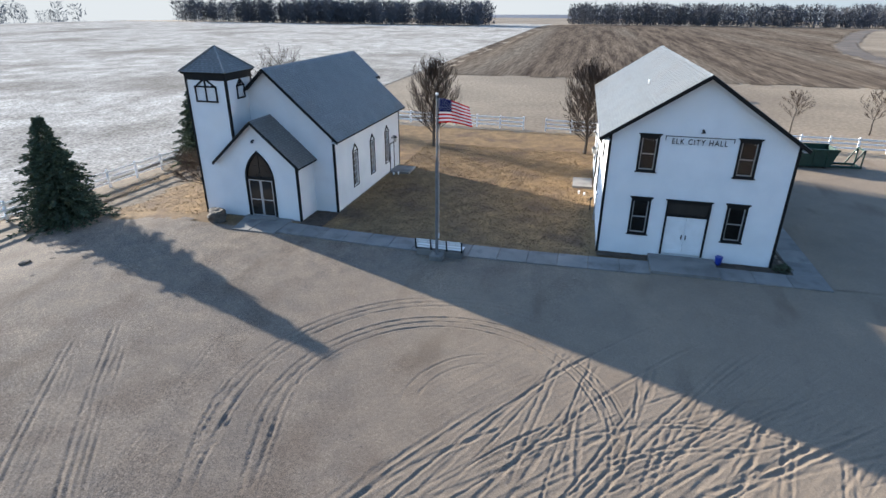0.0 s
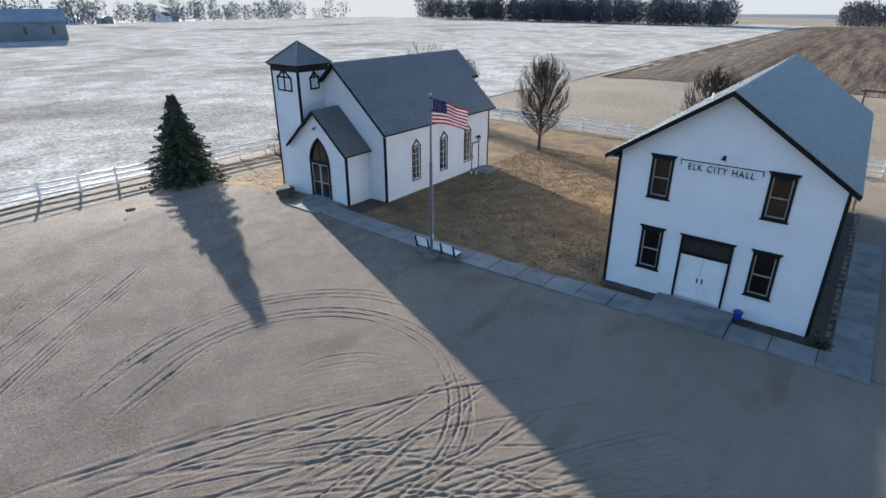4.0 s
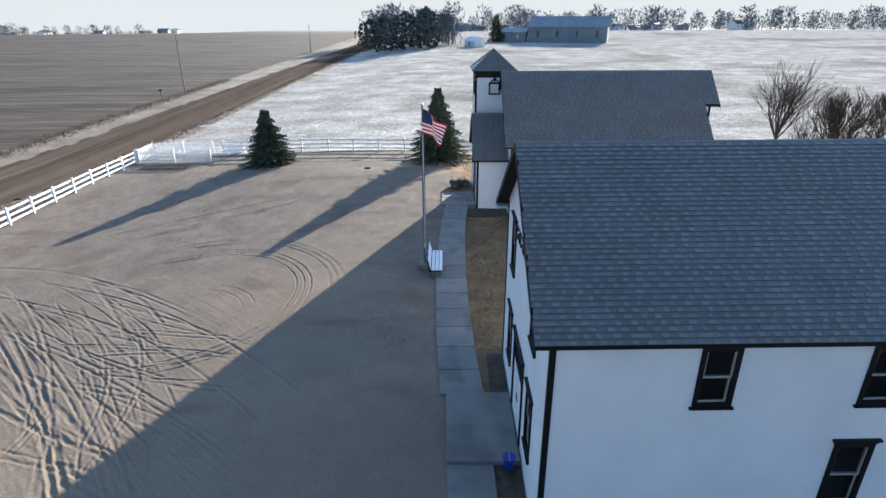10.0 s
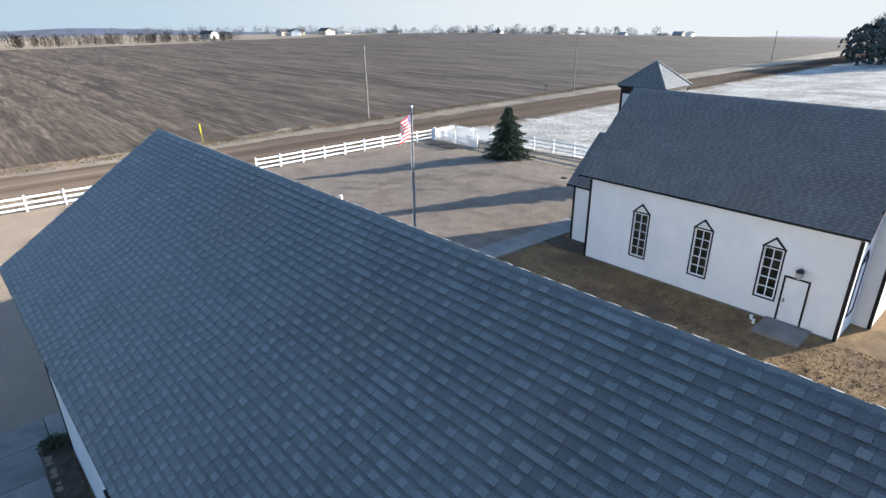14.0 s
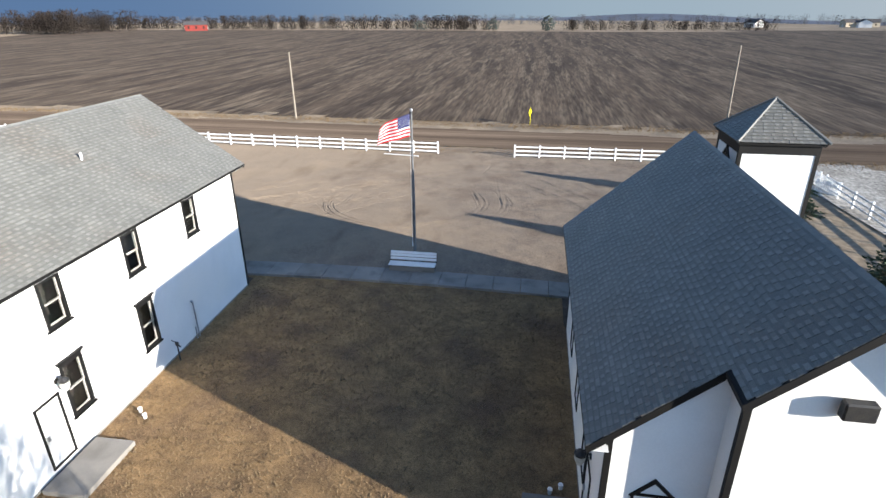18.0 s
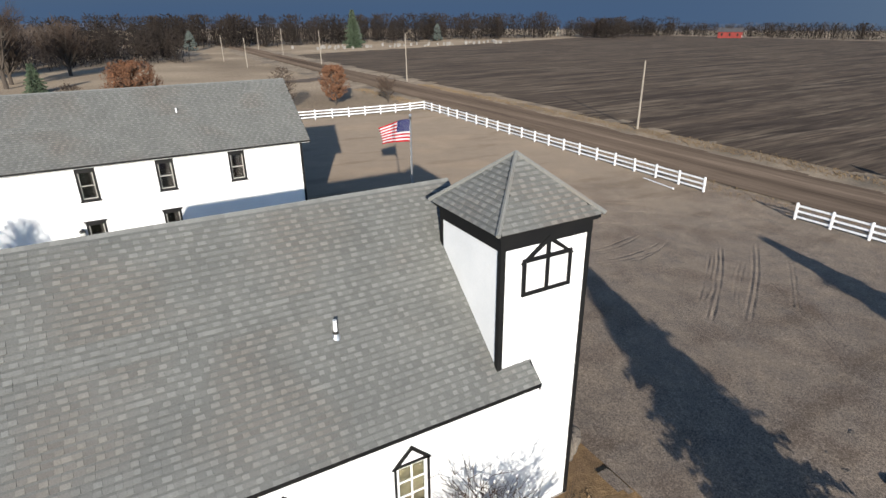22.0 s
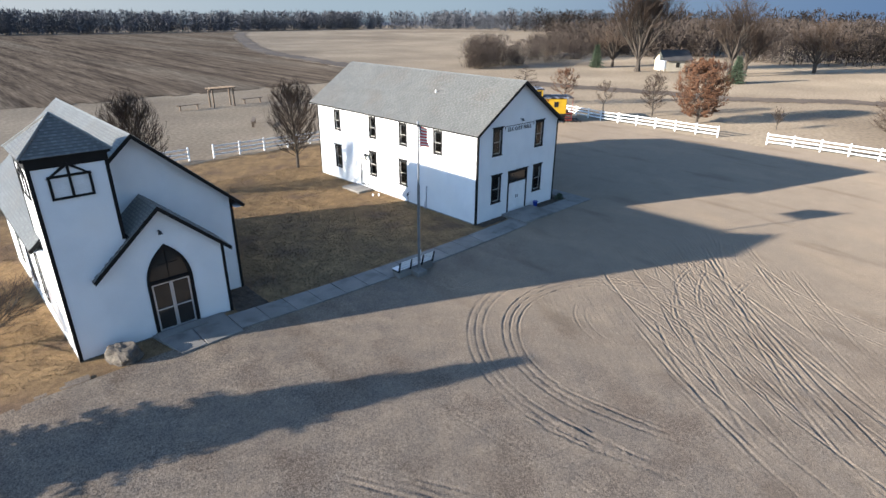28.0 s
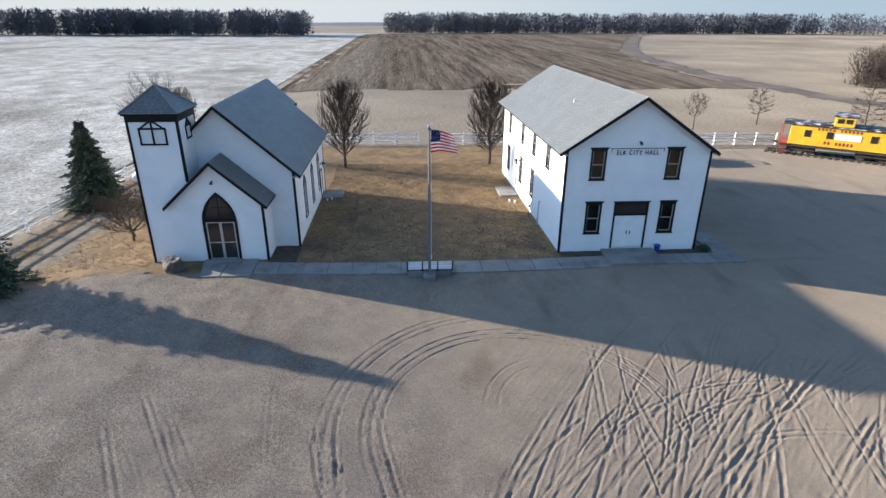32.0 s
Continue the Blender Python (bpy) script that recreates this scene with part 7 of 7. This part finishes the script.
part("sill_beam", boxes((-4.95, 4.6, -1.3, 1.3, 0.92, 1.15)), GRIME, car, "sooty underframe")
for s in (-1, 1):
    e0, e1 = (-4.95, -4.2) if s < 0 else (3.75, 4.55)
    xe = e0 if s < 0 else e1
    part("end_platform", boxes((e0, e1, -1.4, 1.4, 1.1, 1.2)), RUST, car)
    for y in (-1.3, 1.3):
        part("ladder_post", tubes(((xe, y, 0.3), (xe, y, 3.05), 0.035, 0.035)), RUST, car, "rust-red end post")
        part("steps", boxes((e0, e1, min(y, y * 0.72), max(y, y * 0.72), 0.3, 0.36), (e0, e1, min(y, y * 0.72), max(y, y * 0.72), 0.66, 0.72)), RUST, car)
    part("end_rail", tubes(((xe, -1.3, 2.0), (xe, 1.3, 2.0), 0.03, 0.03), ((xe, -1.3, 1.6), (xe, 1.3, 1.6), 0.03, 0.03)), RUST, car)
    part("coupler", bevel(boxes((min(xe, xe + s * 0.5), max(xe, xe + s * 0.5), -0.15, 0.15, 0.85, 1.1)), 0.03), GRIME, car)
    truck = part("truck_frame", bevel(boxes(((s * 2.85 - 0.2) - 1.2, (s * 2.85 - 0.2) + 1.2, -1.05, -0.9, 0.55, 0.85), ((s * 2.85 - 0.2) - 1.2, (s * 2.85 - 0.2) + 1.2, 0.9, 1.05, 0.55, 0.85), ((s * 2.85 - 0.2) - 0.2, (s * 2.85 - 0.2) + 0.2, -1.05, 1.05, 0.6, 0.92)), 0.03), GRIME, car)
    for dx in (-0.85, 0.85):
        for y in (-0.78, 0.78):
            part("wheel", tubes((((s * 2.85 - 0.2) + dx, y - 0.06, 0.62), ((s * 2.85 - 0.2) + dx, y + 0.06, 0.62), 0.42, 0.42), n=20), GRIME, truck)
track = thing("railway_track", 40.1, 24.15, land_at(40, 24), "short rusty display track on dark wooden ties", "railway track", -38.5)
for y in (-0.78, 0.78):
    part("rail", boxes((-6.0, 6.0, y - 0.035, y + 0.035, 0.1, 0.2)), GRIME, track)
me = None
for i in range(21):
    if me is None:
        ob = part("tie", bevel(boxes((-0.11, 0.11, -1.3, 1.3, -0.05, 0.1)), 0.01), TIE, track)
        me = ob.data
    else:
        ob = new("tie", me)
        ob.parent = track
    ob.matrix_basis = pose(-5.9 + i * 0.59, 0, 0, 0, 0, (i * 37) % 5 - 2)

# ---- dumpster, tank, benches under the frame ----
GREEN = material("green_dumpster_paint", (0.012, 0.042, 0.028), (0.009, 0.03, 0.021), 2, 0.55, 0.15, 20, grain=0.15)
dump = thing("dumpster", 23.1, 24.4, land_at(23.1, 24.4), "open-topped dark green steel roll-off container on skids", "dumpster", 3)
bm = boxes((-1.9, 1.7, -1.05, 1.05, 0.25, 0.32))
for s in (-1, 1):
    ya, yb = sorted((s * 1.05, s * 0.99))
    prism(bm, [(-1.9, 0.32), (1.55, 0.32), (1.95, 1.5), (-1.9, 1.5)], "y", ya, yb)
box(bm, -1.9, -1.84, -0.99, 0.99, 0.32, 1.5)
prism(bm, [(1.49, 0.32), (1.55, 0.32), (1.95, 1.5), (1.89, 1.5)], "y", -0.99, 0.99)
part("body", bm, GREEN, dump)
for s in (-1, 1):
    ya, yb = sorted((s * 1.0, s * 1.12))
    part("top_rail", bevel(boxes((-1.95, 1.97, ya, yb, 1.46, 1.56)), 0.01), GREEN, dump)
    for x in (-1.5, -0.6, 0.3, 1.2):
        part("side_rib", boxes((x - 0.05, x + 0.05, *sorted((s * 1.05, s * 1.12)), 0.3, 1.46)), GREEN, dump)
    part("skid", boxes((-1.95, 3.9, *sorted((s * 0.5, s * 0.62)), 0.1, 0.25)), GREEN, dump)
    part("hoist_post", tubes(((3.15, s * 0.56, 0.2), (3.8, s * 0.56, 1.5), 0.06, 0.06), ((3.85, s * 0.56, 0.2), (3.85, s * 0.56, 1.5), 0.06, 0.06), n=6), GREEN, dump)
for x in (-1.6, 1.3):
    part("roller", tubes(((x, -0.75, 0.1), (x, 0.75, 0.1), 0.1, 0.1), n=12), GRIME, dump)
part("cross_bar", boxes((3.78, 3.9, -0.62, 0.62, 0.1, 0.22), (3.79, 3.89, -0.5, 0.5, 1.42, 1.5)), GREEN, dump)
tank = thing("propane_tank", -22.3, 20.5, land_at(-22.3, 20.5), "white propane tank lying on concrete feet", "propane tank", 68)
bm = bmesh.new()
prof = [(-1.55, 0.0), (-1.5, 0.22), (-1.38, 0.38), (-1.15, 0.45), (1.15, 0.45), (1.38, 0.38), (1.5, 0.22), (1.55, 0.0)]
rings = [[bm.verts.new((x, r * math.cos(a), 0.75 + r * math.sin(a))) for a in np.linspace(0, 2 * math.pi, 20, endpoint=False)] for x, r in prof[1:-1]]
for p, q in zip(rings, rings[1:]):
    for i in range(20):
        bm.faces.new((p[i], p[(i + 1) % 20], q[(i + 1) % 20], q[i]))
bm.faces.new(rings[0]), bm.faces.new(rings[-1][::-1])
ob = part("shell", bm, PAINT, tank)
for p in ob.data.polygons:
    p.use_smooth = len(p.vertices) == 4
part("valve_dome", tubes(((0, 0, 1.2), (0, 0, 1.42), 0.2, 0.17), n=14), PAINT, tank)
for x in (-1.0, 1.0):
    part("foot", boxes((x - 0.12, x + 0.12, -0.4, 0.4, -0.1, 0.32)), CONCRETE, tank)

WOOD = material("weathered_timber", (0.17, 0.125, 0.09), (0.11, 0.082, 0.06), 2, 0.9, 0.3, 15, grain=0.25)
arb = thing("timber_arbor", 15.8, 60.8, land_at(15, 60), "weathered timber arbor frame in the mown grass", "arbor", 2)
for x in (-1.5, 1.5):
    for y in (-0.6, 0.6):
        part("post", boxes((x - 0.09, x + 0.09, y - 0.09, y + 0.09, -0.2, 2.4)), WOOD, arb)
part("beam", boxes((-1.9, 1.9, -0.65, -0.5, 2.4, 2.55), (-1.9, 1.9, 0.5, 0.65, 2.4, 2.55)), WOOD, arb)
for i in range(9):
    part("roof_slat", boxes((-1.8 + i * 0.44, -1.75 + i * 0.44, -0.95, 0.95, 2.55, 2.65)), WOOD, arb)
for bx, by, rz in ((11.0, 60.6, 3), (20.5, 61.2, -2), (12.6, 44.6, 60)):
    pb = thing("plank_bench", bx, by, land_at(bx, by), "weathered backless plank bench in the grass", "bench", rz, "plank benches")
    part("plank", boxes((-1.6, 1.6, -0.2, 0.2, 0.62, 0.7)), WOOD, pb)
    for x in (-1.2, 1.2):
        part("leg", boxes((x - 0.07, x + 0.07, -0.15, 0.15, -0.1, 0.62)), WOOD, pb)

# ---- along the road ----
POLEWOOD = material("weathered_pole", (0.30, 0.26, 0.21), (0.22, 0.19, 0.155), 3, 0.9, 0.3, 20, grain=0.2, stretch=(4, 4, 0.4))
for px, py, hh in ((24.2, -42.4, 7.9), (-27.3, -43.3, 9.2), (-73.0, -43.3, 8.6), (-164, -41.8, 8.0), (-250, -38, 8.8), (86.4, -42.0, 9.6), (142.5, -42.0, 9.2), (196, -45, 9.0), (145, -21.6, 7.6), (172, -20, 8.0), (240, -46, 9)):
    up = thing("utility_pole", px, py, land_at(px, py), "weathered bare wooden utility pole by the road", "utility pole", (px * 13) % 360, "utility poles")
    part("shaft", tubes(((0, 0, -0.5), (0.08, 0, hh), 0.13, 0.085), n=10), POLEWOOD, up)
    part("insulator", tubes(((0.08, 0.0, hh), (0.08, 0, hh + 0.16), 0.03, 0.045)), GRIME, up)
    part("bracket", boxes((0.02, 0.2, -0.05, 0.05, hh - 0.9, hh - 0.55)), GRIME, up)
SIGNY = material("yellow_sign", (0.62, 0.55, 0.02), (0.56, 0.5, 0.02), 3, 0.4, 0.02, 30, grain=0.05)
sg = thing("road_sign", -5.1, -43.0, land_at(-5, -43), "bright yellow diamond road sign on a post", "road sign", 66)
part("post", boxes((-0.03, 0.03, -0.03, 0.03, -0.2, 2.0)), SIGNY, sg)
bm = bmesh.new()
prism(bm, [(0, 0.9), (0.42, 1.5), (0, 2.1), (-0.42, 1.5)], "y", -0.045, -0.03)
part("plate", bm, SIGNY, sg)
mb = thing("mailbox", -66.0, -44.0, land_at(-66, -44), "dark mailbox on a leaning post", "mailbox")
part("post", boxes((-0.05, 0.05, -0.05, 0.05, -0.2, 1.0)), TIE, mb)
bm = bmesh.new()
prism(bm, [(-0.12, 1.0), (0.12, 1.0), (0.12, 1.18), (0.06, 1.27), (-0.06, 1.27), (-0.12, 1.18)], "y", -0.28, 0.28)
part("box", bm, GRIME, mb)


# ---- far buildings ----
def house(name, x, y, w, d, h, rise, rz, wall, roof_mat, label, wins=3, group="far houses", z=None):
    hs = thing(name, x, y, (land_at(x, y) if z is None else z) - 0.1, label, "house", rz, group)
    part("wall", boxes((-w / 2, w / 2, -d / 2, d / 2, 0, h)), wall, hs)
    bm = bmesh.new()
    prism(bm, [(-d / 2, h), (d / 2, h), (0, h + rise * 0.97)], "x", -w / 2, w / 2)
    part("gable", bm, wall, hs)
    for s in (-1, 1):
        bm = bmesh.new()
        prism(bm, [(s * (d / 2 + 0.4), h - 0.4 * rise / (d / 2)), (0, h + rise), (0, h + rise + 0.15), (s * (d / 2 + 0.4), h - 0.4 * rise / (d / 2) + 0.15)], "x", -w / 2 - 0.4, w / 2 + 0.4)
        part("roof", bm, roof_mat, hs)
    for i in range(wins):
        for s in (-1, 1):
            u = -w / 2 + w * (i + 0.5) / wins
            part("window", boxes((u - 0.45, u + 0.45, *sorted((s * d / 2, s * (d / 2 + 0.04))), h * 0.35, h * 0.75)), BRONZE, hs)
    for s in (-1, 1):
        part("door", boxes((*sorted((s * w / 2, s * (w / 2 + 0.05))), -0.5, 0.5, 0.05, 2.05)), LOUVRE, hs)
    return hs


TAN = material("tan_stucco", (0.50, 0.43, 0.33), (0.43, 0.37, 0.28), 0.8, 0.9, 0.1, 10, grain=0.1)
REDBARN = material("red_barn_paint", (0.2, 0.03, 0.024), (0.15, 0.024, 0.02), 0.6, 0.8, 0.1, 8, grain=0.15)
GREYBARN = material("grey_barn_metal", (0.22, 0.24, 0.25), (0.17, 0.19, 0.20), 0.4, 0.6, 0.1, 5, grain=0.1)
DARKROOF = material("dark_roofing", (0.07, 0.065, 0.065), (0.05, 0.048, 0.05), 0.8, 0.9, 0.1, 10, grain=0.15)
shed = house("farm_shed", 120.0, 45.0, 6.5, 5.0, 2.7, 1.9, -35, TAN, DARKROOF, "tan farm shed with a dark gable roof", 1)
part("red_gable", boxes((3.26, 3.3, -1.6, 1.6, 2.75, 3.6)), RUST, shed, "rust-red gable boards")
barn = house("barn", -205.0, 48.5, 29.0, 14.0, 5.6, 3.4, 72, GREYBARN, GREYBARN, "large grey metal barn across the frosted field", 4)
house("barn_annex", -208.0, 27.5, 11.0, 9.0, 3.6, 1.4, 72, GREYBARN, GREYBARN, "low grey lean-to beside the barn", 2)
house("farm_hut", -178.0, 11.0, 6.5, 4.0, 2.0, 1.1, 30, PAINT, PAINT, "small white hut by the barn", 1)
house("red_barn", 188.0, -292.0, 12.0, 7.0, 3.4, 1.6, 30, REDBARN, DARKROOF, "red barn with a dark roof far over the field", 3)
house("farm_house", 292.0, -252.0, 8.0, 6.0, 3.6, 2.2, 20, TAN, DARKROOF, "pale farmhouse among distant trees", 3)
rng = random.Random(21)
for i in range(26):
    x, y = rng.uniform(-650, -440), rng.uniform(-80, 330)
    house("village_house", x, y, rng.uniform(9, 15), rng.uniform(7, 9), rng.uniform(2.8, 5), rng.uniform(1.8, 3), rng.uniform(0, 180), rng.choice((PAINT, TAN, GREYBARN)), rng.choice((DARKROOF, GREYBARN)), "village house in the hazy distance", 2)
for i in range(16):
    x, y = -430 - 22 * i * rng.uniform(0.8, 1.2), -700 + 26 * i + rng.uniform(-30, 30)
    house("village_house", x, y, rng.uniform(9, 16), 8, rng.uniform(2.8, 4.5), 2.2, rng.uniform(0, 180), rng.choice((PAINT, PAINT, TAN)), rng.choice((DARKROOF, GREYBARN)), "pale house beyond the ploughed field", 2)
for i in range(8):
    house("village_house", rng.uniform(-280, -120), rng.uniform(-475, -445), 11, 8, 3.5, 2.2, rng.uniform(0, 180), rng.choice((PAINT, TAN)), DARKROOF, "pale house beyond the ploughed field", 2)
# cemetery stones
rng = random.Random(31)
bm = bevel(boxes((-0.35, 0.35, -0.12, 0.12, -0.1, 0.9)), 0.05)
stone_me = bpy.data.meshes.new("gravestone")
bm.to_mesh(stone_me), bm.free()
stone_me.materials.append(CONCRETE)
for i in range(70):
    x, y = rng.uniform(218, 240), rng.uniform(-170, -58)
    ob = new("gravestone", stone_me)
    s = rng.uniform(0.8, 1.7)
    ob.matrix_basis = pose(x, y, land_at(x, y), 0, 0, 90 + rng.uniform(-8, 8)) @ Matrix.Diagonal((s, s, s * rng.uniform(0.7, 1.2), 1))
    tagged(ob, "pale granite gravestone in the hillside cemetery", "gravestone", "cemetery stones")
# snow-capped rubble mound by the farm
rock("rubble_mound", 130.5, 82.5, 3.6, 2.6, 1.3, 8, "pale heap of broken concrete by the farm", "rubble heap")
wt = thing("water_tank", 113.0, 44.0, land_at(113, 44), "white water tank on legs by the farm", "tank")
part("drum", tubes(((0, 0, 0.8), (0, 0, 2.6), 0.8, 0.8), n=16), PAINT, wt)
for i in range(4):
    part("leg", boxes((0.5 * (-1) ** i - 0.05, 0.5 * (-1) ** i + 0.05, 0.5 * (1 if i < 2 else -1) - 0.05, 0.5 * (1 if i < 2 else -1) + 0.05, -0.1, 0.8)), GRIME, wt)
